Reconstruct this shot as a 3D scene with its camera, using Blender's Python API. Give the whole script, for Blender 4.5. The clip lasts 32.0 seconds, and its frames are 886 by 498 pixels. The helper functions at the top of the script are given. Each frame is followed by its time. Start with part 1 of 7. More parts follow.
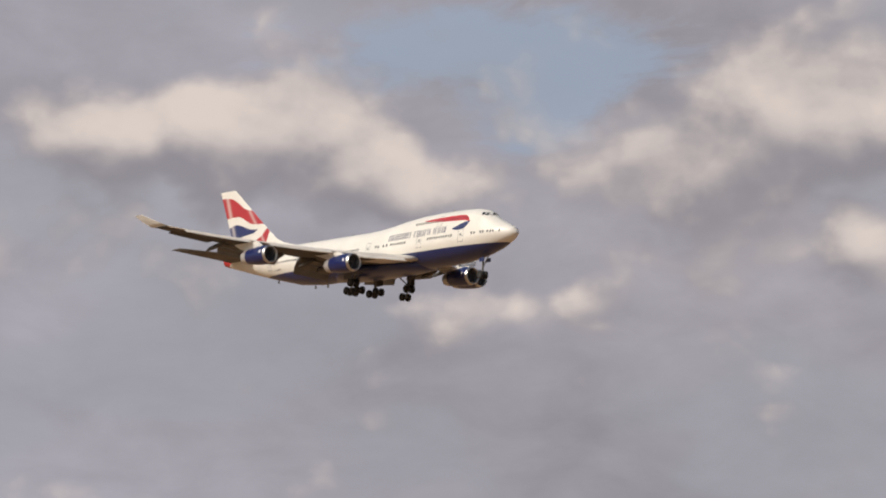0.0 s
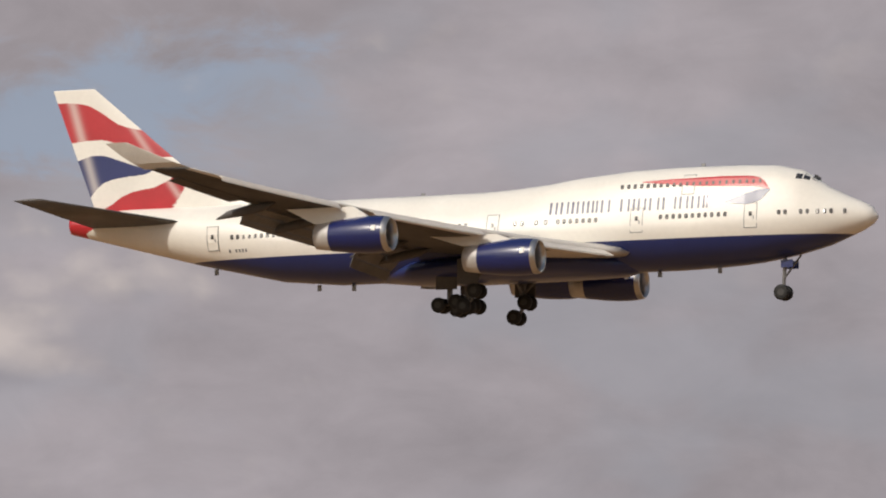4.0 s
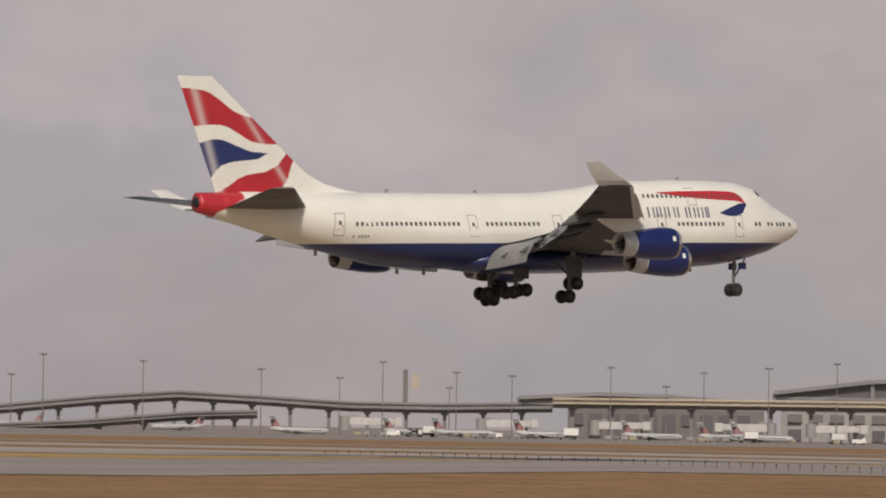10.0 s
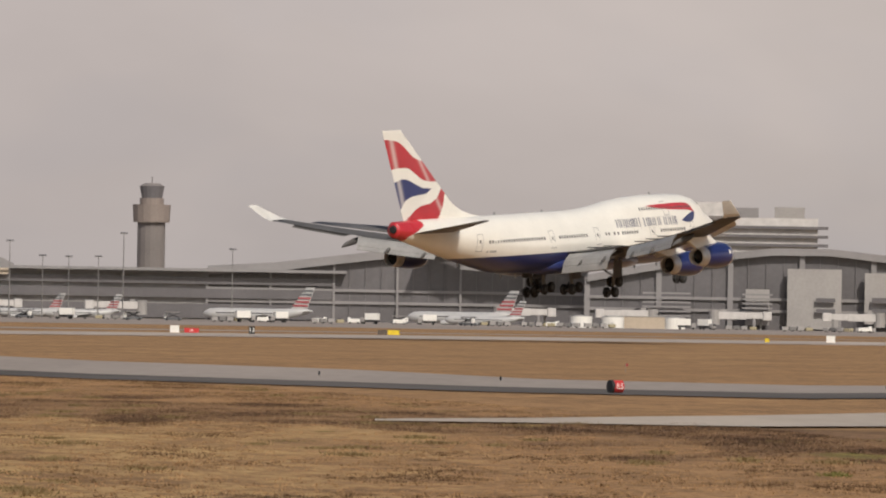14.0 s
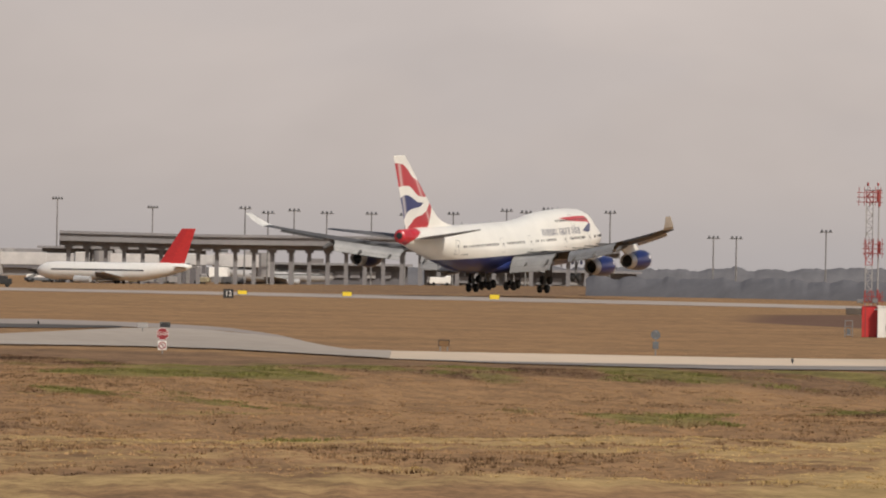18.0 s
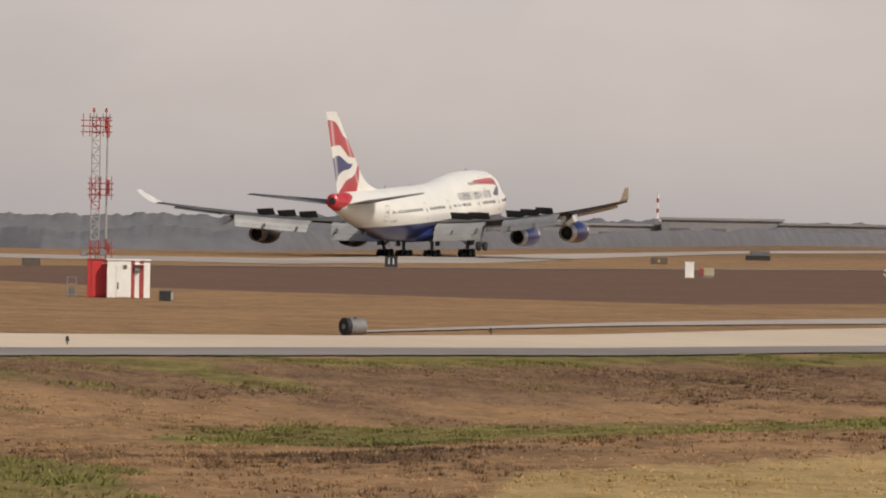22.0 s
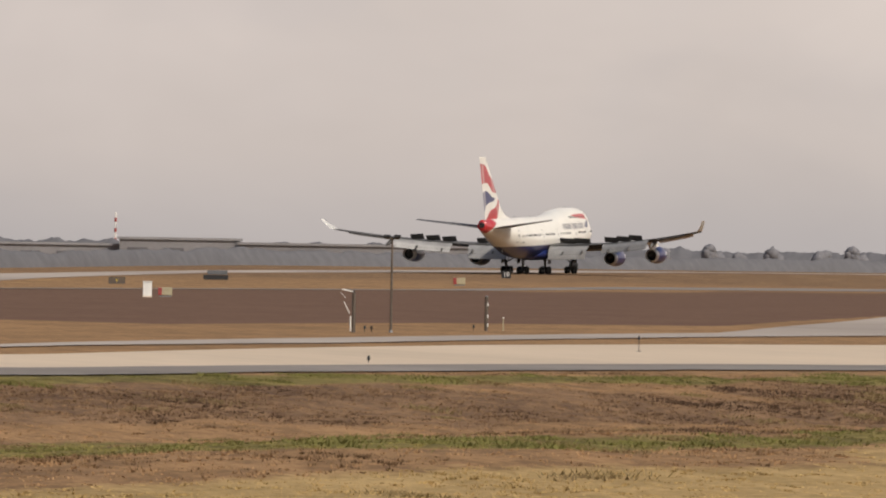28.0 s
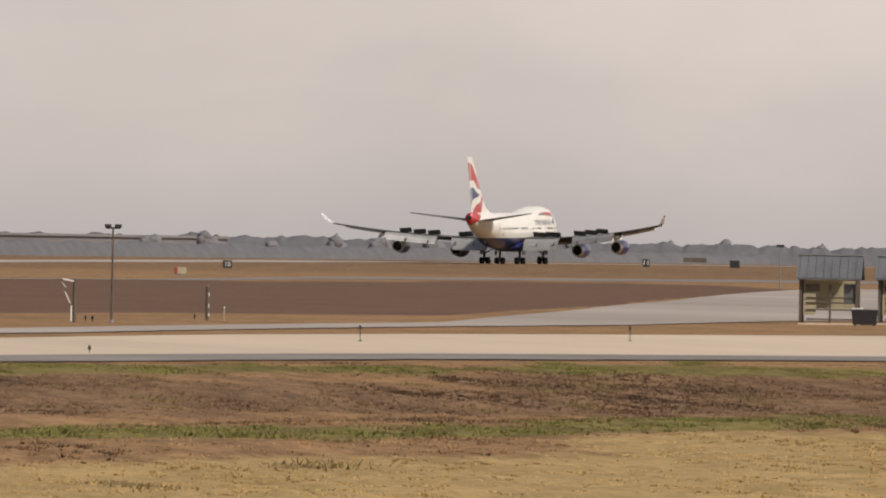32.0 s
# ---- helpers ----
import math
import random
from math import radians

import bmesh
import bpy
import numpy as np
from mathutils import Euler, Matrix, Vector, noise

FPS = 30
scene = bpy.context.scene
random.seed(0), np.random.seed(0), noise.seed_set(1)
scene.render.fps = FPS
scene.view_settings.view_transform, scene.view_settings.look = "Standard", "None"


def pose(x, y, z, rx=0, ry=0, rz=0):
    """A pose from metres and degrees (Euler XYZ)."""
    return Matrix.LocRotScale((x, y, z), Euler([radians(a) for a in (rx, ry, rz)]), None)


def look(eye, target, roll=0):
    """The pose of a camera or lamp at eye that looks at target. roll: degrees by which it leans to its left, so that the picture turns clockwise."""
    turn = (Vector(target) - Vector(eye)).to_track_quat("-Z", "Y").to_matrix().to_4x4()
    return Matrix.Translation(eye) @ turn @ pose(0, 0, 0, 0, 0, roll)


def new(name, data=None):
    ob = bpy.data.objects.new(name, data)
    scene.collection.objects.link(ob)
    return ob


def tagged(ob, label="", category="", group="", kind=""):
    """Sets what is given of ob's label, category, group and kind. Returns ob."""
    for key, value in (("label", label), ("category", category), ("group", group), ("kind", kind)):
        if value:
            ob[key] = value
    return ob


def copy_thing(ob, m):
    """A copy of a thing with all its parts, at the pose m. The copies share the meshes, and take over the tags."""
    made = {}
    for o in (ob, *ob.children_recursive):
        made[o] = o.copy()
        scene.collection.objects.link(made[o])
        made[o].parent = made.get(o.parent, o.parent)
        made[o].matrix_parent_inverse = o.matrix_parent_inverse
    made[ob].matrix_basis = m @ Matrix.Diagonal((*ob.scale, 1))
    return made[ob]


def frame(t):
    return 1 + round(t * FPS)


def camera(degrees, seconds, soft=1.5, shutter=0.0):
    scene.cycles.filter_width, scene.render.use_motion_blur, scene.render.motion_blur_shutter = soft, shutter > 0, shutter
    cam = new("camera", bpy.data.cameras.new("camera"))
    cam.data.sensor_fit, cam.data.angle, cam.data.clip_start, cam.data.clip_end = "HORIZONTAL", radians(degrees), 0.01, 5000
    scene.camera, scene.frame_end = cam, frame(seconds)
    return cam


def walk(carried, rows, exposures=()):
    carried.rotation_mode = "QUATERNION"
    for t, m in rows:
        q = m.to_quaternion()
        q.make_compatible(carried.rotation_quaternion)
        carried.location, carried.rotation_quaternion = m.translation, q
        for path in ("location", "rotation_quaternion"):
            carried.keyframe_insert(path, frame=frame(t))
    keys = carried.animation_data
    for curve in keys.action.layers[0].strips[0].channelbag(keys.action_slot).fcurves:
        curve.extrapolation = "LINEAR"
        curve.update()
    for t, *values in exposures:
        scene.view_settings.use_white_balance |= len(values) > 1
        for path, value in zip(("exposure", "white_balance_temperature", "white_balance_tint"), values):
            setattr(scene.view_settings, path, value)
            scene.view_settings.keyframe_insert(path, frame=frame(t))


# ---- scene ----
# ---------------------------------------------------------------- camera
cam = camera(2 * math.degrees(math.atan(784 / 11500)), 32.0, soft=2.0)
# seconds, eye, turn
CAMERA_ROWS = [
    (0.0, -0.00, 0.00, 3.40, 93.687, -0.998, 82.578), (0.5, -0.00, 0.00, 3.40, 93.663, -0.998, 81.070),
    (1.0, -0.00, 0.00, 3.40, 93.638, -0.998, 79.393), (1.5, -0.00, 0.00, 3.40, 93.613, -0.998, 77.797),
    (2.0, -0.00, 0.00, 3.40, 93.588, -0.998, 75.980), (2.5, -0.00, 0.00, 3.40, 93.555, -0.998, 73.813),
    (3.0, -0.00, 0.00, 3.40, 93.521, -0.998, 71.363), (3.5, -0.00, 0.00, 3.40, 93.488, -0.998, 68.697),
    (4.5, -0.00, 0.00, 3.40, 93.369, -0.998, 61.597), (5.5, -0.00, 0.00, 3.40, 93.249, -0.998, 53.070),
    (6.0, -0.00, 0.00, 3.40, 93.189, -0.998, 48.614), (6.5, -0.00, 0.00, 3.40, 93.056, -0.999, 43.837),
    (7.0, -0.00, 0.00, 3.40, 92.923, -0.999, 38.979), (7.5, -0.00, 0.00, 3.40, 92.790, -0.999, 34.142),
    (8.0, -0.00, 0.00, 3.40, 92.510, -0.999, 29.175), (8.5, -0.00, 0.00, 3.40, 92.229, -0.999, 24.671),
    (9.0, -0.00, 0.00, 3.40, 91.791, -1.000, 21.541), (9.5, -0.00, 0.00, 3.40, 91.474, -1.000, 18.828),
    (10.0, -0.00, 0.00, 3.40, 91.485, -1.000, 16.564), (10.5, -0.00, 0.00, 3.40, 91.482, -1.000, 14.119),
    (11.0, -0.00, 0.00, 3.40, 91.310, -1.000, 11.731), (11.5, -0.00, 0.00, 3.40, 91.005, -1.000, 9.478),
    (12.0, -0.00, 0.00, 3.40, 90.774, -1.000, 7.334), (12.5, -0.00, 0.00, 3.40, 90.580, -1.000, 5.670),
    (13.0, -0.00, 0.00, 3.40, 90.464, -1.000, 3.534), (13.5, -0.00, 0.00, 3.40, 90.440, -1.000, 1.749),
    (14.0, -0.00, 0.00, 3.40, 90.498, -1.000, 0.419), (14.5, 0.00, 0.00, 3.40, 90.411, -1.000, -1.545),
    (15.0, 0.00, 0.00, 3.40, 90.288, -1.000, -2.752), (15.5, 0.00, 0.00, 3.40, 90.189, -1.000, -3.753),
    (17.5, -7.86, -58.47, 3.40, 90.158, -1.000, -7.662), (18.0, -9.0, -64.22, 3.40, 90.161, -1.000, -8.886),
    (18.5, -9.41, -53.17, 3.40, 90.171, -1.000, -10.035), (19.0, -7.02, -37.35, 3.40, 90.144, -1.000, -10.656),
    (19.5, -4.28, -20.56, 3.40, 90.025, -1.000, -11.759), (20.0, -1.83, -7.79, 3.40, 89.909, -1.000, -13.201),
    (20.5, -0.24, -0.97, 3.40, 89.879, -1.000, -13.924), (21.0, 0.00, 0.00, 3.40, 89.844, -1.000, -15.275),
    (21.5, 0.00, 0.00, 3.40, 89.798, -1.000, -16.024), (22.0, 0.00, 0.00, 3.40, 89.804, -1.000, -16.741),
    (22.5, 0.00, 0.00, 3.40, 89.947, -1.000, -17.416), (23.0, 0.00, 0.00, 3.40, 90.001, -1.000, -18.153),
    (23.5, 0.00, 0.00, 3.40, 89.884, -1.000, -18.509), (24.0, 0.00, 0.00, 3.40, 89.935, -1.000, -18.970),
    (24.5, 0.00, 0.00, 3.40, 89.947, -1.000, -19.355), (25.0, 0.00, 0.00, 3.40, 89.922, -1.000, -19.687),
    (25.5, 0.00, 0.00, 3.40, 89.951, -1.000, -20.012), (27.5, 0.00, 0.00, 3.40, 90.071, -1.000, -21.271),
    (28.0, 0.00, 0.00, 3.40, 90.057, -1.000, -21.519), (28.5, 0.00, 0.00, 3.40, 89.982, -1.000, -22.013),
    (29.0, 0.00, 0.00, 3.40, 89.988, -1.000, -22.459), (29.5, 0.00, 0.00, 3.40, 90.088, -1.000, -22.945),
    (30.0, 0.00, 0.00, 3.40, 90.067, -1.000, -23.235), (30.5, 0.00, 0.00, 3.40, 90.028, -1.000, -23.444),
    (31.0, 0.00, 0.00, 3.40, 90.094, -1.000, -23.576), (31.5, 0.00, 0.00, 3.40, 90.119, -1.000, -23.835),
    (32.0, 0.00, 0.00, 3.40, 90.008, -1.000, -23.978),
]
walk(cam, [(t, pose(x, y, z, a, b, c)) for t, x, y, z, a, b, c in CAMERA_ROWS],
     exposures=[(0, 0.03), (3.5, 0.0), (6, -0.38), (7, -0.2), (8, -0.18), (9, -0.21), (10, -0.26), (11, -0.24), (12, -0.02), (13, 0.04), (15, 0.03), (19, 0.03), (20, -0.09), (21, -0.03), (22, 0.02), (23, 0.02), (27, 0.08), (32, 0.1)])

# ---------------------------------------------------------------- light
SUN_AZ, SUN_EL = 160.0, 40.0
world = bpy.data.worlds.new("world")
scene.world = world
world.use_nodes = True
wn = world.node_tree.nodes
sky = wn.new("ShaderNodeTexSky")
sky.sky_type, sky.sun_disc = "NISHITA", False
sky.sun_elevation, sky.sun_rotation = radians(SUN_EL), radians(SUN_AZ)
sky.air_density, sky.dust_density, sky.ozone_density = 1.2, 3.0, 1.0
wn["Background"].inputs["Strength"].default_value = 0.07
world.node_tree.links.new(sky.outputs[0], wn["Background"].inputs["Color"])
sun_data = bpy.data.lights.new("sun", "SUN")
sun_data.energy, sun_data.angle, sun_data.color = 2.8, radians(2.0), (1.0, 0.925, 0.82)
sun = new("sun", sun_data)
_a, _e = radians(SUN_AZ), radians(SUN_EL)
sun.matrix_world = look((math.sin(_a) * math.cos(_e) * 100, math.cos(_a) * math.cos(_e) * 100, math.sin(_e) * 100), (0, 0, 0))
scene.view_settings.exposure = 0.0


# ---------------------------------------------------------------- helpers
def part(name, bm, material, parent=None, label="", smooth=False):
    """One mesh object from a bmesh, under a thing or a part."""
    me = bpy.data.meshes.new(name)
    if smooth:
        for f in bm.faces:
            f.smooth = True
    bm.to_mesh(me)
    bm.free()
    for m in material if isinstance(material, (list, tuple)) else [material]:
        me.materials.append(m)
    ob = new(name, me)
    ob.parent = parent
    if label:
        ob["label"] = label
    return ob


def thing(name, m=None, **tags):
    ob = new(name)
    if m is not None:
        ob.matrix_basis = m
    return tagged(ob, **tags)


def add_box(bm, c, s, mat=0, rz=0.0, bevel=0.0):
    """A box with centre c and size s."""
    r = bmesh.ops.create_cube(bm, size=1.0, matrix=Matrix.Translation(c) @ Matrix.Rotation(radians(rz), 4, "Z") @ Matrix.Diagonal((*s, 1)))
    fs = {f for v in r["verts"] for f in v.link_faces}
    if bevel:
        r2 = bmesh.ops.bevel(bm, geom=list({e for f in fs for e in f.edges}), offset=bevel, segments=1, affect="EDGES")
        fs = set(r2["faces"]) | {f for f in fs if f.is_valid}
    for f in fs:
        f.material_index = mat
    return bm


def add_tube(bm, a, b, r1, r2=None, seg=10, mat=0, caps=True):
    a, b = Vector(a), Vector(b)
    d = b - a
    m = Matrix.Translation((a + b) / 2) @ d.to_track_quat("Z", "Y").to_matrix().to_4x4()
    r = bmesh.ops.create_cone(bm, cap_ends=caps, segments=seg, radius1=r1, radius2=r1 if r2 is None else r2, depth=d.length, matrix=m)
    for f in {f for v in r["verts"] for f in v.link_faces}:
        f.material_index = mat
    return bm


def box(c, s, rz=0.0, bevel=0.0):
    return add_box(bmesh.new(), c, s, 0, rz, bevel)


def tube(a, b, r1, r2=None, seg=10):
    return add_tube(bmesh.new(), a, b, r1, r2, seg)


def loft(rings, closed=True, cap=True):
    """A skin through rings of points; each ring has the same number."""
    bm = bmesh.new()
    vs = [[bm.verts.new(p) for p in ring] for ring in rings]
    n = len(rings[0])
    for a, b in zip(vs, vs[1:]):
        for i in range(n if closed else n - 1):
            j = (i + 1) % n
            bm.faces.new((a[i], a[j], b[j], b[i]))
    if cap:
        bm.faces.new(vs[0][::-1])
        bm.faces.new(vs[-1])
    bmesh.ops.recalc_face_normals(bm, faces=bm.faces)
    return bm


def polar(az, d):
    """A place on the plan from the bearing in degrees (clockwise from +y) and the distance."""
    return d * math.sin(radians(az)), d * math.cos(radians(az))


# ---------------------------------------------------------------- materials
def mat(name, color, rough=0.6, metal=0.0, var=0.12, scale=3.0, fine=40.0, bump=0.0, coat=0.0, second=None, coords="Object", spec=0.5, squash=None, sharp=(0.35, 0.85), detail=4):
    """A surface with two scales of variation: stains and grain."""
    m = bpy.data.materials.new(name)
    m.use_nodes = True
    n, l = m.node_tree.nodes, m.node_tree.links
    b = n["Principled BSDF"]
    b.inputs["Roughness"].default_value, b.inputs["Metallic"].default_value = rough, metal
    b.inputs["Coat Weight"].default_value = coat
    b.inputs["Specular IOR Level"].default_value = spec
    tc = n.new("ShaderNodeTexCoord")
    big, small = n.new("ShaderNodeTexNoise"), n.new("ShaderNodeTexNoise")
    big.inputs["Scale"].default_value, small.inputs["Scale"].default_value = scale, fine
    big.inputs["Detail"].default_value, big.inputs["Roughness"].default_value = detail, 0.68 if detail > 4 else 0.5
    for t in (big, small):
        if squash:
            mp = n.new("ShaderNodeMapping")
            mp.inputs["Scale"].default_value = squash
            mp.inputs["Rotation"].default_value = (0, 0, radians(10))
            l.new(tc.outputs[coords], mp.inputs["Vector"])
            l.new(mp.outputs[0], t.inputs["Vector"])
        else:
            l.new(tc.outputs[coords], t.inputs["Vector"])
    ramp = n.new("ShaderNodeMix")
    ramp.data_type = "RGBA"
    dark = second or tuple(c * (1 - 2.2 * var) for c in color)
    lite = tuple(min(1, c * (1 + var)) for c in color)
    ramp.inputs[6].default_value, ramp.inputs[7].default_value = (*dark, 1), (*lite, 1)
    add = n.new("ShaderNodeMath")
    add.operation = "MULTIPLY_ADD"
    add.inputs[1].default_value, add.inputs[2].default_value = 0.35, 0.0
    l.new(small.outputs["Fac"], add.inputs[0])
    mul = n.new("ShaderNodeMath")
    mul.operation = "MULTIPLY_ADD"
    mul.inputs[1].default_value = 0.9
    l.new(big.outputs["Fac"], mul.inputs[0])
    l.new(add.outputs[0], mul.inputs[2])
    mr = n.new("ShaderNodeMapRange")
    mr.inputs["From Min"].default_value, mr.inputs["From Max"].default_value = sharp
    l.new(mul.outputs[0], mr.inputs["Value"])
    l.new(mr.outputs[0], ramp.inputs[0])
    l.new(ramp.outputs[2], b.inputs["Base Color"])
    if bump:
        bp = n.new("ShaderNodeBump")
        bp.inputs["Strength"].default_value = bump
        l.new(mul.outputs[0], bp.inputs["Height"])
        l.new(bp.outputs[0], b.inputs["Normal"])
    return m


M = {
    "white": mat("white_paint", (0.83, 0.8, 0.735), 0.38, var=0.04, scale=0.25, fine=3.0, coat=0.2),
    "blue": mat("blue_paint", (0.018, 0.03, 0.13), 0.3, var=0.08, scale=0.3, fine=3.0, coat=0.3),
    "nacelle": mat("nacelle_blue_paint", (0.013, 0.021, 0.11), 0.3, var=0.08, scale=0.5, fine=4.0, coat=0.3),
    "red": mat("red_paint", (0.5, 0.03, 0.04), 0.32, var=0.06, scale=0.4, fine=4.0, coat=0.3),
    "finblue": mat("navy_paint", (0.022, 0.032, 0.12), 0.32, var=0.06, scale=0.4, fine=4.0, coat=0.3),
    "letter": mat("lettering_paint", (0.07, 0.075, 0.14), 0.4, var=0.06, scale=0.4, fine=4.0, coat=0.2),
    "seam": mat("grey_seam", (0.25, 0.25, 0.25), 0.5, var=0.08, scale=1.0, fine=8.0),
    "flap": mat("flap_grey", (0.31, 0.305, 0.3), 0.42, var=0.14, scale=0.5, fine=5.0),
    "winglet": mat("winglet_paint", (0.72, 0.7, 0.66), 0.35, var=0.08, scale=0.5, fine=5.0),
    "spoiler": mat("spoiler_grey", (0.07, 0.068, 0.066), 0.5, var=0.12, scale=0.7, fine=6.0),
    # wing grey lowered so its colour carries the shade of the undersides
    "wing": mat("shade_dark_wing_paint", (0.115, 0.11, 0.108), 0.62, var=0.14, scale=0.5, fine=5.0, spec=0.15),
    "metal": mat("bare_metal", (0.62, 0.6, 0.57), 0.28, metal=0.9, var=0.08, scale=1.0, fine=9.0),
    "tyre": mat("tyre_rubber", (0.02, 0.02, 0.02), 0.8, var=0.2, scale=4.0, fine=30.0),
    "concrete": mat("concrete", (0.66, 0.53, 0.40), 0.9, var=0.08, scale=0.06, fine=1.2, spec=0.04, squash=(1, 0.12, 1)),
    "paleroad": mat("service_road_concrete", (0.45, 0.385, 0.325), 0.9, var=0.1, scale=0.06, fine=1.2, spec=0.04, squash=(1, 0.12, 1)),
    "greyroad": mat("grey_concrete", (0.35, 0.302, 0.268), 0.9, var=0.1, scale=0.06, fine=1.2, spec=0.05, squash=(1, 0.12, 1)),
    "apron": mat("apron_concrete", (0.31, 0.268, 0.24), 0.9, var=0.14, scale=0.02, fine=0.3, spec=0.05, squash=(1, 0.2, 1)),
    "darkasphalt": mat("dark_asphalt", (0.125, 0.112, 0.105), 0.9, var=0.15, scale=0.08, fine=1.5, spec=0.04),
    "nozzle": mat("nozzle_metal", (0.6, 0.58, 0.56), 0.4, metal=0.35, var=0.1, scale=1.0, fine=9.0),
    "runway": mat("runway_concrete", (0.44, 0.375, 0.325), 0.9, var=0.12, scale=0.03, fine=0.4, spec=0.05, squash=(1, 0.2, 1)),
    "asphalt": mat("asphalt", (0.28, 0.245, 0.22), 0.9, var=0.15, scale=0.08, fine=1.5, spec=0.04),
    "building": mat("pale_building", (0.35, 0.332, 0.322), 0.8, var=0.1, scale=0.05, fine=0.8),
    "tan": mat("tan_building", (0.48, 0.4, 0.315), 0.8, var=0.08, scale=0.05, fine=0.8),
    # panel, deck, viaduct, pier, roof and glass greys include the airport's distance haze
    "shade": mat("hazed_brown_panel", (0.195, 0.175, 0.168), 0.8, var=0.08, scale=0.05, fine=0.8),
    # bluish grey stands in for the haze over the far canopy building
    "haze": mat("canopy_haze_grey", (0.3, 0.305, 0.33), 0.8, var=0.06, scale=0.05, fine=0.8),
    "deck": mat("hazed_deck_concrete", (0.25, 0.237, 0.236), 0.85, var=0.12, scale=0.04, fine=0.7),
    "viaduct": mat("hazed_viaduct_concrete", (0.235, 0.222, 0.224), 0.85, var=0.1, scale=0.04, fine=0.7),
    "tailred": mat("tail_stripe_red", (0.34, 0.075, 0.085), 0.45, var=0.08, scale=1.0, fine=6.0),
    "pier": mat("hazed_pier_concrete", (0.225, 0.213, 0.217), 0.85, var=0.12, scale=0.04, fine=0.7),
    "roof": mat("hazed_metal_roof", (0.255, 0.243, 0.246), 0.5, var=0.08, scale=0.05, fine=0.6),
    "dark": mat("hazed_dark_glass", (0.145, 0.138, 0.147), 0.25, var=0.1, scale=0.05, fine=0.6),
    "black": mat("black_paint", (0.02, 0.02, 0.022), 0.6, var=0.15, scale=2.0, fine=12.0),
    "pane": mat("window_glass", (0.05, 0.05, 0.055), 0.15, var=0.1, scale=1.0, fine=6.0),
    "steel": mat("galvanised_steel", (0.24, 0.23, 0.225), 0.5, metal=0.3, var=0.12, scale=1.0, fine=9.0),
    "yellow": mat("yellow_paint", (0.75, 0.55, 0.03), 0.5, var=0.08, scale=2.0, fine=12.0),
    "signred": mat("sign_red", (0.55, 0.035, 0.035), 0.5, var=0.08, scale=2.0, fine=12.0),
    "signwhite": mat("sign_white", (0.8, 0.78, 0.74), 0.5, var=0.05, scale=2.0, fine=12.0),
    # sign red darkened: the shade on the stop sign's face is in the colour
    "stopred": mat("shaded_stop_sign_red", (0.28, 0.02, 0.028), 0.5, var=0.1, scale=2.0, fine=12.0),
    "orange": mat("obstruction_red", (0.32, 0.055, 0.05), 0.55, var=0.1, scale=1.5, fine=12.0),
    "wood": mat("weathered_timber", (0.12, 0.095, 0.075), 0.85, var=0.2, scale=1.0, fine=14.0),
    "shingle": mat("grey_roofing", (0.13, 0.135, 0.145), 0.8, var=0.15, scale=1.0, fine=9.0),
    "cream": mat("cream_board", (0.40, 0.35, 0.23), 0.75, var=0.12, scale=1.0, fine=9.0),
    # leaf, crown and bark greys have the distance haze mixed into their colour
    "leaf": mat("hazed_tree_foliage", (0.155, 0.151, 0.16), 0.95, var=0.08, scale=0.3, fine=2.0, spec=0.05),
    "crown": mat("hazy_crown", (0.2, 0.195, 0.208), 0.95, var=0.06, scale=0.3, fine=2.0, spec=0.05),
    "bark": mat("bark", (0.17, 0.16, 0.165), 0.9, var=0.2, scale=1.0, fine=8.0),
    "tussock_blade": mat("dark_tussock_blade", (0.20, 0.15, 0.07), 0.9, var=0.2, scale=0.6, fine=2.0, second=(0.15, 0.10, 0.055), spec=0.05),
    "deepgreen": mat("deep_green_blade", (0.15, 0.14, 0.045), 0.9, var=0.2, scale=0.6, fine=2.0, second=(0.10, 0.09, 0.035), spec=0.05),
    "greyjet": mat("silver_jet_paint", (0.44, 0.435, 0.435), 0.35, var=0.05, scale=0.3, fine=3.0),
}


def streaked(name, color):
    """Glossy fin paint with two airbrushed pale streaks that follow the fin's edges."""
    m = mat(name, color, 0.32, var=0.06, scale=0.4, fine=4.0, coat=0.3)
    n, l = m.node_tree.nodes, m.node_tree.links
    b = n["Principled BSDF"]
    base = b.inputs["Base Color"].links[0].from_socket
    sep = n.new("ShaderNodeSeparateXYZ")
    l.new(n["Texture Coordinate"].outputs["Object"], sep.inputs[0])

    def calc(op, *v):
        k = n.new("ShaderNodeMath")
        k.operation = op
        for i, x in enumerate(v):
            if isinstance(x, (int, float)):
                k.inputs[i].default_value = x
            else:
                l.new(x, k.inputs[i])
        return k.outputs[0]

    total = None
    for slope, at, wide, amount in ((0.29, 33.0 - 63.76, 0.42, 0.6), (0.72, 33.0 - 52.44, 0.36, 0.5)):
        off = calc("ADD", sep.outputs[0], calc("SUBTRACT", calc("MULTIPLY", sep.outputs[2], slope), at))
        off = calc("DIVIDE", off, wide)
        g = calc("MULTIPLY", calc("EXPONENT", calc("MULTIPLY", calc("MULTIPLY", off, off), -1.0)), amount)
        total = g if total is None else calc("ADD", total, g)
    k = n.new("ShaderNodeMix")
    k.data_type = "RGBA"
    l.new(total, k.inputs[0])
    l.new(base, k.inputs[6])
    k.inputs[7].default_value = (0.72, 0.66, 0.62, 1)
    l.new(k.outputs[2], b.inputs["Base Color"])
    return m


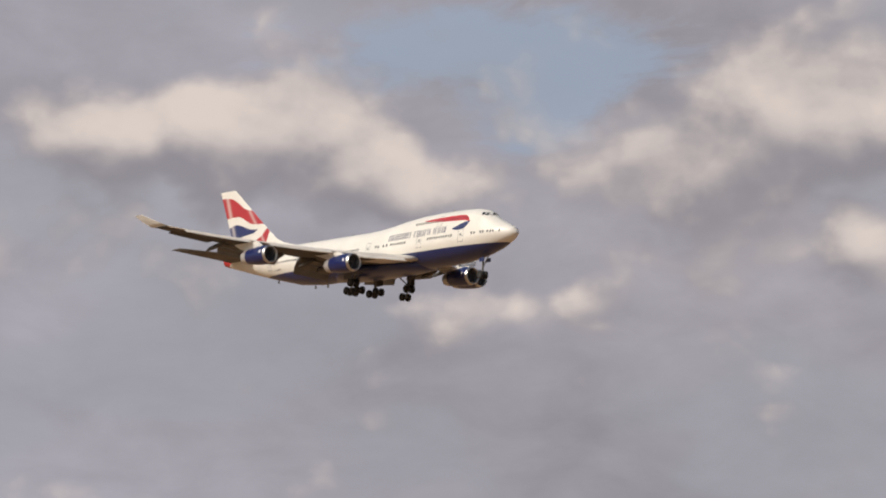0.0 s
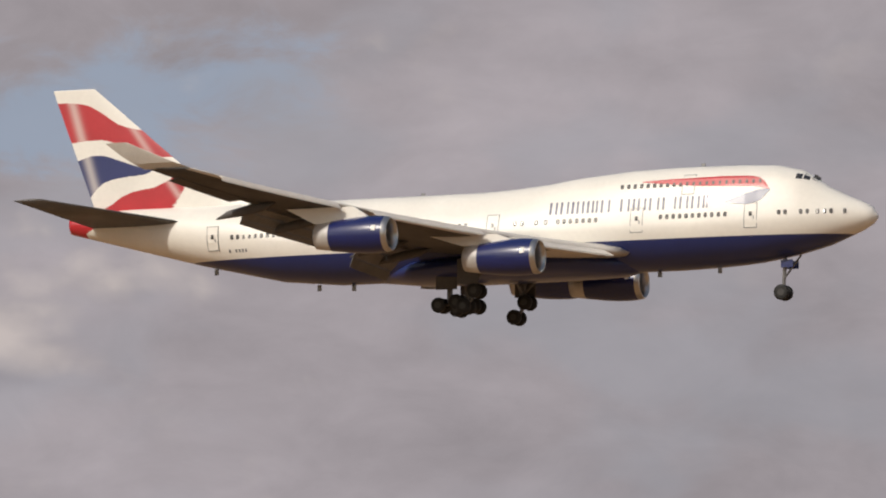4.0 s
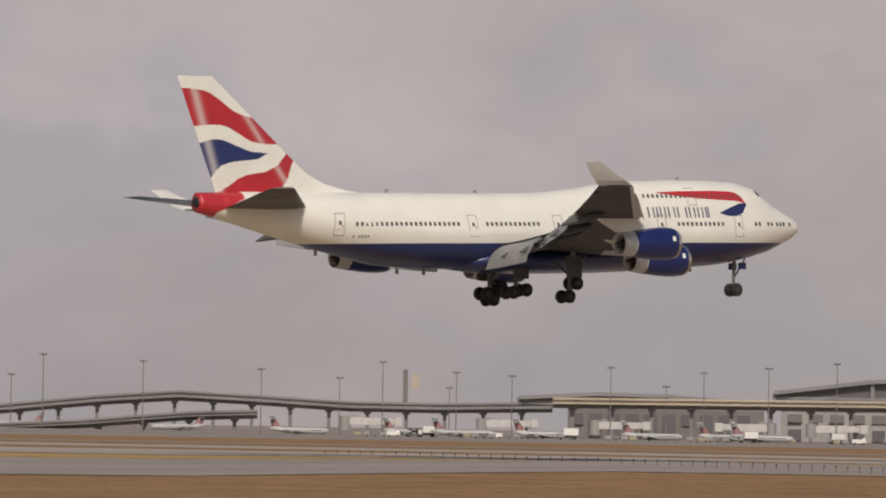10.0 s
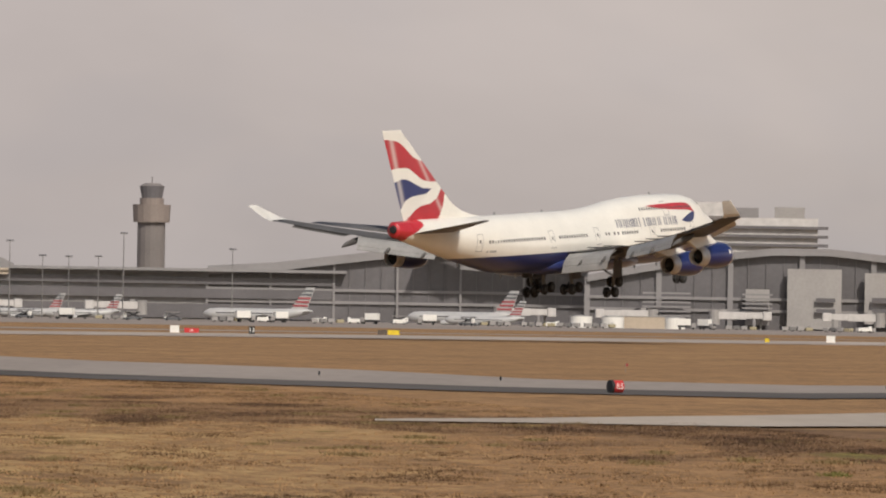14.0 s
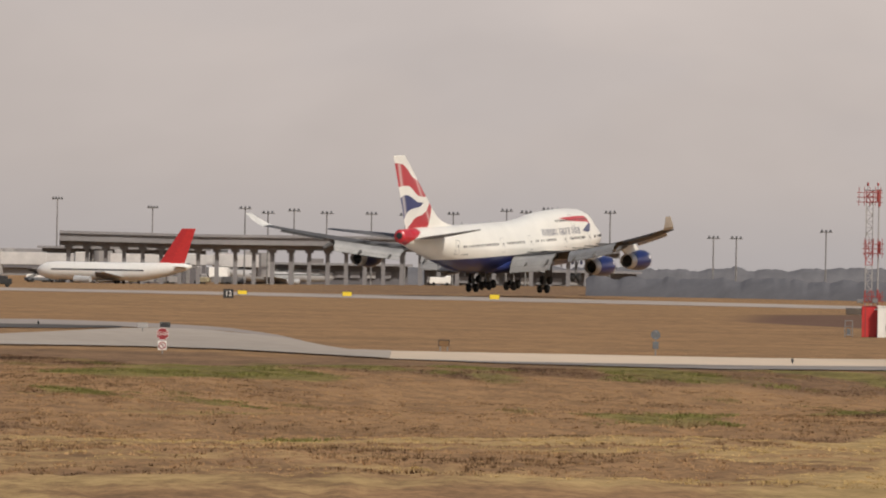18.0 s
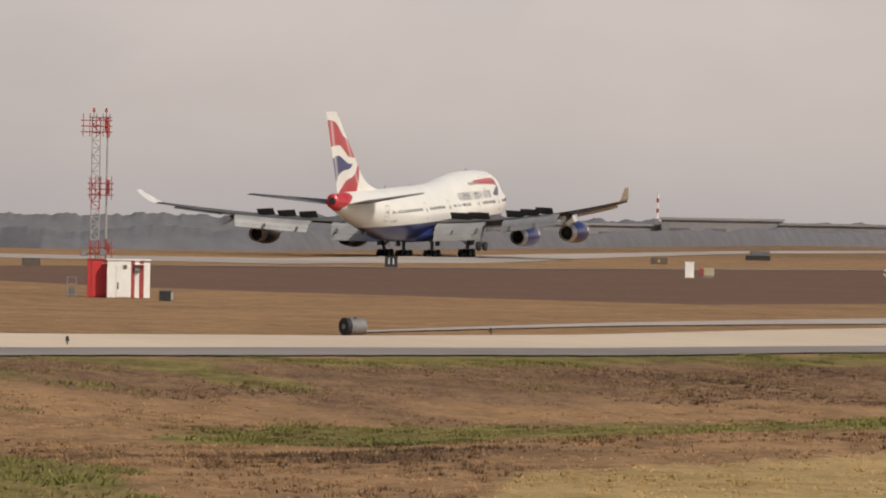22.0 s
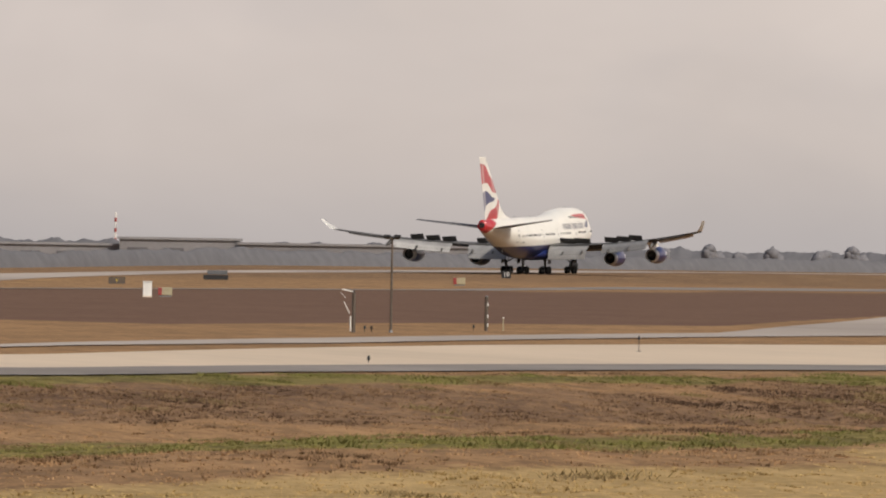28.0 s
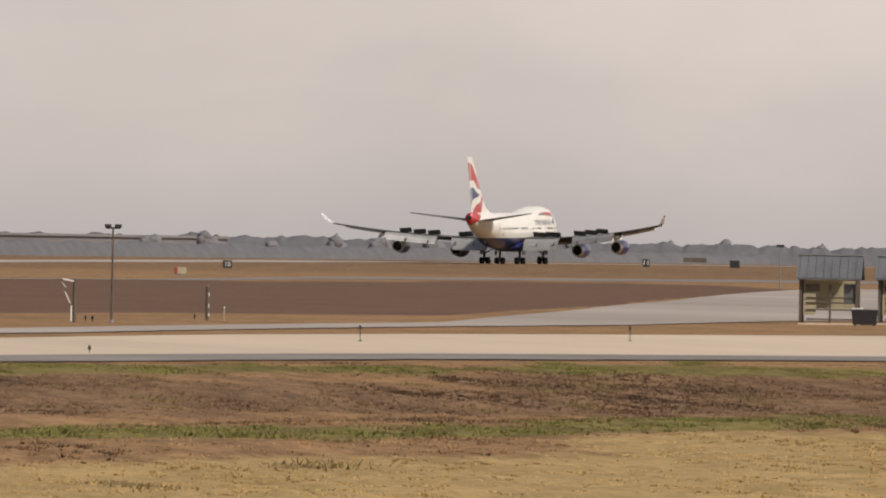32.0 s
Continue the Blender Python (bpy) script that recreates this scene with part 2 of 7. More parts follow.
M["finred"] = streaked("fin_red_paint", (0.47, 0.028, 0.04))
M["finnavy"] = streaked("fin_navy_paint", (0.024, 0.035, 0.14))
# same grey as the flap tops, darkened to paint the shade underneath
M["flapshade"] = mat("shaded_flap_grey", (0.2, 0.195, 0.19), 0.45, var=0.14, scale=0.5, fine=5.0)
def smoke_material():
    """Thin pale smoke: light is scattered off its flecks and through them."""
    m = mat("tyre_smoke", (0.96, 0.94, 0.94), 1.0, var=0.02, scale=0.3, fine=2.0, spec=0.0)
    n, l = m.node_tree.nodes, m.node_tree.links
    b, t, k = n["Principled BSDF"], n.new("ShaderNodeBsdfTranslucent"), n.new("ShaderNodeMixShader")
    t.inputs["Color"].default_value = (0.92, 0.89, 0.88, 1)
    k.inputs[0].default_value = 0.12
    l.new(b.outputs[0], k.inputs[1])
    l.new(t.outputs[0], k.inputs[2])
    l.new(k.outputs[0], n["Material Output"].inputs["Surface"])
    return m


M["smoke"] = smoke_material()
M["glassbar"] = mat("glazing_bar", (0.15, 0.143, 0.15), 0.5, var=0.08, scale=0.2, fine=2.0)
M["bridgewhite"] = mat("boarding_bridge_paint", (0.56, 0.535, 0.52), 0.5, var=0.1, scale=0.3, fine=2.0)
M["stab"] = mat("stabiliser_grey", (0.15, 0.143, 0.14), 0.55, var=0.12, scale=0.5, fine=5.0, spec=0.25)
M["brownsign"] = mat("brown_sign_paint", (0.2, 0.11, 0.045), 0.6, var=0.1, scale=2.0, fine=12.0)
M["brownwall"] = mat("brown_concrete", (0.24, 0.2, 0.18), 0.8, var=0.1, scale=0.05, fine=0.8)
M["hub"] = mat("wheel_hub", (0.04, 0.039, 0.038), 0.6, var=0.1, scale=2.0, fine=12.0)
M["gearleg"] = mat("landing_gear_paint", (0.17, 0.165, 0.16), 0.5, metal=0.2, var=0.12, scale=1.0, fine=9.0)
M["cabinpane"] = mat("cabin_window", (0.11, 0.105, 0.105), 0.2, var=0.1, scale=1.0, fine=6.0)
M["wingpale"] = mat("pale_leading_edge_paint", (0.66, 0.62, 0.57), 0.38, var=0.08, scale=0.4, fine=4.0)


# ---------------------------------------------------------------- sky and distance
def sky_material():
    """Broken cumulus over the approach end, an even haze towards the far end of the runway."""
    m = bpy.data.materials.new("cloudy_sky")
    m.use_nodes = True
    n, l = m.node_tree.nodes, m.node_tree.links
    n.remove(n["Principled BSDF"])
    tc, sep = n.new("ShaderNodeTexCoord"), n.new("ShaderNodeSeparateXYZ")
    l.new(tc.outputs["Object"], sep.inputs[0])

    def math_node(op, a, b=None, c=None):
        k = n.new("ShaderNodeMath")
        k.operation = op
        for i, v in enumerate((a, b, c)):
            if v is None:
                continue
            if isinstance(v, (int, float)):
                k.inputs[i].default_value = v
            else:
                l.new(v, k.inputs[i])
        return k.outputs[0]

    az = math_node("MULTIPLY", math_node("ARCTAN2", sep.outputs[0], sep.outputs[1]), 57.2958)
    el = math_node("MULTIPLY", sep.outputs[2], 57.2958 / 4600)
    comb = n.new("ShaderNodeCombineXYZ")
    l.new(az, comb.inputs[0])
    l.new(math_node("MULTIPLY", el, 1.9), comb.inputs[1])

    def noise_node(scale, detail, rough, offset, distortion=0.0):
        mp, t = n.new("ShaderNodeMapping"), n.new("ShaderNodeTexNoise")
        mp.inputs["Location"].default_value = offset
        l.new(comb.outputs[0], mp.inputs["Vector"])
        l.new(mp.outputs[0], t.inputs["Vector"])
        t.inputs["Scale"].default_value, t.inputs["Detail"].default_value = scale, detail
        t.inputs["Roughness"].default_value, t.inputs["Distortion"].default_value = rough, distortion
        return t.outputs["Fac"]

    def ramp(value, stops):
        r = n.new("ShaderNodeValToRGB")
        r.color_ramp.elements[0].position, r.color_ramp.elements[1].position = stops[0][0], stops[-1][0]
        for p, c in stops[1:-1]:
            r.color_ramp.elements.new(p)
        for e, (p, c) in zip(r.color_ramp.elements, stops):
            e.position, e.color = p, (*c, 1)
        l.new(value, r.inputs[0])
        return r.outputs[0]

    def mix(f, a, b):
        k = n.new("ShaderNodeMix")
        k.data_type = "RGBA"
        for s, v in ((0, f), (6, a), (7, b)):
            if isinstance(v, (int, float)):
                k.inputs[s].default_value = v
            elif isinstance(v, tuple):
                k.inputs[s].default_value = (*v, 1)
            else:
                l.new(v, k.inputs[s])
        return k.outputs[2]

    def smooth(v, lo, hi, a=0.0, b=1.0):
        k = n.new("ShaderNodeMapRange")
        k.interpolation_type = "SMOOTHSTEP"
        for s, x in zip(("From Min", "From Max", "To Min", "To Max"), (lo, hi, a, b)):
            k.inputs[s].default_value = x
        l.new(v, k.inputs["Value"])
        return k.outputs[0]

    detail = noise_node(0.9, 7, 0.62, (3.1, 0.4, 0), 0.35)
    broad = noise_node(0.24, 4, 0.55, (7.7, 2.2, 0), 0.3)
    # heaps of cloud: bearing, elevation, half-width, half-height, weight; lit from above
    def density(shift_az, shift_el):
        heap = None
        for a, e, w, h, k in HEAPS:
            da, de = math_node("DIVIDE", math_node("SUBTRACT", az, a - shift_az), w), math_node("DIVIDE", math_node("SUBTRACT", el, e - shift_el), h)
            g = math_node("EXPONENT", math_node("MULTIPLY", math_node("ADD", math_node("MULTIPLY", da, da), math_node("MULTIPLY", de, de)), -1.0))
            g = math_node("MULTIPLY", g, k)
            heap = g if heap is None else math_node("ADD", heap, g)
        at = n.new("ShaderNodeCombineXYZ")
        l.new(math_node("ADD", az, shift_az), at.inputs[0])
        l.new(math_node("MULTIPLY", math_node("ADD", el, shift_el), 1.25), at.inputs[1])
        wob = n.new("ShaderNodeTexNoise")
        wob.inputs["Scale"].default_value, wob.inputs["Detail"].default_value = 0.8, 8
        l.new(at.outputs[0], wob.inputs["Vector"])
        total = math_node("MULTIPLY", math_node("SUBTRACT", wob.outputs["Fac"], 0.5), 1.1)
        for scale, weight in ((0.9, 0.42), (2.4, 0.2), (6.0, 0.06)):
            v = n.new("ShaderNodeTexVoronoi")
            v.feature = "SMOOTH_F1"
            v.inputs["Scale"].default_value, v.inputs["Smoothness"].default_value = scale, 0.35
            bend = n.new("ShaderNodeVectorMath")
            bend.operation = "MULTIPLY_ADD"
            l.new(wob.outputs["Color"], bend.inputs[0])
            bend.inputs[1].default_value = (0.9, 0.9, 0)
            l.new(at.outputs[0], bend.inputs[2])
            flat = n.new("ShaderNodeVectorMath")
            flat.operation = "MULTIPLY"
            flat.inputs[1].default_value = (1, 1, 0)
            l.new(bend.outputs[0], flat.inputs[0])
            l.new(flat.outputs[0], v.inputs["Vector"])
            total = math_node("ADD", total, math_node("MULTIPLY", math_node("SUBTRACT", 0.45, v.outputs["Distance"]), weight * 1.6))
        return math_node("ADD", heap, total)
    here, above = density(0, 0), density(0.1, 0.3)
    solid = smooth(here, 0.1, 0.62)
    relief = smooth(math_node("SUBTRACT", here, above), -0.45, 0.75)
    gap = None
    for a, e, w, h, k in GAPS:
        da, de = math_node("DIVIDE", math_node("SUBTRACT", az, a), w), math_node("DIVIDE", math_node("SUBTRACT", el, e), h)
        g = math_node("MULTIPLY", math_node("EXPONENT", math_node("MULTIPLY", math_node("ADD", math_node("MULTIPLY", da, da), math_node("MULTIPLY", de, de)), -1.0)), k)
        gap = g if gap is None else math_node("ADD", gap, g)
    tint = noise_node(0.33, 3, 0.5, (1.3, 9.1, 0), 0.2)
    open_sky = smooth(math_node("ADD", gap, math_node("MULTIPLY", math_node("SUBTRACT", detail, 0.5), 1.6)), 0.35, 0.85)
    grey = ramp(smooth(az, -90, 40), SKY_GREYS)
    tone = math_node("MULTIPLY_ADD", math_node("SUBTRACT", broad, 0.5), 0.9, 1.0)
    tone = math_node("ADD", tone, math_node("MULTIPLY", math_node("SUBTRACT", detail, 0.5), smooth(az, -62, -5, 0.45, 0.06)))
    up = math_node("MULTIPLY", smooth(el, -0.3, 3.2), smooth(az, -60, -25, 0.05, 0.22))
    tone = math_node("ADD", tone, up)
    calm = smooth(az, -45, 0)
    tone = math_node("ADD", math_node("MULTIPLY", tone, math_node("SUBTRACT", 1.0, math_node("MULTIPLY", calm, 0.6))), math_node("MULTIPLY", math_node("ADD", 1.0, up), math_node("MULTIPLY", calm, 0.6)))
    vm = n.new("ShaderNodeVectorMath")
    vm.operation = "SCALE"
    l.new(grey, vm.inputs[0])
    l.new(tone, vm.inputs["Scale"])
    col = mix(math_node("MULTIPLY", open_sky, 0.8), vm.outputs[0], (0.31, 0.375, 0.48))
    col = mix(math_node("MULTIPLY", smooth(el, 0.0, 1.1, 0.45, 0.0), smooth(az, -12, 10)), col, (0.365, 0.35, 0.365))
    col = mix(math_node("MULTIPLY", smooth(tint, 0.47, 0.63), smooth(az, -25, 0, 0.45, 0.08)), col, (0.345, 0.35, 0.39))
    early = smooth(az, -79, -55, 1.0, 0.0)
    body = mix(relief, (0.27, 0.252, 0.278), (0.74, 0.645, 0.585))
    col = mix(math_node("MULTIPLY", math_node("MULTIPLY", solid, early), 0.88), col, body)
    em = n.new("ShaderNodeEmission")
    em.inputs["Strength"].default_value = 1.0
    l.new(col, em.inputs["Color"])
    l.new(em.outputs[0], n["Material Output"].inputs["Surface"])
    return m


HEAPS = [(-84.7, 4.75, 1.0, 0.42, 0.9), (-83.5, 4.65, 0.8, 0.5, 0.9), (-85.8, 4.5, 1.3, 0.5, 0.7), (-83.0, 4.2, 0.6, 0.28, 0.6), (-79.5, 4.95, 1.3, 0.6, 0.85), (-80.3, 4.45, 1.3, 0.55, 0.65), (-78.0, 4.9, 1.6, 0.5, 0.8),
         (-79.1, 3.75, 0.7, 0.35, 0.6), (-82.0, 3.2, 1.1, 0.25, 0.5), (-85.6, 2.55, 1.6, 0.25, 0.25), (-79.6, 2.65, 1.3, 0.3, 0.22), (-75.5, 4.9, 1.7, 0.6, 0.6), (-76.5, 3.3, 1.3, 0.35, 0.5),
         (-74.2, 3.2, 1.3, 0.5, 0.8), (-71.9, 2.6, 1.3, 0.35, 0.45), (-70.0, 2.5, 1.4, 0.4, 0.85), (-68.2, 3.1, 1.0, 0.35, 0.5), (-73.0, 2.1, 1.6, 0.3, 0.5)]
GAPS = [(-82.2, 5.5, 2.0, 0.5, 1.1), (-81.9, 4.75, 0.55, 0.5, 0.6), (-69.6, 4.5, 1.6, 0.7, 0.75), (-67.5, 5.0, 1.6, 0.8, 0.65), (-51.5, 3.9, 1.6, 0.35, 0.35)]
SKY_GREYS = [(0.0, (0.325, 0.31, 0.35)), (0.06, (0.35, 0.315, 0.335)), (0.25, (0.372, 0.336, 0.354)), (0.38, (0.392, 0.352, 0.367)), (0.55, (0.45, 0.402, 0.405)),
             (0.68, (0.43, 0.38, 0.368)), (0.8, (0.445, 0.392, 0.367)), (0.9, (0.50, 0.44, 0.41)), (1.0, (0.56, 0.49, 0.445))]


def sky_backdrop():
    bm = bmesh.new()
    cols = []
    for i in range(181):
        az = -110 + i
        x, y = polar(az, 4600)
        cols.append([bm.verts.new((x, y, 4600 * math.tan(radians(el)))) for el in (-1.2, 0, 1, 2, 3, 4, 5, 6, 8, 11, 15)])
    for a, b in zip(cols, cols[1:]):
        for i in range(len(a) - 1):
            bm.faces.new((a[i], b[i], b[i + 1], a[i + 1]))
    return tagged(part("backdrop", bm, sky_material()), label="hazy sky with grey and pinkish broken cloud", category="sky", kind="structure")


sky_backdrop()


# ---------------------------------------------------------------- ground
def ease(v, lo, hi):
    t = min(1.0, max(0.0, (v - lo) / (hi - lo)))
    return t * t * (3 - 2 * t)


def bank_end(az):
    """Where the bank of the ditch meets the verge of the taxiway."""
    return float(np.interp(az, (2, 5, 9, 13, 16, 20, 24, 28, 34), (140, 146, 153, 156, 164, 180, 196, 206, 212)))


def ground_z(x, y):
    """The lie of the land: a shallow ditch before the taxiway, a low apron, the far end of the runway a little higher."""
    d, az = math.hypot(x, y), math.degrees(math.atan2(x, y))
    w = min(1.0, max(0.0, (az - 6) / 10))
    a = np.interp(d, (0, 450, 770, 1200, 2700, 9000), (0, 0, -0.7, -1.2, -4.8, -4.8))
    b = np.interp(d, (0, 450, 770, 1200, 9000), (0, 0, -0.7, 1.0, 1.0))
    z = a * (1 - w) + b * w
    if 20 < d < 212 and -30 < az < 40:
        e = bank_end(az)
        k = min(1.0, max(0.0, (e + 8 - d) / 30))
        z += k * (0.05 * noise.noise((x * 0.9, y * 0.22, 7.7)) + 0.05 * noise.noise((x * 2.2, y * 0.5, 1.2)) + 0.03 * noise.noise((x * 4.6, y * 0.9, 3.2)))
        z += k * 0.26 * noise.noise((x * 0.018, y * 0.03, 0.3)) + k * 0.2 * noise.noise((x * 0.09, y * 0.11, 4.1))
        z -= 0.8 * ease(az, 3, 10) * ease(d, e - 78, e - 36) * (1 - ease(d, e - 34, e))
    return float(z)


def reach(x, y):
    """How far off level ground on the same sight line would lie."""
    return math.hypot(x, y) * 3.4 / max(1.0, 3.4 - ground_z(x, y))


def green_here(x, y, d):
    """How green the turf is, 0 to 1."""
    az = math.degrees(math.atan2(x, y))
    g = 0.75 * noise.noise((x * 0.05, y * 0.03, 9.0)) + 0.55 * noise.noise((x * 0.3, y * 0.1, 2.0)) - 0.14
    if az > 14:
        near = min(1, (az - 14) / 3)
        g += near * (0.95 * math.exp(-((d - np.interp(az, (16, 28), (164, 195))) / 9) ** 2) + 0.8 * math.exp(-((d - np.interp(az, (15, 20, 24, 28), (103, 114, 121, 135))) / 5) ** 2))
    g += 1.2 * math.exp(-((az - 12.9) / 1.0) ** 2 - ((d - 89) / 6) ** 2) + 0.9 * math.exp(-((az - 15.2) / 1.6) ** 2 - ((d - 103) / 4) ** 2)
    g += 0.8 * math.exp(-((az - 6.5) / 1.6) ** 2 - ((d - 138) / 8) ** 2) + 0.5 * math.exp(-((az - 3.5) / 2) ** 2 - ((d - 172) / 8) ** 2)
    return g


def brown_here(x, y, d):
    """Where the turf is worn to dark reddish thatch."""
    az = math.degrees(math.atan2(x, y))
    b = 0.55 * noise.noise((x * 0.06, y * 0.05, 31.0)) + 0.4 * noise.noise((x * 0.35, y * 0.12, 12.0))
    b += 0.75 * math.exp(-((d - np.interp(az, (-12, 10, 28), (230, 150, 146))) / 18) ** 2)
    return b


BURNT_NEAR = [(9.5, 450), (10.5, 405), (12.5, 365), (14, 335), (16, 318), (19, 300), (21.5, 326), (24, 335), (25.5, 420), (27.4, 760)]
BURNT_FAR = [(9.5, 455), (10.5, 440), (12.5, 480), (14, 515), (16, 560), (19, 635), (21.5, 740), (24, 800), (25.5, 840), (27.4, 770)]
PALE_NEAR = [(-32, 395), (-18.8, 500), (-15, 620), (-12, 610)]
PALE_FAR = [(-32, 540), (-18.8, 560), (-15, 700), (-12, 640)]


def turf(x, y):
    """Shares of green, thatch, straw and burnt turf, each 0 to 1."""
    d, az = math.hypot(x, y), math.degrees(math.atan2(x, y))
    if d < 24 or not -32 < az < 38:
        return 0.0, 0.3, 0.0, 0.0
    if d < 340:
        r = reach(x, y)
        green = ease(green_here(x, y, r), 0.1, 0.6) * ease(az, -4, 0) * (1 - ease(r, 192, 205)) if d < 216 else 0.0
        brown = ease(brown_here(x, y, r), 0.0, 0.55)
        edge = np.interp(az, (14, 16, 17.6, 20, 24, 25.4, 28, 31), (5, 60, 90, 100, 111, 116, 127, 134)) + 9 * noise.noise((x * 0.11, y * 0.03, 3.3))
        straw = max(ease(edge - r, -5, 7), 0.5 * (1 - ease(az, -3, 3)) * (1 - ease(r, 180, 212)))
        if d < 80 and az < 22:
            near = (1 - ease(d, 60, 78)) * (1 - ease(az, 17, 22))
            drift = 0.5 + 0.9 * noise.noise((x * 0.06, y * 0.2, 21.0)) + 0.5 * noise.noise((x * 0.4, y * 0.5, 4.0))
            straw = straw * (1 - near) + near * min(0.75, max(0.0, drift))
        if d > 200:
            brown *= float(np.interp(az, (-4, 4), (1.0, 0.2)))
    else:
        green, straw = 0.0, ease(d, 340, 420) * 0.25
        brown = 0.3 * noise.noise((x * 0.02, y * 0.01, 6.0)) + 0.75 * ease(d, 760, 1000) * ease(az, 4, 9)
    burnt = 0.0
    if 9.5 < az < 27.4 and d > 280:
        n, f = np.interp(az, *zip(*BURNT_NEAR)), np.interp(az, *zip(*BURNT_FAR))
        burnt = ease(d, n - 7, n + 9) * (1 - ease(d, f - 15, f + 25)) * ease(az, 10.8, 13.5)
    if az < -12 and d > 380:
        n, f = np.interp(az, *zip(*PALE_NEAR)), np.interp(az, *zip(*PALE_FAR))
        straw = max(straw, ease(d, n - 10, n + 10) * (1 - ease(d, f - 10, f + 10)))
    return green, max(0.0, brown), straw, burnt


def turf_index(x, y):
    """The kind of turf that prevails: 0 dry, 1 green, 2 thatch, 3 straw."""
    g, b, s, burnt = turf(x, y)
    return 1 if g > 0.5 else 3 if s > 0.5 else 2 if b > 0.5 else 0


def turf_material():
    """Dry field grass: four kinds of turf blended with ragged edges, mottled at three scales."""
    m = bpy.data.materials.new("field_grass")
    m.use_nodes = True
    n, l = m.node_tree.nodes, m.node_tree.links
    b = n["Principled BSDF"]
    b.inputs["Roughness"].default_value, b.inputs["Specular IOR Level"].default_value = 0.95, 0.04
    tc, at, sep = n.new("ShaderNodeTexCoord"), n.new("ShaderNodeAttribute"), n.new("ShaderNodeSeparateColor")
    at.attribute_name = "turf"
    l.new(at.outputs["Color"], sep.inputs[0])

    def fleck(scale, detail, rough):
        mp, t = n.new("ShaderNodeMapping"), n.new("ShaderNodeTexNoise")
        mp.inputs["Scale"].default_value = scale
        mp.inputs["Rotation"].default_value = (0, 0, radians(14))
        l.new(tc.outputs["Object"], mp.inputs["Vector"])
        l.new(mp.outputs[0], t.inputs["Vector"])
        t.inputs["Scale"].default_value, t.inputs["Detail"].default_value, t.inputs["Roughness"].default_value = 1.0, detail, rough
        return t.outputs["Fac"]

    def calc(op, *v):
        k = n.new("ShaderNodeMath")
        k.operation = op
        for i, x in enumerate(v):
            if isinstance(x, (int, float)):
                k.inputs[i].default_value = x
            else:
                l.new(x, k.inputs[i])
        return k.outputs[0]

    def ramped(v, lo, hi):
        k = n.new("ShaderNodeMapRange")
        k.interpolation_type = "SMOOTHSTEP"
        k.inputs["From Min"].default_value, k.inputs["From Max"].default_value = lo, hi
        l.new(v, k.inputs["Value"])
        return k.outputs[0]

    def mix(f, p, q):
        k = n.new("ShaderNodeMix")
        k.data_type = "RGBA"
        l.new(f, k.inputs[0])
        for i, v in ((6, p), (7, q)):
            if isinstance(v, tuple):
                k.inputs[i].default_value = (*v, 1)
            else:
                l.new(v, k.inputs[i])
        return k.outputs[2]

    patch, clump, blade = fleck((0.12, 0.08, 0.1), 5, 0.65), fleck((0.9, 0.5, 0.6), 6, 0.75), fleck((6.0, 3.0, 3.0), 3, 0.6)
    fibre = ramped(calc("ADD", calc("MULTIPLY", clump, 0.7), calc("ADD", calc("MULTIPLY", blade, 0.35), calc("MULTIPLY", patch, 0.35))), 0.52, 0.88)
    col = mix(fibre, (0.185, 0.112, 0.062), (0.42, 0.25, 0.125))
    ragged = calc("SUBTRACT", calc("ADD", calc("MULTIPLY", clump, 1.0), calc("MULTIPLY", patch, 0.8)), 0.9)
    for share, dark, lite, amount in ((sep.outputs[1], (0.10, 0.062, 0.043), (0.30, 0.185, 0.105), 0.9), (sep.outputs[2], (0.31, 0.213, 0.094), (0.53, 0.365, 0.169), 0.95),
                                      (sep.outputs[0], (0.085, 0.075, 0.028), (0.29, 0.235, 0.082), 0.92)):
        w = calc("MULTIPLY", ramped(calc("ADD", share, calc("MULTIPLY", ragged, 1.3)), 0.25, 0.85), amount)
        col = mix(w, col, mix(fibre, dark, lite))
    w = calc("MULTIPLY", ramped(calc("ADD", at.outputs["Alpha"], calc("MULTIPLY", ragged, 0.35)), 0.3, 0.7), 0.96)
    col = mix(w, col, mix(fibre, (0.135, 0.08, 0.058), (0.185, 0.112, 0.08)))
    l.new(col, b.inputs["Base Color"])
    bp = n.new("ShaderNodeBump")
    bp.inputs["Strength"].default_value, bp.inputs["Distance"].default_value = 0.5, 0.08
    l.new(calc("ADD", clump, calc("MULTIPLY", blade, 0.5)), bp.inputs["Height"])
    l.new(bp.outputs[0], b.inputs["Normal"])
    return m


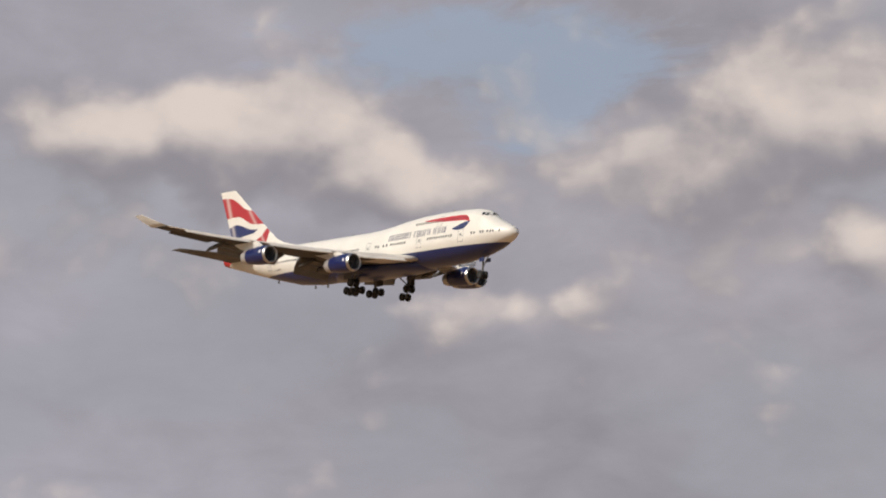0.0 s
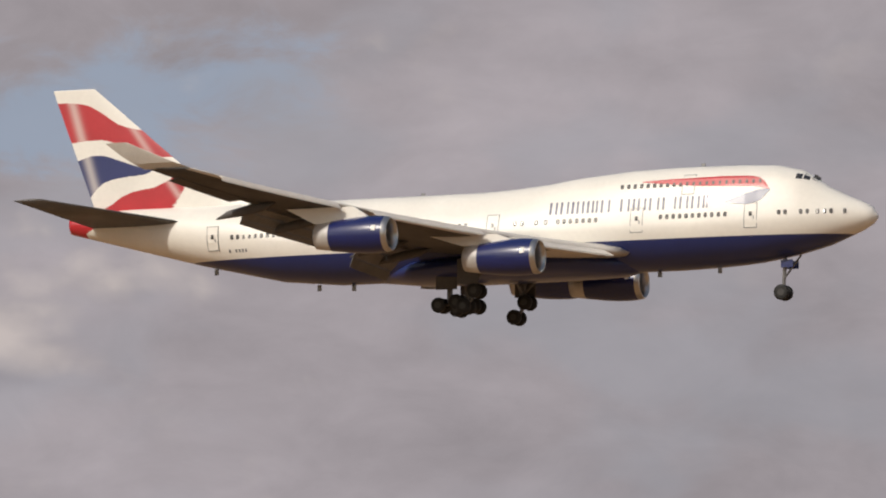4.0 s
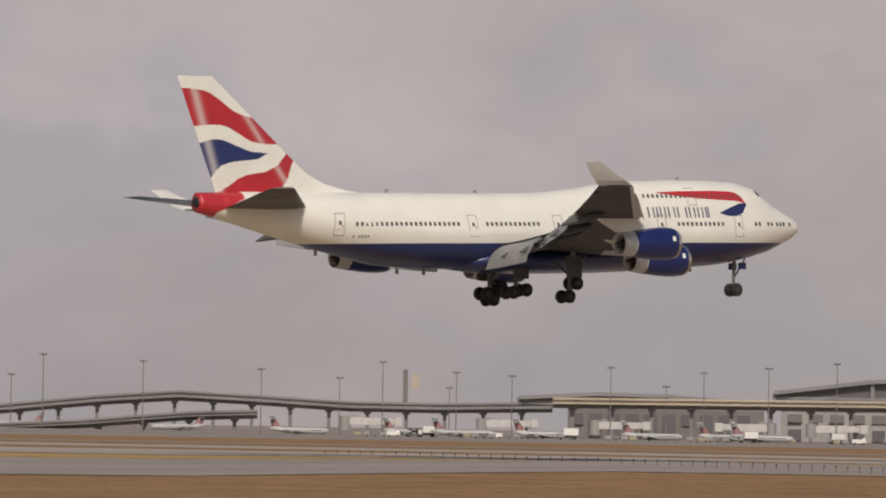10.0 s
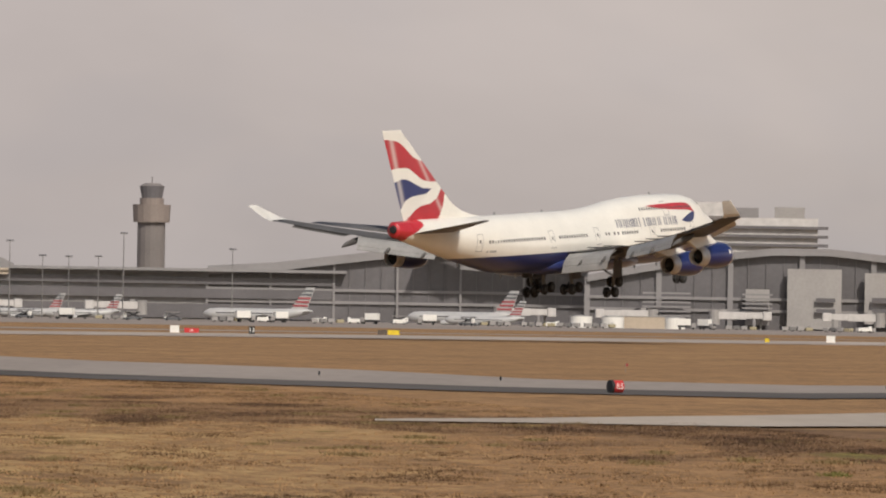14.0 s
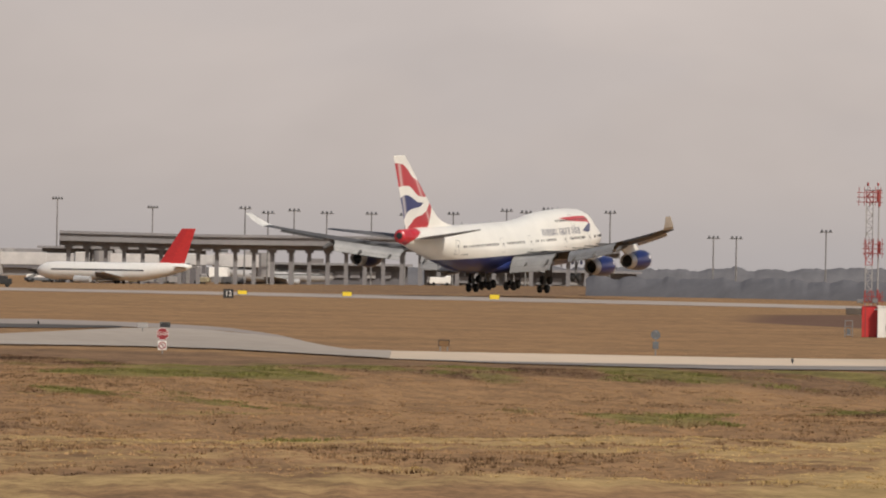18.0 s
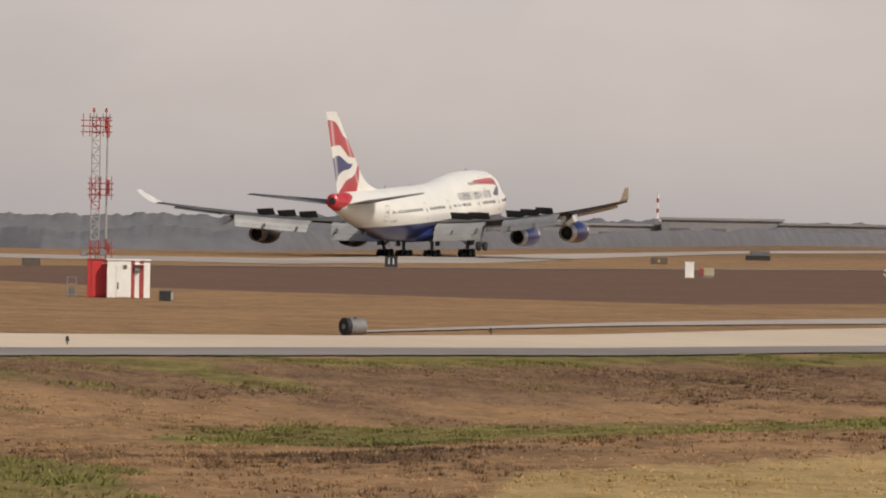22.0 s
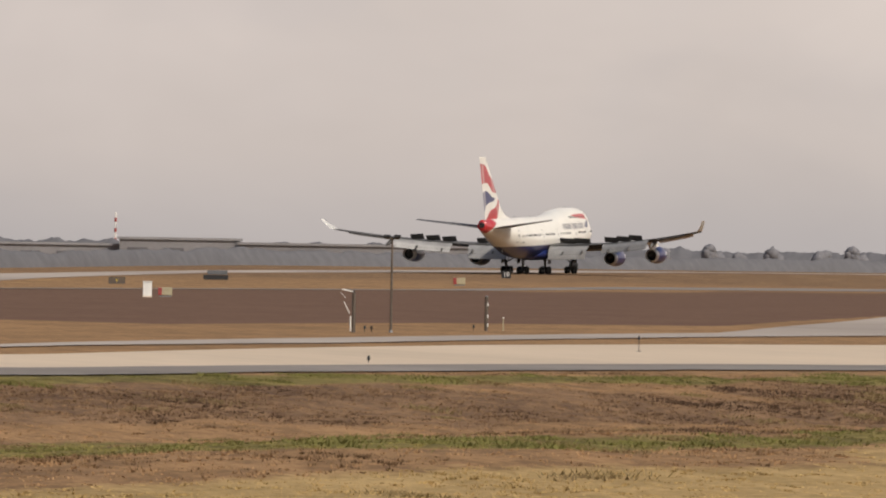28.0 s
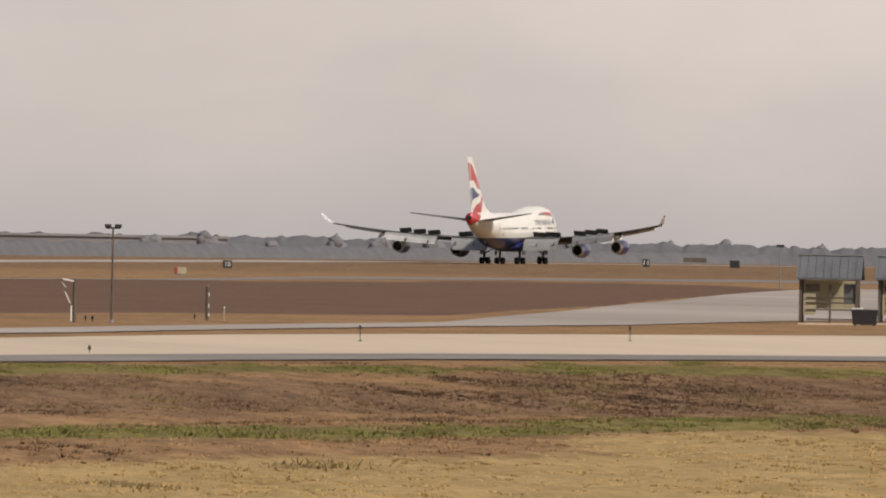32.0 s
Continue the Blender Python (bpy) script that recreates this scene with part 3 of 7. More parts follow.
def ground_sheet():
    ds = [20, 26, 30] + [34 + 1.4 * i for i in range(20)] + [62 + 1.1 * i for i in range(136)] + [213 + 4 * i for i in range(40)] + [380 + 10 * i for i in range(40)] + [800, 850, 900, 940, 980, 1030, 1120, 1200, 1400, 1800, 2300, 2700, 3500, 4700]
    azs = [-180 + 7.5 * i for i in range(21)] + [-22 + 0.15 * i for i in range(361)] + [32.5 + 7.375 * i for i in range(20)]
    verts, shares = [(0.0, 0.0, 0.0)], [(0.0, 0.0, 0.0, 0.0)]
    for az in azs:
        for d in ds:
            x, y = polar(az, d)
            verts.append((x, y, ground_z(x, y)))
            shares.append(turf(x, y))
    faces, nd, na = [], len(ds), len(azs)
    for i in range(na):
        p, q = 1 + i * nd, 1 + (i + 1) % na * nd
        faces.append((0, q, p))
        faces += [(p + k, q + k, q + k + 1, p + k + 1) for k in range(nd - 1)]
    me = bpy.data.meshes.new("ground")
    me.from_pydata(verts, [], [f[::-1] for f in faces])
    me.attributes.new("turf", "FLOAT_COLOR", "POINT").data.foreach_set("color", np.array(shares, dtype=np.float32).ravel())
    me.polygons.foreach_set("use_smooth", [True] * len(me.polygons))
    me.materials.append(turf_material())
    up = sum(p.normal.z for p in list(me.polygons)[:200])
    if up < 0:
        me.flip_normals()
    return tagged(new("ground", me), label="dry tan airfield grass with green patches", category="ground", kind="structure")


ground_sheet()


def ribbon(name, near, far, material, label, category="pavement", lift=0.04, step=0.25):
    """A strip of ground between two edges, each a row of (bearing, distance)."""
    a0, a1 = max(near[0][0], far[0][0]), min(near[-1][0], far[-1][0])
    n = max(2, int((a1 - a0) / step))
    bm, rows = bmesh.new(), []
    for i in range(n + 1):
        az = a0 + (a1 - a0) * i / n
        dn, df = np.interp(az, *zip(*near)), np.interp(az, *zip(*far))
        row = []
        for k in range(9):
            x, y = polar(az, dn + (df - dn) * k / 8)
            row.append(bm.verts.new((x, y, ground_z(x, y) + lift)))
        rows.append(row)
    for p, q in zip(rows, rows[1:]):
        for k in range(8):
            bm.faces.new((p[k], q[k], q[k + 1], p[k + 1]))
    bmesh.ops.recalc_face_normals(bm, faces=bm.faces)
    if sum(f.normal.z for f in bm.faces) < 0:
        bmesh.ops.reverse_faces(bm, faces=bm.faces)
    return tagged(part(name, bm, material), label=label, category=category, kind="structure")


# the runway, the taxiways and the roads, edge by edge
RUNWAY_NEAR = [(-32, 780), (-15, 760), (-7.4, 660), (-3.5, 730), (0, 795), (3.5, 830), (6.6, 780), (10.6, 690), (13.2, 640), (15.3, 605), (17, 720), (18, 840), (19.5, 985), (23.2, 1165), (27, 1430), (34, 1630)]
RUNWAY_FAR = [(-32, 850), (-15, 840), (-7.4, 760), (-3.5, 840), (0, 910), (3.5, 960), (6.6, 895), (10.6, 810), (13.2, 765), (15.3, 770), (17, 860), (18, 925), (19.5, 1040), (23.2, 1230), (27, 1500), (34, 1700)]
TAXI_NEAR = [(8.6, 172), (10, 170), (13, 171), (16, 179), (18, 184), (20, 194), (22, 203), (24, 211), (28, 222), (34, 236)]
TAXI_FAR = [(5.2, 196), (9, 194), (13, 192), (16, 198), (18, 207), (20, 228), (22, 247), (24, 260), (28, 280), (34, 300)]
ribbon("road_1", RUNWAY_NEAR, RUNWAY_FAR, M["runway"], "pale concrete runway seen at a grazing angle", "runway")
ribbon("apron", [(a - (6 if a < -20 else 0), d + 90) for a, d in RUNWAY_FAR if a < 5], [(-38, 4500), (5, 4500)], M["apron"], "wide grey concrete apron before the terminals", "apron", lift=0.03)
ribbon("road_2", TAXI_NEAR, TAXI_FAR, M["concrete"], "pale concrete taxiway beside the grass", "taxiway")
ribbon("road_3", [(a, d - 11 * min(1.0, (a - 8.6) / 3.5)) for a, d in TAXI_NEAR], TAXI_NEAR, M["asphalt"], "dark asphalt shoulder of the taxiway", "shoulder")
ribbon("road_4", [(-32, 300), (-18.8, 348), (-15, 430), (-12.6, 430), (-10, 380), (-7.8, 348), (-3.5, 294), (0, 272), (2.75, 268), (3.65, 276), (4.8, 279), (5.7, 272), (6.7, 262), (7.4, 230), (7.8, 200)],
       [(-32, 380), (-18.8, 480), (-15, 600), (-11.2, 600), (-8.6, 560), (-7.7, 480), (-5.7, 408), (-3.5, 357), (-1.15, 332), (0.4, 304), (2.75, 297), (3.65, 303), (4.8, 308), (5.7, 299), (6.7, 280), (7.4, 240), (7.8, 201)], M["greyroad"], "grey concrete taxiway crossing the grass", "taxiway")
ribbon("road_9", [(-12.6, 400), (-10, 352), (-7.8, 323), (-3.5, 275), (0, 256), (2.75, 252), (3.65, 258), (4.8, 260), (5.6, 268)], [(-12.6, 430.5), (-10, 380.5), (-7.8, 348.5), (-3.5, 294.5), (0, 272.5), (2.75, 268.5), (3.65, 276.5), (4.8, 279.5), (5.6, 276.5)], M["darkasphalt"], "dark asphalt shoulder of the crossing taxiway", "shoulder")
ribbon("road_5", [(-32, 560), (-19, 560), (-12, 640), (-7.5, 640), (-3.5, 725), (0, 790)], [(-32, 640), (-19, 690), (-12, 700), (-7.5, 665), (-3.5, 735), (0, 800)], M["runway"], "pale concrete pavement edge by the runway", "pavement")
ribbon("road_6", [(-1.0, 187), (0.34, 188), (2.33, 188), (3.65, 193), (4.8, 194), (5.7, 194), (6.66, 190), (7.6, 181), (8.6, 172.2)], [(-1.0, 190), (0.34, 196), (2.33, 208), (3.65, 220), (4.8, 243), (5.7, 266), (6.4, 266), (7.3, 236), (8.0, 196), (8.6, 194)], M["paleroad"], "pale concrete service road through the grass", "road", lift=0.06)
ribbon("road_7", [(15.9, 203), (18.3, 228), (20.7, 246), (24, 286), (25.6, 304), (27.1, 338), (34, 420)], [(15.9, 206), (18.3, 236), (20.7, 262), (24, 302), (25.1, 372), (26, 470), (27.1, 790), (34, 880)], M["runway"], "pale concrete connecting road behind the taxiway", "road")
ribbon("road_8", [(14, 520), (17.6, 585), (19.5, 660), (23, 815), (27, 880), (34, 930)], [(14, 528), (17.6, 600), (19.5, 682), (23, 850), (27, 925), (34, 980)], M["asphalt"], "grey asphalt service strip beside the runway", "road")


def clump_material(name, dark, lite):
    """Grass blades whose tone follows the clump they grow in."""
    m = bpy.data.materials.new(name)
    m.use_nodes = True
    n, l = m.node_tree.nodes, m.node_tree.links
    b = n["Principled BSDF"]
    b.inputs["Roughness"].default_value, b.inputs["Specular IOR Level"].default_value = 0.9, 0.05
    at, ri, k, add = n.new("ShaderNodeAttribute"), n.new("ShaderNodeNewGeometry"), n.new("ShaderNodeMix"), n.new("ShaderNodeMath")
    at.attribute_name = "tone"
    add.operation = "MULTIPLY_ADD"
    l.new(ri.outputs["Random Per Island"], add.inputs[0])
    add.inputs[1].default_value = 0.35
    l.new(at.outputs["Fac"], add.inputs[2])
    k.data_type = "RGBA"
    k.clamp_factor = True
    l.new(add.outputs[0], k.inputs[0])
    k.inputs[6].default_value, k.inputs[7].default_value = (*dark, 1), (*lite, 1)
    l.new(k.outputs[2], b.inputs["Base Color"])
    return m


def tufts(name, kind_index, material, label, seed, count, dmin, dmax, amin, amax, tall):
    """Clumps of grass blades, one object."""
    rng = random.Random(seed)
    verts, faces, tones = [], [], []
    made, tries = 0, 0
    while made < count and tries < count * 10:
        tries += 1
        az = rng.uniform(amin, amax)
        d = math.sqrt(rng.uniform(dmin * dmin, dmax * dmax))
        if d > np.interp(az, (-12, -3.5, 3, 5.6, 8.5, 13, 18, 22, 28, 32), (330, 280, 178, 150, 156, 157, 171, 190, 208, 216)):
            continue
        x, y = polar(az, d)
        if turf_index(x, y) != kind_index:
            continue
        made += 1
        z = ground_z(x, y) - 0.02
        rich = noise.noise((x * 0.35, y * 0.16, 5.0)) + 0.6 * noise.noise((x * 0.06, y * 0.04, 15.0))
        s = tall * rng.uniform(0.5, 1.3) * (1.0 + 0.7 * rich)
        wide = rng.uniform(0.08, 0.26)
        tone = 0.34 - 0.75 * rich + rng.uniform(-0.3, 0.3)
        for _ in range(9):
            a, r = rng.uniform(0, 6.28), rng.uniform(0, wide)
            bx, by = x + r * math.cos(a), y + r * math.sin(a)
            wx, wy = 0.02 * math.sin(a + 1), 0.02 * math.cos(a + 1)
            lean, lift = rng.uniform(0.0, 1.0) * s, s * rng.uniform(0.6, 1.0)
            i = len(verts)
            verts += [(bx - wx, by - wy, z), (bx + wx, by + wy, z), (bx + lean * math.cos(a), by + lean * math.sin(a), z + lift)]
            faces.append((i, i + 1, i + 2))
            tones += [tone, tone, tone]
    me = bpy.data.meshes.new(name)
    me.from_pydata(verts, [], faces)
    me.attributes.new("tone", "FLOAT", "POINT").data.foreach_set("value", np.array(tones, dtype=np.float32))
    me.materials.append(material)
    return tagged(new(name, me), label=label, category="grass", kind="stuff")


tufts("dry_grass", 0, clump_material("dry_grass_blade", (0.13, 0.08, 0.045), (0.47, 0.29, 0.15)), "tufts of dry tan grass on the field", 11, 70000, 36, 300, -12, 30, 0.06)
tufts("green_grass", 1, clump_material("green_grass_blade", (0.07, 0.065, 0.024), (0.33, 0.27, 0.095)), "tufts of fresh green grass on the field", 12, 24000, 36, 212, -4, 30, 0.045)
tufts("thatch_grass", 2, clump_material("thatch_grass_blade", (0.085, 0.053, 0.037), (0.34, 0.215, 0.12)), "tufts of dark reddish dry grass", 13, 56000, 36, 260, -12, 30, 0.07)
tufts("straw_grass", 3, clump_material("straw_grass_blade", (0.36, 0.25, 0.108), (0.58, 0.41, 0.185)), "tufts of pale straw grass on the near bank", 14, 26000, 36, 130, 2, 30, 0.032)


def tussocks(name, material, label, seed, count, amin, amax, where):
    """Dark matted tussocks, each a flat bunch of blades."""
    rng = random.Random(seed)
    verts, faces = [], []
    made = 0
    for _ in range(count * 30):
        if made >= count:
            break
        az, d = rng.uniform(amin, amax), math.sqrt(rng.uniform(60 * 60, 260 * 260))
        if d > np.interp(az, (-12, -3.5, 3, 5.6, 8.5, 13, 18, 22, 28, 32), (330, 290, 180, 150, 156, 157, 171, 190, 208, 216)):
            continue
        x, y = polar(az, d)
        if where(x, y) < rng.uniform(0.1, 0.6):
            continue
        made += 1
        wx, wy, h = rng.uniform(0.12, 0.4), rng.uniform(0.2, 0.9), rng.uniform(0.05, 0.12)
        for _ in range(170):
            bx, by = x + rng.gauss(0, wx), y + rng.gauss(0, wy)
            a, s = rng.uniform(0, 6.28), h * rng.uniform(0.5, 1.2)
            i = len(verts)
            z = ground_z(bx, by) - 0.02
            verts += [(bx - 0.022, by, z), (bx + 0.022, by, z), (bx + s * math.cos(a), by + s * math.sin(a), z + s)]
            faces.append((i, i + 1, i + 2))
    me = bpy.data.meshes.new(name)
    me.from_pydata(verts, [], faces)
    me.materials.append(material)
    return tagged(new(name, me), label=label, category="grass", kind="stuff")


tussocks("grass_tussocks", M["tussock_blade"], "dark matted tussocks in the dry grass", 21, 260, -13, 32, lambda x, y: 0.3 + brown_here(x, y, reach(x, y)))
tussocks("green_tussocks", M["deepgreen"], "fresh green tussocks among the dry grass", 22, 380, 3, 32, lambda x, y: green_here(x, y, reach(x, y)))
# ---------------------------------------------------------------- the airliner
S0 = 33.0


def fuselage_ring(s, n=48):
    """The hull's outline s metres behind the nose."""
    top = float(np.interp(s, (0, 0.4, 1.2, 2.2, 3.9, 4.9, 5.9, 8, 11, 16, 20, 24.3, 27, 30, 33, 55, 63, 68.77), (5.4, 6.0, 6.45, 6.88, 7.72, 8.42, 9.08, 9.56, 9.73, 9.76, 9.66, 9.3, 8.93, 8.65, 8.52, 8.5, 8.55, 8.45)))
    bot = float(np.interp(s, (0, 0.4, 1.2, 2.2, 4, 6.5, 9, 12, 16, 45, 50, 57, 63, 68.77), (5.1, 4.65, 4.2, 3.8, 3.1, 2.5, 2.05, 1.78, 1.66, 1.66, 2.1, 3.65, 5.2, 6.7)))
    w = float(np.interp(s, (0, 0.4, 1.2, 2.2, 4, 6, 8, 10, 13, 46, 50, 55, 60, 65, 68.77), (0.15, 0.75, 1.2, 1.65, 2.25, 2.65, 2.92, 3.1, 3.25, 3.25, 3.1, 2.7, 2.1, 1.4, 0.8)))
    up = min(top, bot + 2 * w + 0.05) if s > 3 else top
    zc, hh = (up + bot) / 2, (up - bot) / 2
    ring = []
    for i in range(n):
        a = 2 * math.pi * (i + 0.5) / n
        y, z = w * math.sin(a), zc + hh * -math.cos(a)
        if top > up and z > zc:
            # the upper lobe stands over the main one
            zl, rl = top - 2.55 * min(1, w / 3.25), 2.55 * min(1, w / 3.25)
            k = -math.cos(a)
            y2, z2 = rl * math.sin(a), zl + rl * k
            t = max(0.0, min(1.0, (k - 0.0) / 0.55))
            y, z = y * (1 - t) + y2 * t, z * (1 - t) + z2 * t
        ring.append((S0 - s, y, z))
    return ring


def wing_z(y):
    d = max(0.0, abs(y) - 3)
    return 3.0 + 0.09 * d + 0.0032 * d * d


def foil(le, te, y, z, thick, n=9, up=(0, 0, 1)):
    """A wing section between leading and trailing edge stations."""
    pts, c = [], te - le
    u = Vector(up)
    for i in range(n):
        f = i / (n - 1)
        f = f * f * (3 - 2 * f)
        h = thick * 2.6 * (math.sqrt(max(f, 0)) * 0.6 - 0.25 * f - 0.62 * f * f + 0.27 * f ** 3)
        pts.append((f, h))
    ring = [Vector((S0 - (le + f * c), y, z)) + u * h for f, h in pts]
    ring += [Vector((S0 - (le + f * c), y, z)) - u * h * 0.7 for f, h in pts[-2:0:-1]]
    return ring


def hull_y(s, z):
    """Half the hull's width s metres behind the nose at the height z."""
    side = sorted((p[2], abs(p[1])) for p in fuselage_ring(s) if p[1] < 0)
    return float(np.interp(z, [a for a, _ in side], [b for _, b in side]))


def hull_patch(low, high, side=-1, lift=0.03, n=24, m=5):
    """A painted patch on the hull between two curves of (station, height)."""
    a, b = low[0][0], low[-1][0]
    bm, rows = bmesh.new(), []
    flip = a > b
    for i in range(n + 1):
        s = a + (b - a) * i / n
        k = -1 if flip else 1
        zl = np.interp(k * s, [k * p[0] for p in low], [p[1] for p in low])
        zh = np.interp(k * s, [k * p[0] for p in high], [p[1] for p in high])
        rows.append([bm.verts.new((S0 - s, side * (hull_y(s, zl + (zh - zl) * j / m) + lift), zl + (zh - zl) * j / m)) for j in range(m + 1)])
    for p, q in zip(rows, rows[1:]):
        for j in range(m):
            bm.faces.new((p[j], q[j], q[j + 1], p[j + 1]))
    bmesh.ops.recalc_face_normals(bm, faces=bm.faces)
    if sum(f.normal.y for f in bm.faces) * side < 0:
        bmesh.ops.reverse_faces(bm, faces=bm.faces)
    return bm


def hull_rect(s0, s1, z0, z1, side=-1, lift=0.03):
    return hull_patch([(s0, z0), (s1, z0)], [(s0, z1), (s1, z1)], side, lift, n=4, m=3)


def flowing(points):
    """A smooth curve through (station, height) pairs, by rising station."""
    xs, zs = zip(*points)
    m = [0.0] * len(xs)
    for i in range(1, len(xs) - 1):
        m[i] = (zs[i + 1] - zs[i - 1]) / (xs[i + 1] - xs[i - 1])

    def at(x):
        if x <= xs[0]:
            return zs[0]
        for i in range(len(xs) - 1):
            if x <= xs[i + 1]:
                h = xs[i + 1] - xs[i]
                t = (x - xs[i]) / h
                return (2 * t ** 3 - 3 * t * t + 1) * zs[i] + (t ** 3 - 2 * t * t + t) * h * m[i] + (3 * t * t - 2 * t ** 3) * zs[i + 1] + (t ** 3 - t * t) * h * m[i + 1]
        return zs[-1]
    return at


RED_HIGH = flowing([(58.0, 14.2), (61.7, 14.9), (63.3, 15.15), (64.7, 15.6), (66.0, 16.47), (67.3, 17.2), (68.5, 17.46), (71, 17.6)])
RED_LOW = flowing([(58.0, 12.65), (60.3, 12.7), (61.8, 12.77), (63.05, 13.04), (64.3, 13.67), (65.6, 14.27), (67.3, 14.36), (71, 14.1)])
NAVY_HIGH = flowing([(60.9, 11.97), (62.8, 12.05), (64.3, 12.5), (65.8, 13.02), (67.05, 13.08), (68.3, 12.77), (70, 12.4)])
NAVY_LOW = flowing([(60.9, 11.93), (62.2, 11.42), (63.9, 11.24), (65.4, 11.02), (66.4, 10.57), (67.1, 9.83), (68, 8.9)])
LOW_RED_HIGH = flowing([(57.5, 13.2), (59.15, 11.76), (60.1, 10.86), (61.4, 10.3), (63.05, 10.06), (64.3, 9.67), (65.4, 9.0), (67, 8.4)])
LOW_RED_LOW = flowing([(57.0, 13.0), (58.4, 11.06), (59.05, 9.67), (59.9, 8.55), (60.6, 8.05), (62, 7.5), (68, 7.0)])


def fin_paint(s, z):
    """0 white, 1 red, 2 navy: three waves of colour on the fin."""
    if RED_LOW(s) < z < RED_HIGH(s):
        return 1
    if s > 60.9 and NAVY_LOW(s) < z < NAVY_HIGH(s):
        return 2
    if LOW_RED_LOW(s) < z < LOW_RED_HIGH(s):
        return 1
    return 0


def spun(profile, seg=28):
    """A hull of revolution about the x axis from (x, radius) pairs."""
    return loft([[(x, r * math.cos(2 * math.pi * i / seg), r * math.sin(2 * math.pi * i / seg)) for i in range(seg)] for x, r in profile], cap=False)


def wheel_mesh(name, radius, width):
    bm = bmesh.new()
    prof = [(-0.5, 0.45), (-0.5, 0.86), (-0.36, 0.97), (0, 1.0), (0.36, 0.97), (0.5, 0.86), (0.5, 0.45), (0.3, 0.38), (0.3, 0.05)]
    rings = [[(radius * r * math.cos(t), width * y, radius * r * math.sin(t)) for t in [2 * math.pi * i / 22 for i in range(22)]] for y, r in prof]
    bm = loft(rings, cap=True)
    for f in bm.faces:
        c = f.calc_center_median()
        f.material_index = 1 if math.hypot(c.x, c.z) < radius * 0.5 else 0
        f.smooth = True
    me = bpy.data.meshes.new(name)
    bm.to_mesh(me)
    bm.free()
    me.materials.append(M["tyre"])
    me.materials.append(M["hub"])
    return me


MOVING = {}


def wing_edges(y):
    """Leading and trailing edge stations of the wing and its thickness."""
    ys = (2.4, 4, 12, 20, 30.6)
    return (float(np.interp(y, ys, (19.3, 21.0, 28.0, 35.2, 44.7))), float(np.interp(y, ys, (37.6, 37.6, 39.0, 43.0, 48.4))), float(np.interp(y, ys, (1.5, 1.45, 0.95, 0.6, 0.3))))


def wing_top(y, s):
    """Height of the wing's chord line at the spanwise station y, s metres behind the nose."""
    return wing_z(y) + 0.045 * max(0.0, s - wing_edges(y)[0])


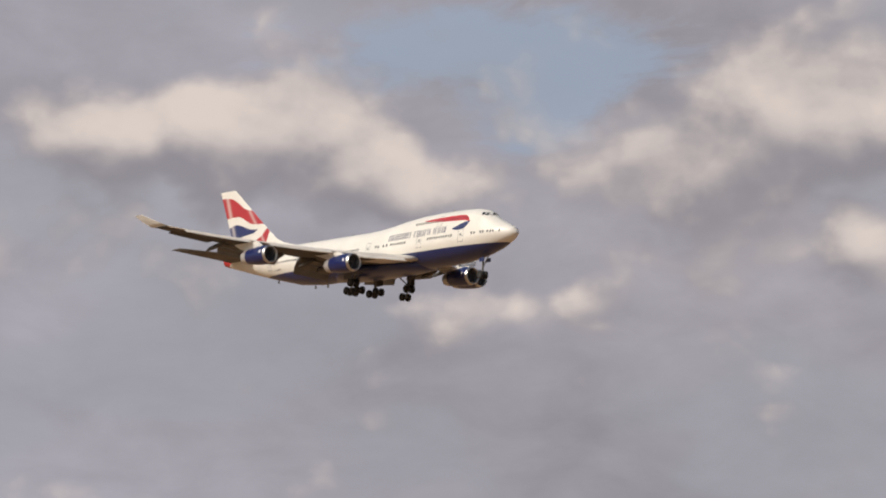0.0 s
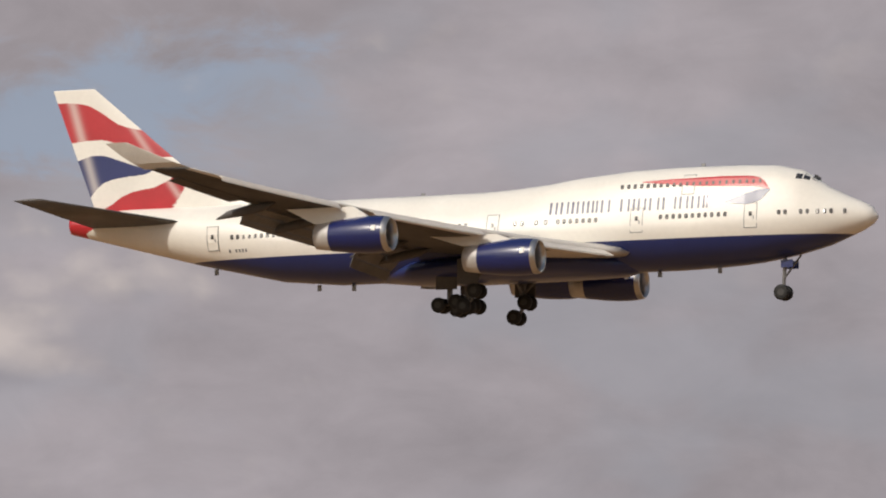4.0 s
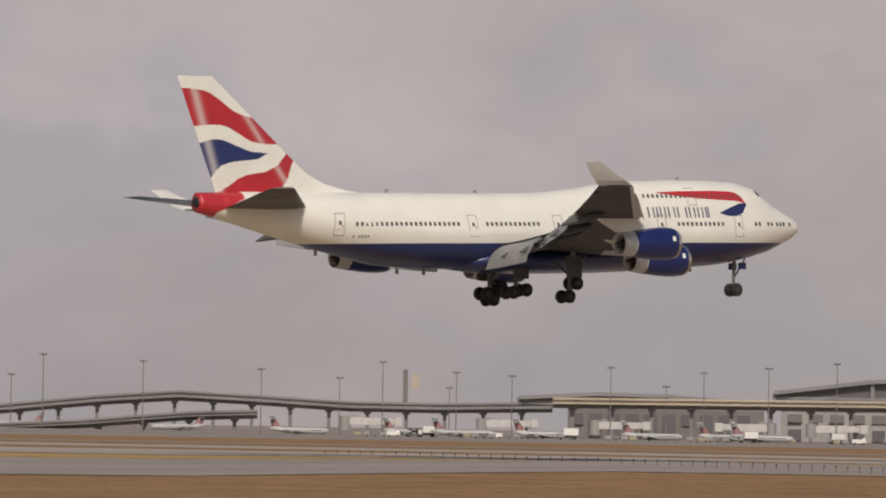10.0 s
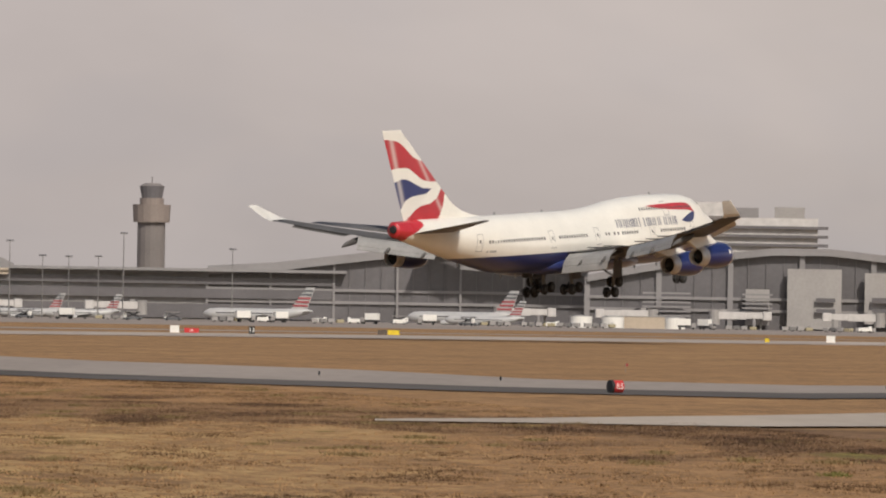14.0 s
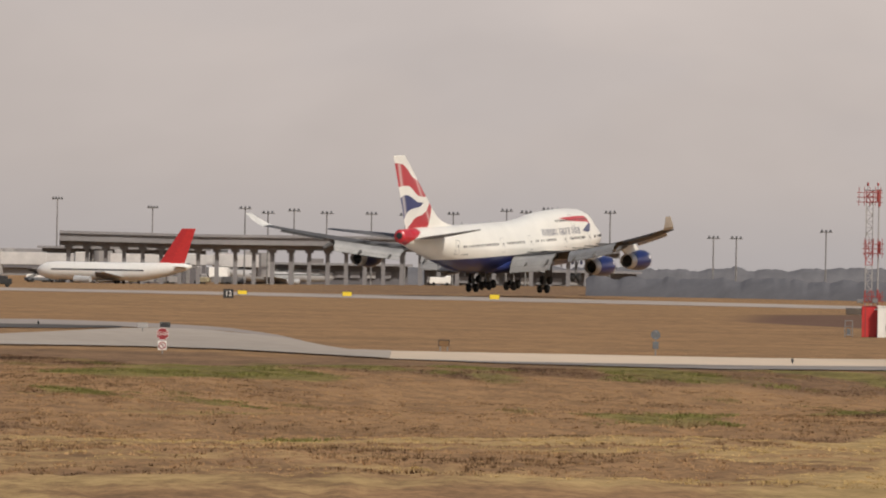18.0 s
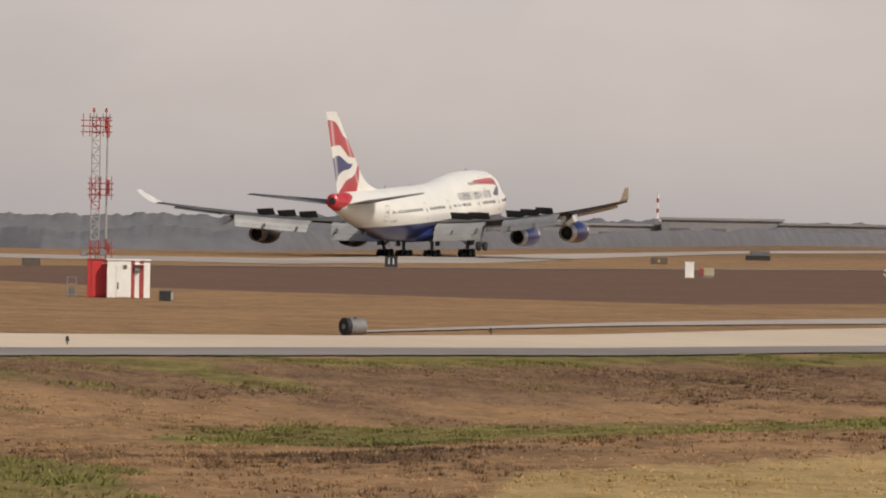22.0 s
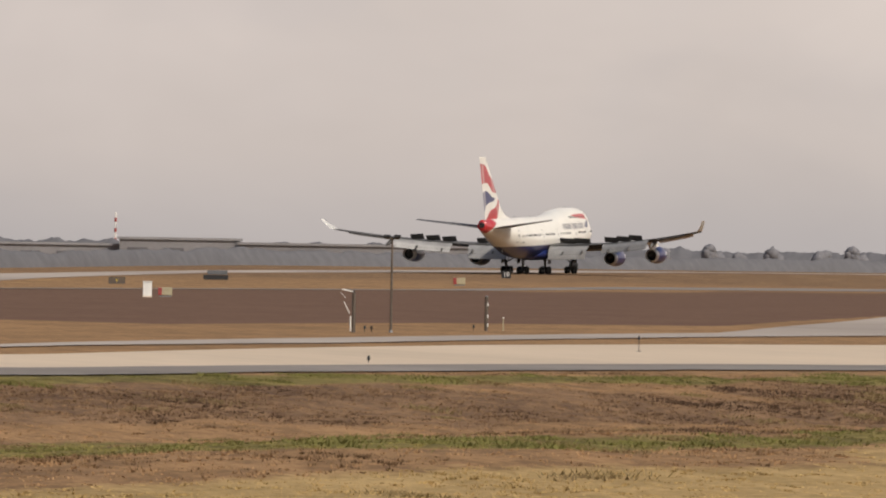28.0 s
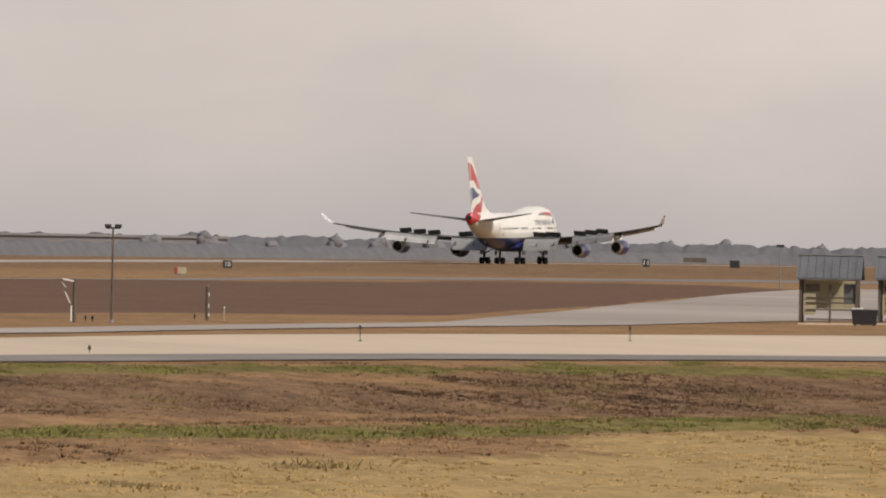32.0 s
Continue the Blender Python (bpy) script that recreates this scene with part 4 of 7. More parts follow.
def build_wing(top, side):
    """One wing with its flaps, slats, spoilers and two engines, on a root hinge."""
    root = Vector((S0 - 28, side * 3.0, 3.0))

    def local(bm):
        bmesh.ops.translate(bm, verts=bm.verts, vec=-root)
        return bm

    def panel(y0, y1, f0, f1, drop0, drop1, thick, tilt=0.0, ny=5):
        """A slab along the wing between two chord fractions, dropped below the surface."""
        rings = []
        for i in range(ny):
            y = y0 + (y1 - y0) * i / (ny - 1)
            le, te, th = wing_edges(y)
            c = te - le
            a, b = le + f0 * c, le + f1 * c
            z = wing_top(y, min(a, te))
            rings.append([(S0 - a, side * y, z - drop0 + thick / 2), (S0 - (a + b) / 2, side * y, z - (drop0 + drop1) / 2 + thick * 0.75 + tilt),
                          (S0 - b, side * y, z - drop1 + 0.02), (S0 - b, side * y, z - drop1 - 0.03), (S0 - (a + b) / 2, side * y, z - (drop0 + drop1) / 2 - thick * 0.3 + tilt), (S0 - a, side * y, z - drop0 - thick / 2)])
        bm = local(loft(rings))
        # downward faces take the second material, which on flaps is painted shade
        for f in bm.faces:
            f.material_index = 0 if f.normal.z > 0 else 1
        return bm

    rings = []
    for i in range(22):
        y = 2.4 + 28.2 * i / 21
        le, te, th = wing_edges(y)
        rings.append([Vector((p.x, side * p.y, p.z + 0.045 * (S0 - p.x - le))) for p in foil(le, te, y, wing_z(y), th, n=11)])
    skin = loft(rings)
    for f in skin.faces:
        c = f.calc_center_median()
        le, te, th = wing_edges(abs(c.y))
        k = (S0 - c.x - le) / (te - le)
        f.material_index = 1 if k < 0.09 or (abs(c.y) < 6.2 and k < 0.34) else 0
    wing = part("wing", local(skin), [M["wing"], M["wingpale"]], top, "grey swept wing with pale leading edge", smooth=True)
    wing.matrix_basis = Matrix.Translation(root)
    MOVING.setdefault("wings", []).append((wing, root, side))
    tip = wing_z(30.6)
    wl = [[Vector((p.x, side * (y + (p.z - z) * 0.9), z + (p.z - z) * 0.4)) for p in foil(le, te, y, z, 0.12)] for y, z, le, te in ((30.5, tip + 0.05, 44.7, 48.5), (31.0, tip + 0.45, 45.8, 49.2), (31.45, tip + 1.1, 47.3, 50.1), (32.0, tip + 2.0, 49.3, 51.1))]
    bm = local(loft(wl))
    for f in bm.faces:
        f.material_index = 1 if f.normal.y * side > 0 else 0
    part("winglet", bm, [M["winglet"], M["winglet"]], wing, "upswept pale winglet")
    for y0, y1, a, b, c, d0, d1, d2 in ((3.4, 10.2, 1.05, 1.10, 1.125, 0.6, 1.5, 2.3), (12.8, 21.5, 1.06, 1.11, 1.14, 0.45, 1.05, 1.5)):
        part("flap", panel(y0, y1, 0.96, a, 0.12, d0, 0.28), [M["flap"], M["flapshade"]], wing, "extended landing flap")
        part("flap", panel(y0 + 0.1, y1 - 0.1, a + 0.005, b, d0 + 0.08, d1, 0.2), [M["flap"], M["flapshade"]], wing, "extended landing flap")
        part("flap", panel(y0 + 0.2, y1 - 0.2, b + 0.005, c, d1 + 0.08, d2, 0.13), [M["flap"], M["flapshade"]], wing, "extended landing flap")
    part("aileron", panel(23.0, 28.4, 0.82, 1.04, 0.05, 0.22, 0.14), [M["wing"], M["wing"]], wing)
    for y0, y1 in ((4.5, 10.4), (12.6, 19.4), (21.6, 28.8)):
        part("slat", panel(y0, y1, -0.075, 0.02, 0.55 if y0 < 5 else 0.38, 0.02, 0.13, 0.12), [M["wingpale"], M["wingpale"]], wing, "pale extended leading edge slat")
    for y in (6.0, 9.4, 14.2, 18.0, 22.4):
        le, te, th = wing_edges(y)
        z = wing_top(y, te)
        fair = loft([[(S0 - x, side * y + r * math.cos(t), zz + 1.3 * r * math.sin(t)) for t in [math.pi * i / 4 for i in range(8)]] for x, zz, r in ((te - 3.0, z - 0.35, 0.05), (te - 2.0, z - 0.6, 0.26), (te - 0.5, z - 0.85, 0.3), (te + 1.0, z - 1.1, 0.22), (te + 1.9, z - 1.4, 0.05))])
        part("flap_fairing", local(fair), M["wing"], wing, smooth=True)
    for y0, y1 in ((4.2, 6.8), (6.9, 9.6), (12.6, 14.9), (15.0, 17.3), (17.4, 19.6)):
        ym = (y0 + y1) / 2
        le, te, th = wing_edges(ym)
        c = te - le
        hinge = Vector((S0 - (le + 0.74 * c), side * ym, wing_top(ym, le + 0.74 * c) + th * 0.3))
        w = min(0.2 * c, 1.15)
        bm = box((-w / 2, 0, 0.05), (w, y1 - y0 + 0.06, 0.09), 0, 0.02)
        bmesh.ops.rotate(bm, verts=bm.verts, cent=(0, 0, 0), matrix=Matrix.Rotation(radians(4), 3, "Y"))
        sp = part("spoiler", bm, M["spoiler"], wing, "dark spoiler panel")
        sp.matrix_basis = Matrix.Translation(hinge - root)
        MOVING.setdefault("spoilers", []).append((sp, hinge - root))
    for y, s, z in ((11.7, 23.55, 2.05), (20.8, 32.2, 3.3)):
        o = Matrix.Translation(Vector((S0 - s, side * y, z)) - root)
        for name, prof, m_, lab in (("inlet_lip", [(-0.9, 1.02), (-0.45, 1.06), (-0.12, 1.14), (0, 1.22), (-0.1, 1.31), (-0.45, 1.38)], "metal", "polished inlet lip"),
                                    ("engine_cowling", [(-0.45, 1.38), (-1.2, 1.44), (-2.2, 1.43), (-3.2, 1.36), (-4.0, 1.26), (-4.9, 1.16)], "nacelle", "dark blue engine cowling"),
                                    ("fan_nozzle", [(-4.9, 1.155), (-5.6, 1.05), (-6.2, 0.95), (-6.2, 0.90), (-5.3, 0.86)], "nozzle", "bare metal exhaust nozzle"),
                                    ("fan", [(-0.9, 1.02), (-1.0, 0.3), (-0.5, 0.02)], "black", "dark fan face"),
                                    ("exhaust_plug", [(-5.3, 0.86), (-5.35, 0.4), (-6.7, 0.05)], "black", "dark exhaust plug")):
            p = part(name, spun(prof), M[m_], wing, lab, smooth=True)
            p.matrix_basis = o
        for face in (-1, 1):
            arc = [(1.452 * math.cos(0.12 + 0.3 * i / 4) * face, 1.452 * math.sin(0.12 + 0.3 * i / 4)) for i in range(5)]
            badge = loft([[(x, u, v) for u, v in arc] for x in (-0.85, -1.2)], closed=False, cap=False)
            part("badge", badge, M["signwhite"], wing, "small white badge").matrix_basis = o
        le, te, th = wing_edges(y)
        py = loft([[(S0 - a, side * y - w, zz), (S0 - a, side * y + w, zz), (S0 - b, side * y + w, zz), (S0 - b, side * y - w, zz)] for zz, a, b, w in ((z + 1.0, s + 1.3, s + 6.4, 0.22), (wing_z(y) - 0.1, le - 0.6, le + 5.0, 0.2))])
        part("pylon", local(py), M["white"], wing)
    return wing


def airliner():
    top = thing("airliner", label="white and navy four-engined jumbo jet, landing gear down", category="airliner")
    stations = (0, 0.1, 0.25, 0.4, 0.8, 1.2, 1.7, 2.2, 3, 3.9, 4.4, 4.9, 5.4, 5.9, 6.5, 7, 8, 9.5, 11, 13, 16, 18, 20, 22, 24.3, 25.6, 27, 28.5, 30, 31.5, 33, 36, 40, 43, 45, 47, 50, 53, 57, 60, 63, 64, 64.4, 64.6, 64.8, 65, 65.2, 65.4, 65.6, 65.8, 66, 66.2, 66.4, 66.6, 66.8, 67, 67.2, 67.4, 67.6, 68, 68.5, 68.77)
    hull = loft([fuselage_ring(s, 120) for s in stations])
    bmesh.ops.bisect_plane(hull, geom=hull.verts[:] + hull.edges[:] + hull.faces[:], plane_co=(0, 0, 3.9), plane_no=(0, 0, 1))
    for f in hull.faces:
        c = f.calc_center_median()
        f.material_index = 2 if S0 - c.x > 67.3 - max(0.0, min(1.3, c.z - 6.6)) * 2.2 and c.z < 9 else 1 if c.z < 3.9 and S0 - c.x < 60 else 0
    body = part("fuselage", hull, [M["white"], M["blue"], M["red"]], top, "white fuselage with navy belly", smooth=True)
    part("tail_outlet", tube((S0 - 68.7, 0, 7.6), (S0 - 68.95, 0, 7.6), 0.5, 0.4, 16), M["black"], top, "dark exhaust in the tail cone")
    belly = loft([[(S0 - s, w * math.sin(t), zc - h * math.cos(t)) for t in [2 * math.pi * i / 24 for i in range(24)]] for s, w, zc, h in ((18.5, 0.4, 2.2, 0.3), (21, 2.4, 2.25, 0.9), (25, 3.6, 2.5, 1.25), (33, 3.7, 2.5, 1.3), (38, 3.0, 2.4, 1.1), (42, 0.6, 2.1, 0.4))])
    part("wing_fairing", belly, M["blue"], top, "navy wing root fairing", smooth=True)
    # fin in fine cells, so that the waves of colour have clean edges
    rows = []
    for i in range(201):
        z = 7.6 + 11.0 * i / 200
        le = float(np.interp(z, (7.6, 8.45, 8.75, 9.3, 10.1, 10.9, 18.6), (49.5, 50.6, 52.8, 55.0, 56.7, 57.75, 66.84)))
        te = float(np.interp(z, (7.6, 18.6), (66.4, 70.55)))
        th = float(np.interp(z, (7.6, 18.6), (0.52, 0.2)))
        rows.append([Vector((p.x, p.z, z)) for p in foil(le, te, 0, 0, th, n=80)])
    fin = loft(rows)
    for f in fin.faces:
        c = f.calc_center_median()
        f.material_index = fin_paint(S0 - c.x, c.z)
    part("tail_fin", fin, [M["white"], M["finred"], M["finnavy"]], top, "tall fin with red, white and blue waves", smooth=True)
    for side in (-1, 1):
        st = [[Vector((p.x, side * p.y, p.z)) for p in foil(le, te, y, z, th)] for y, z, le, te, th in ((0.8, 7.0, 57.4, 66.4, 0.55), (11.1, 8.42, 66.3, 68.9, 0.2))]
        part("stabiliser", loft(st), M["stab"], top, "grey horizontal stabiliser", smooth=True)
        build_wing(top, side)
    # cabin windows, shared mesh
    pane = bpy.data.meshes.new("window")
    bm = box((0, 0, 0), (0.27, 0.06, 0.38), 0, 0.05)
    bm.to_mesh(pane)
    bm.free()
    pane.materials.append(M["cabinpane"])

    def window(s, z, side):
        ob = new("window", pane)
        ob.parent = body
        dz = 0.3
        tilt = math.atan2(hull_y(s, z - dz) - hull_y(s, z + dz), 2 * dz)
        ob.matrix_basis = pose(S0 - s, side * (hull_y(s, z) + 0.012), z, math.degrees(tilt) * (-side) * -1)

    for side in (-1, 1):
        step = 0.53 if side < 0 else 1.06
        for a, b in ((42.3, 53.9), (33.2, 39.4), (22.2, 25.7), (11.5, 17.2)):
            for i in range(int((b - a) / step) + 1):
                window(a + i * step, 5.62, side)
        for s in (29.0, 28.4, 27.2, 26.4, 7.2, 6.7, 5.5, 5.0, 4.2, 3.7, 3.2, 2.2) if side < 0 else (6.5, 5.0, 3.5):
            window(s, 5.62, side)
        for i in range(22 if side < 0 else 11):
            window(8.9 + i * step * 1.02, 8.2, side)
    # doors with their outlines
    for side in (-1, 1):
        for s, z, h in ((9.44, 5.45, 1.95), (18.8, 5.45, 1.95), (30.9, 5.45, 1.95), (40.64, 5.45, 1.95), (55.2, 5.6, 1.95), (14.7, 8.15, 1.6)):
            door = part("door", hull_rect(s + 0.47, s - 0.47, z - h / 2 + 0.04, z + h / 2 - 0.04, side, 0.025), M["white"], body)
            for a, b, c, d in ((0.53, 0.47, -h / 2, h / 2), (-0.47, -0.53, -h / 2, h / 2), (0.5, -0.5, h / 2 - 0.04, h / 2 + 0.02), (0.5, -0.5, -h / 2 - 0.02, -h / 2 + 0.04)):
                part("door_edge", hull_rect(s + a, s + b, z + c, z + d, side, 0.032), M["seam"], door)
            if h > 1.7:
                part("door_window", hull_rect(s + 0.12, s - 0.12, z - 0.05, z + 0.3, side, 0.045), M["pane"], door)
                part("door_handle", hull_rect(s - 0.2, s - 0.3, z - 0.3, z - 0.02, side, 0.045), M["seam"], door)
        # lettering and ribbon as plain shapes
        at = 26.2
        for wide in (0.82, 0.86, 0.3, 0.78, 0.3, 0.66, 0.92, -0.7, 0.95, 0.3, 0.86, 1.0, 1.3, 0.9, 0.85, 0.6):
            if wide > 0:
                stems = ((0.0, 0.2),) if wide < 0.5 else ((0.02, 0.2), (wide - 0.3, wide - 0.14))
                for a, b in stems:
                    part("lettering", hull_patch([(at - a, 6.2), (at - b, 6.2)], [(at - a, 7.2), (at - b, 7.2)], side, 0.03, n=2, m=4), M["letter"], body, "navy bar of lettering")
            at -= abs(wide) + (0.1 if wide > 0 else -0.1)
        part("ribbon", hull_patch([(18.6, 8.5), (16, 8.2), (14, 8.0), (10.5, 7.85), (9.2, 7.8), (8.6, 7.65), (8.1, 7.5)], [(18.6, 8.56), (16, 8.66), (12, 8.72), (9.6, 8.66), (8.8, 8.45), (8.3, 8.0), (8.1, 7.6)], side, 0.034), M["red"], body, "red ribbon marking")
        part("ribbon", hull_patch([(11.6, 6.6), (10.6, 6.4), (9.6, 6.35), (8.7, 6.65), (8.05, 7.4)], [(11.6, 6.66), (10, 7.22), (8.9, 7.52), (8.05, 7.58)], side, 0.034), M["finblue"], body, "navy ribbon marking")
        for k in range(6):
            if k != 1:
                part("registration", hull_rect(53.8 - k * 0.3, 53.62 - k * 0.3, 4.4, 4.65, side, 0.03), M["seam"], body, "small grey bar of lettering")
        for s0, s1 in ((6.15, 5.7), (5.6, 5.17), (5.07, 4.65)):
            part("cockpit_window", hull_patch([(s0, 8.3), (s1, 8.08 + (s1 - 4.65) * 0.18)], [(s0, 8.76), (s1, 8.46 + (s1 - 4.65) * 0.22)], side, 0.03, n=3, m=3), M["pane"], body, "dark cockpit window")
    for s, z, h in ((14.3, 9.6, 0.45), (38.0, 8.5, 0.25), (48, 8.5, 0.35), (44, 1.66, -0.5), (47, 1.75, -0.5), (18, 1.66, -0.45), (13, 1.72, -0.4), (56.0, 3.4, -0.5)):
        part("antenna", box((S0 - s, 0, z + h / 2), (0.35, 0.07, abs(h)), 0, 0.02), M["seam"], top, "small blade antenna")
    # landing gear
    big = wheel_mesh("wheel", 0.62, 0.46)
    nose = part("nose_gear", tube((S0 - 7.8, 0, -0.4), (S0 - 7.6, 0, 2.6), 0.13, 0.17), M["gearleg"], top, "nose gear leg")
    part("drag_strut", tube((S0 - 7.7, 0, 0.7), (S0 - 6.3, 0, 2.5), 0.08), M["gearleg"], nose)
    part("axle", tube((S0 - 7.8, -0.5, -0.4), (S0 - 7.8, 0.5, -0.4), 0.08), M["gearleg"], nose)
    for y in (-0.46, 0.46):
        w = new("wheel", big)
        w.parent = nose
        w.matrix_basis = pose(S0 - 7.8, y, -0.4)
        part("gear_door", box((S0 - 7.25, y * 1.5, 1.8), (1.0, 0.05, 0.62), 0, 0.02), M["blue"], nose)
    for s, y, lean in ((31.75, 5.5, 0.9), (31.75, -5.5, 0.9), (35.0, 1.9, 0.0), (35.0, -1.9, 0.0)):
        leg = part("main_gear", tube((S0 - s, y, -0.3), (S0 - s, y * (1.12 if lean else 1.0), 3.1), 0.22, 0.26), M["gearleg"], top, "main gear leg")
        part("side_strut", tube((S0 - s, y, 0.9), (S0 - s + 0.2, y * 0.5, 2.5), 0.1), M["gearleg"], leg)
        part("drag_strut", tube((S0 - s, y, 0.7), (S0 - s + 2.0, y, 2.7), 0.1), M["gearleg"], leg)
        part("gear_door", box((S0 - s, y + (0.75 if y > 0 else -0.75), 1.7), (1.8, 0.07, 2.0), 0, 0.02), M["wing"], leg, "open gear door")
        bogie = part("bogie", box((0, 0, 0), (1.7, 0.24, 0.24), 0, 0.04), M["gearleg"], top, "four-wheel bogie")
        bogie.matrix_basis = pose(S0 - s, y, -0.4)
        MOVING.setdefault("bogies", []).append((bogie, (S0 - s, y, -0.4), -52.0 if lean else -8.0))
        for dx in (-0.75, 0.75):
            part("axle", tube((dx, -0.62, 0), (dx, 0.62, 0), 0.09), M["gearleg"], bogie)
            for dy in (-0.56, 0.56):
                w = new("wheel", big)
                w.parent = bogie
                w.matrix_basis = pose(dx, dy, 0)
    return top


jet = airliner()

# ---------------------------------------------------------------- the airport beyond the runway
def stretch(az):
    """How far out the airport lies on each bearing."""
    return float(np.interp(az, (-30, 4.3, 5.2, 30), (2.6, 2.6, 1.7, 1.7)))


def out_there(az, d, z):
    """A place of the far airport from its bearing, distance and height on the sight line."""
    k = min(stretch(az), 4300 / d)
    x, y = polar(az, d * k)
    return Vector((x, y, 3.4 + (z - 3.4) * k))


def facing(az, d, z):
    p = out_there(az, d, z)
    return pose(p.x, p.y, p.z, 0, 0, -az)


def size_there(az, d):
    return min(stretch(az), 4300 / d)


def beam(name, line, d, thick, depth, material, parent=None, label="", step=0.1):
    """A long deck or roof edge along bearings; line is a row of (bearing, top height)."""
    k = size_there(line[0][0], d)
    n = max(2, int((line[-1][0] - line[0][0]) / step))
    rings = []
    for i in range(n + 1):
        az = line[0][0] + (line[-1][0] - line[0][0]) * i / n
        z = float(np.interp(az, *zip(*line)))
        a, b = out_there(az, d, z), out_there(az, d + depth, z)
        rings.append([(a.x, a.y, a.z), (b.x, b.y, a.z), (b.x, b.y, a.z - thick * k), (a.x, a.y, a.z - thick * k)])
    return part(name, loft(rings), material, parent, label)


def wall_under(name, line, base, d, depth, material, parent=None, label="", step=0.1):
    """A wall whose top follows a line of (bearing, height)."""
    n = max(2, int((line[-1][0] - line[0][0]) / step))
    rings = []
    for i in range(n + 1):
        az = line[0][0] + (line[-1][0] - line[0][0]) * i / n
        z = float(np.interp(az, *zip(*line)))
        a, b, lo = out_there(az, d, z), out_there(az, d + depth, z), out_there(az, d, base)
        rings.append([(a.x, a.y, a.z), (b.x, b.y, a.z), (b.x, b.y, lo.z), (a.x, a.y, lo.z)])
    return part(name, loft(rings), material, parent, label)


def slab_at(name, az, d, z0, z1, width, depth, material, parent, label="", bevel=0.0):
    """A block facing the field; width and heights are measured on the sight line."""
    k = size_there(az, d)
    m = facing(az, d, z0)
    ob = part(name, box((0, depth * k / 2, (z1 - z0) * k / 2), (width * k, depth * k, (z1 - z0) * k), 0, bevel), material, parent, label)
    ob.matrix_basis = m
    return ob


# overpasses and elevated roads
def overpass(line, d, thick, spacing, base, label, col=0.7, depth=9, m_="deck"):
    top = thing("overpass", label=label, category="bridge")
    beam("deck", line, d, thick, depth, M[m_], top)
    beam("parapet", [(a, z + 0.35) for a, z in line], d - 0.4, 0.4, 0.3, M[m_], top)
    beam("girder", [(a, z - thick) for a, z in line], d + 2, 0.7, depth - 4, M["pier"], top)
    az = line[0][0] + spacing / 2
    while az < line[-1][0]:
        z = float(np.interp(az, *zip(*line))) - thick - 0.6
        if z > base + 0.6:
            slab_at("pier", az, d + 2.5, base, z, col, 1.0, M["pier"], top)
            slab_at("pier_cap", az, d + 2.2, z - 0.5, z, col * 2.0, 3.0, M["pier"], top)
        az += spacing
    return top


overpass([(-22.5, 2.2), (-21.6, 3.0), (-20.6, 3.9), (-19.6, 6.2), (-18.9, 7.3), (-18.2, 6.7), (-17.4, 5.8), (-16.6, 5.75), (-15.6, 6.3)], 1230, 0.9, 0.34, -2, "long grey concrete overpass curving over the airport road")
overpass([(-20.6, 0.6), (-19.8, 1.6), (-18.8, 3.4), (-18.2, 3.9)], 1150, 0.6, 0.4, -2, "low concrete ramp beneath the overpass", depth=6)
overpass([(-15.6, 6.75), (-11.7, 7.1), (-7.8, 7.5), (-4.25, 8.1)], 1090, 0.75, 0.35, -1, "long pale elevated terminal roadway on piers", m_="tan")
overpass([(5.4, 7.4), (6.6, 7.2), (8.8, 7.35), (10.55, 6.9)], 900, 1.1, 0.17, -1.5, "long concrete viaduct on many tall piers", col=0.6, m_="viaduct")

# terminal with curved roofs, dark glass bays and pale pilasters
def terminal(roof, base, d, bays, label, pilaster=0.7, fascia=0.7):
    top = thing("terminal", label=label, category="terminal")
    wall_under("glass_wall", [(a, z - 0.5) for a, z in roof], base, d, 25, M["dark"], top, "dark glazed wall")
    beam("roof", [(a, z) for a, z in roof], d - 1.5, fascia, 28, M["roof"], top, "curved pale metal roof")
    a0, a1 = roof[0][0], roof[-1][0]
    for i in range(bays + 1):
        az = a0 + (a1 - a0) * i / bays
        z = float(np.interp(az, *zip(*roof)))
        slab_at("pilaster", az, d - 0.8, base, z - 0.4, pilaster, 1.0, M["roof"], top)
        if i < bays:
            for f in (0.25, 0.5, 0.75):
                am = az + (a1 - a0) / bays * f
                slab_at("mullion", am, d - 0.3, base, float(np.interp(am, *zip(*roof))) - 0.5, 0.12, 0.4, M["glassbar"], top)
    for k in (0.4, 0.62):
        z = base + (min(r[1] for r in roof) - base) * k
        beam("spandrel", [(a0, z), (a1, z)], d - 0.5, 0.5, 0.6, M["roof"], top)
    return top


terminal([(-15.9, 7.6), (-15.2, 8.5), (-14.6, 8.3), (-14.0, 7.4)], 6.0, 1180, 4, "curved terminal roof behind the elevated roadway")
terminal([(-13.65, 9.1), (-12.8, 11.3), (-11.9, 12.3), (-11.0, 11.4), (-10.2, 9.4)], 6.6, 1150, 4, "arched terminal with dark glass bays")
arched_low = thing("terminal", label="pale lower floors of the arched terminal", category="terminal")
slab_at("lower_wall", -11.9, 1120, -0.5, 6.4, 66, 18, M["building"], arched_low)
slab_at("parapet", -11.9, 1119.5, 5.9, 6.6, 66.6, 0.8, M["roof"], arched_low)
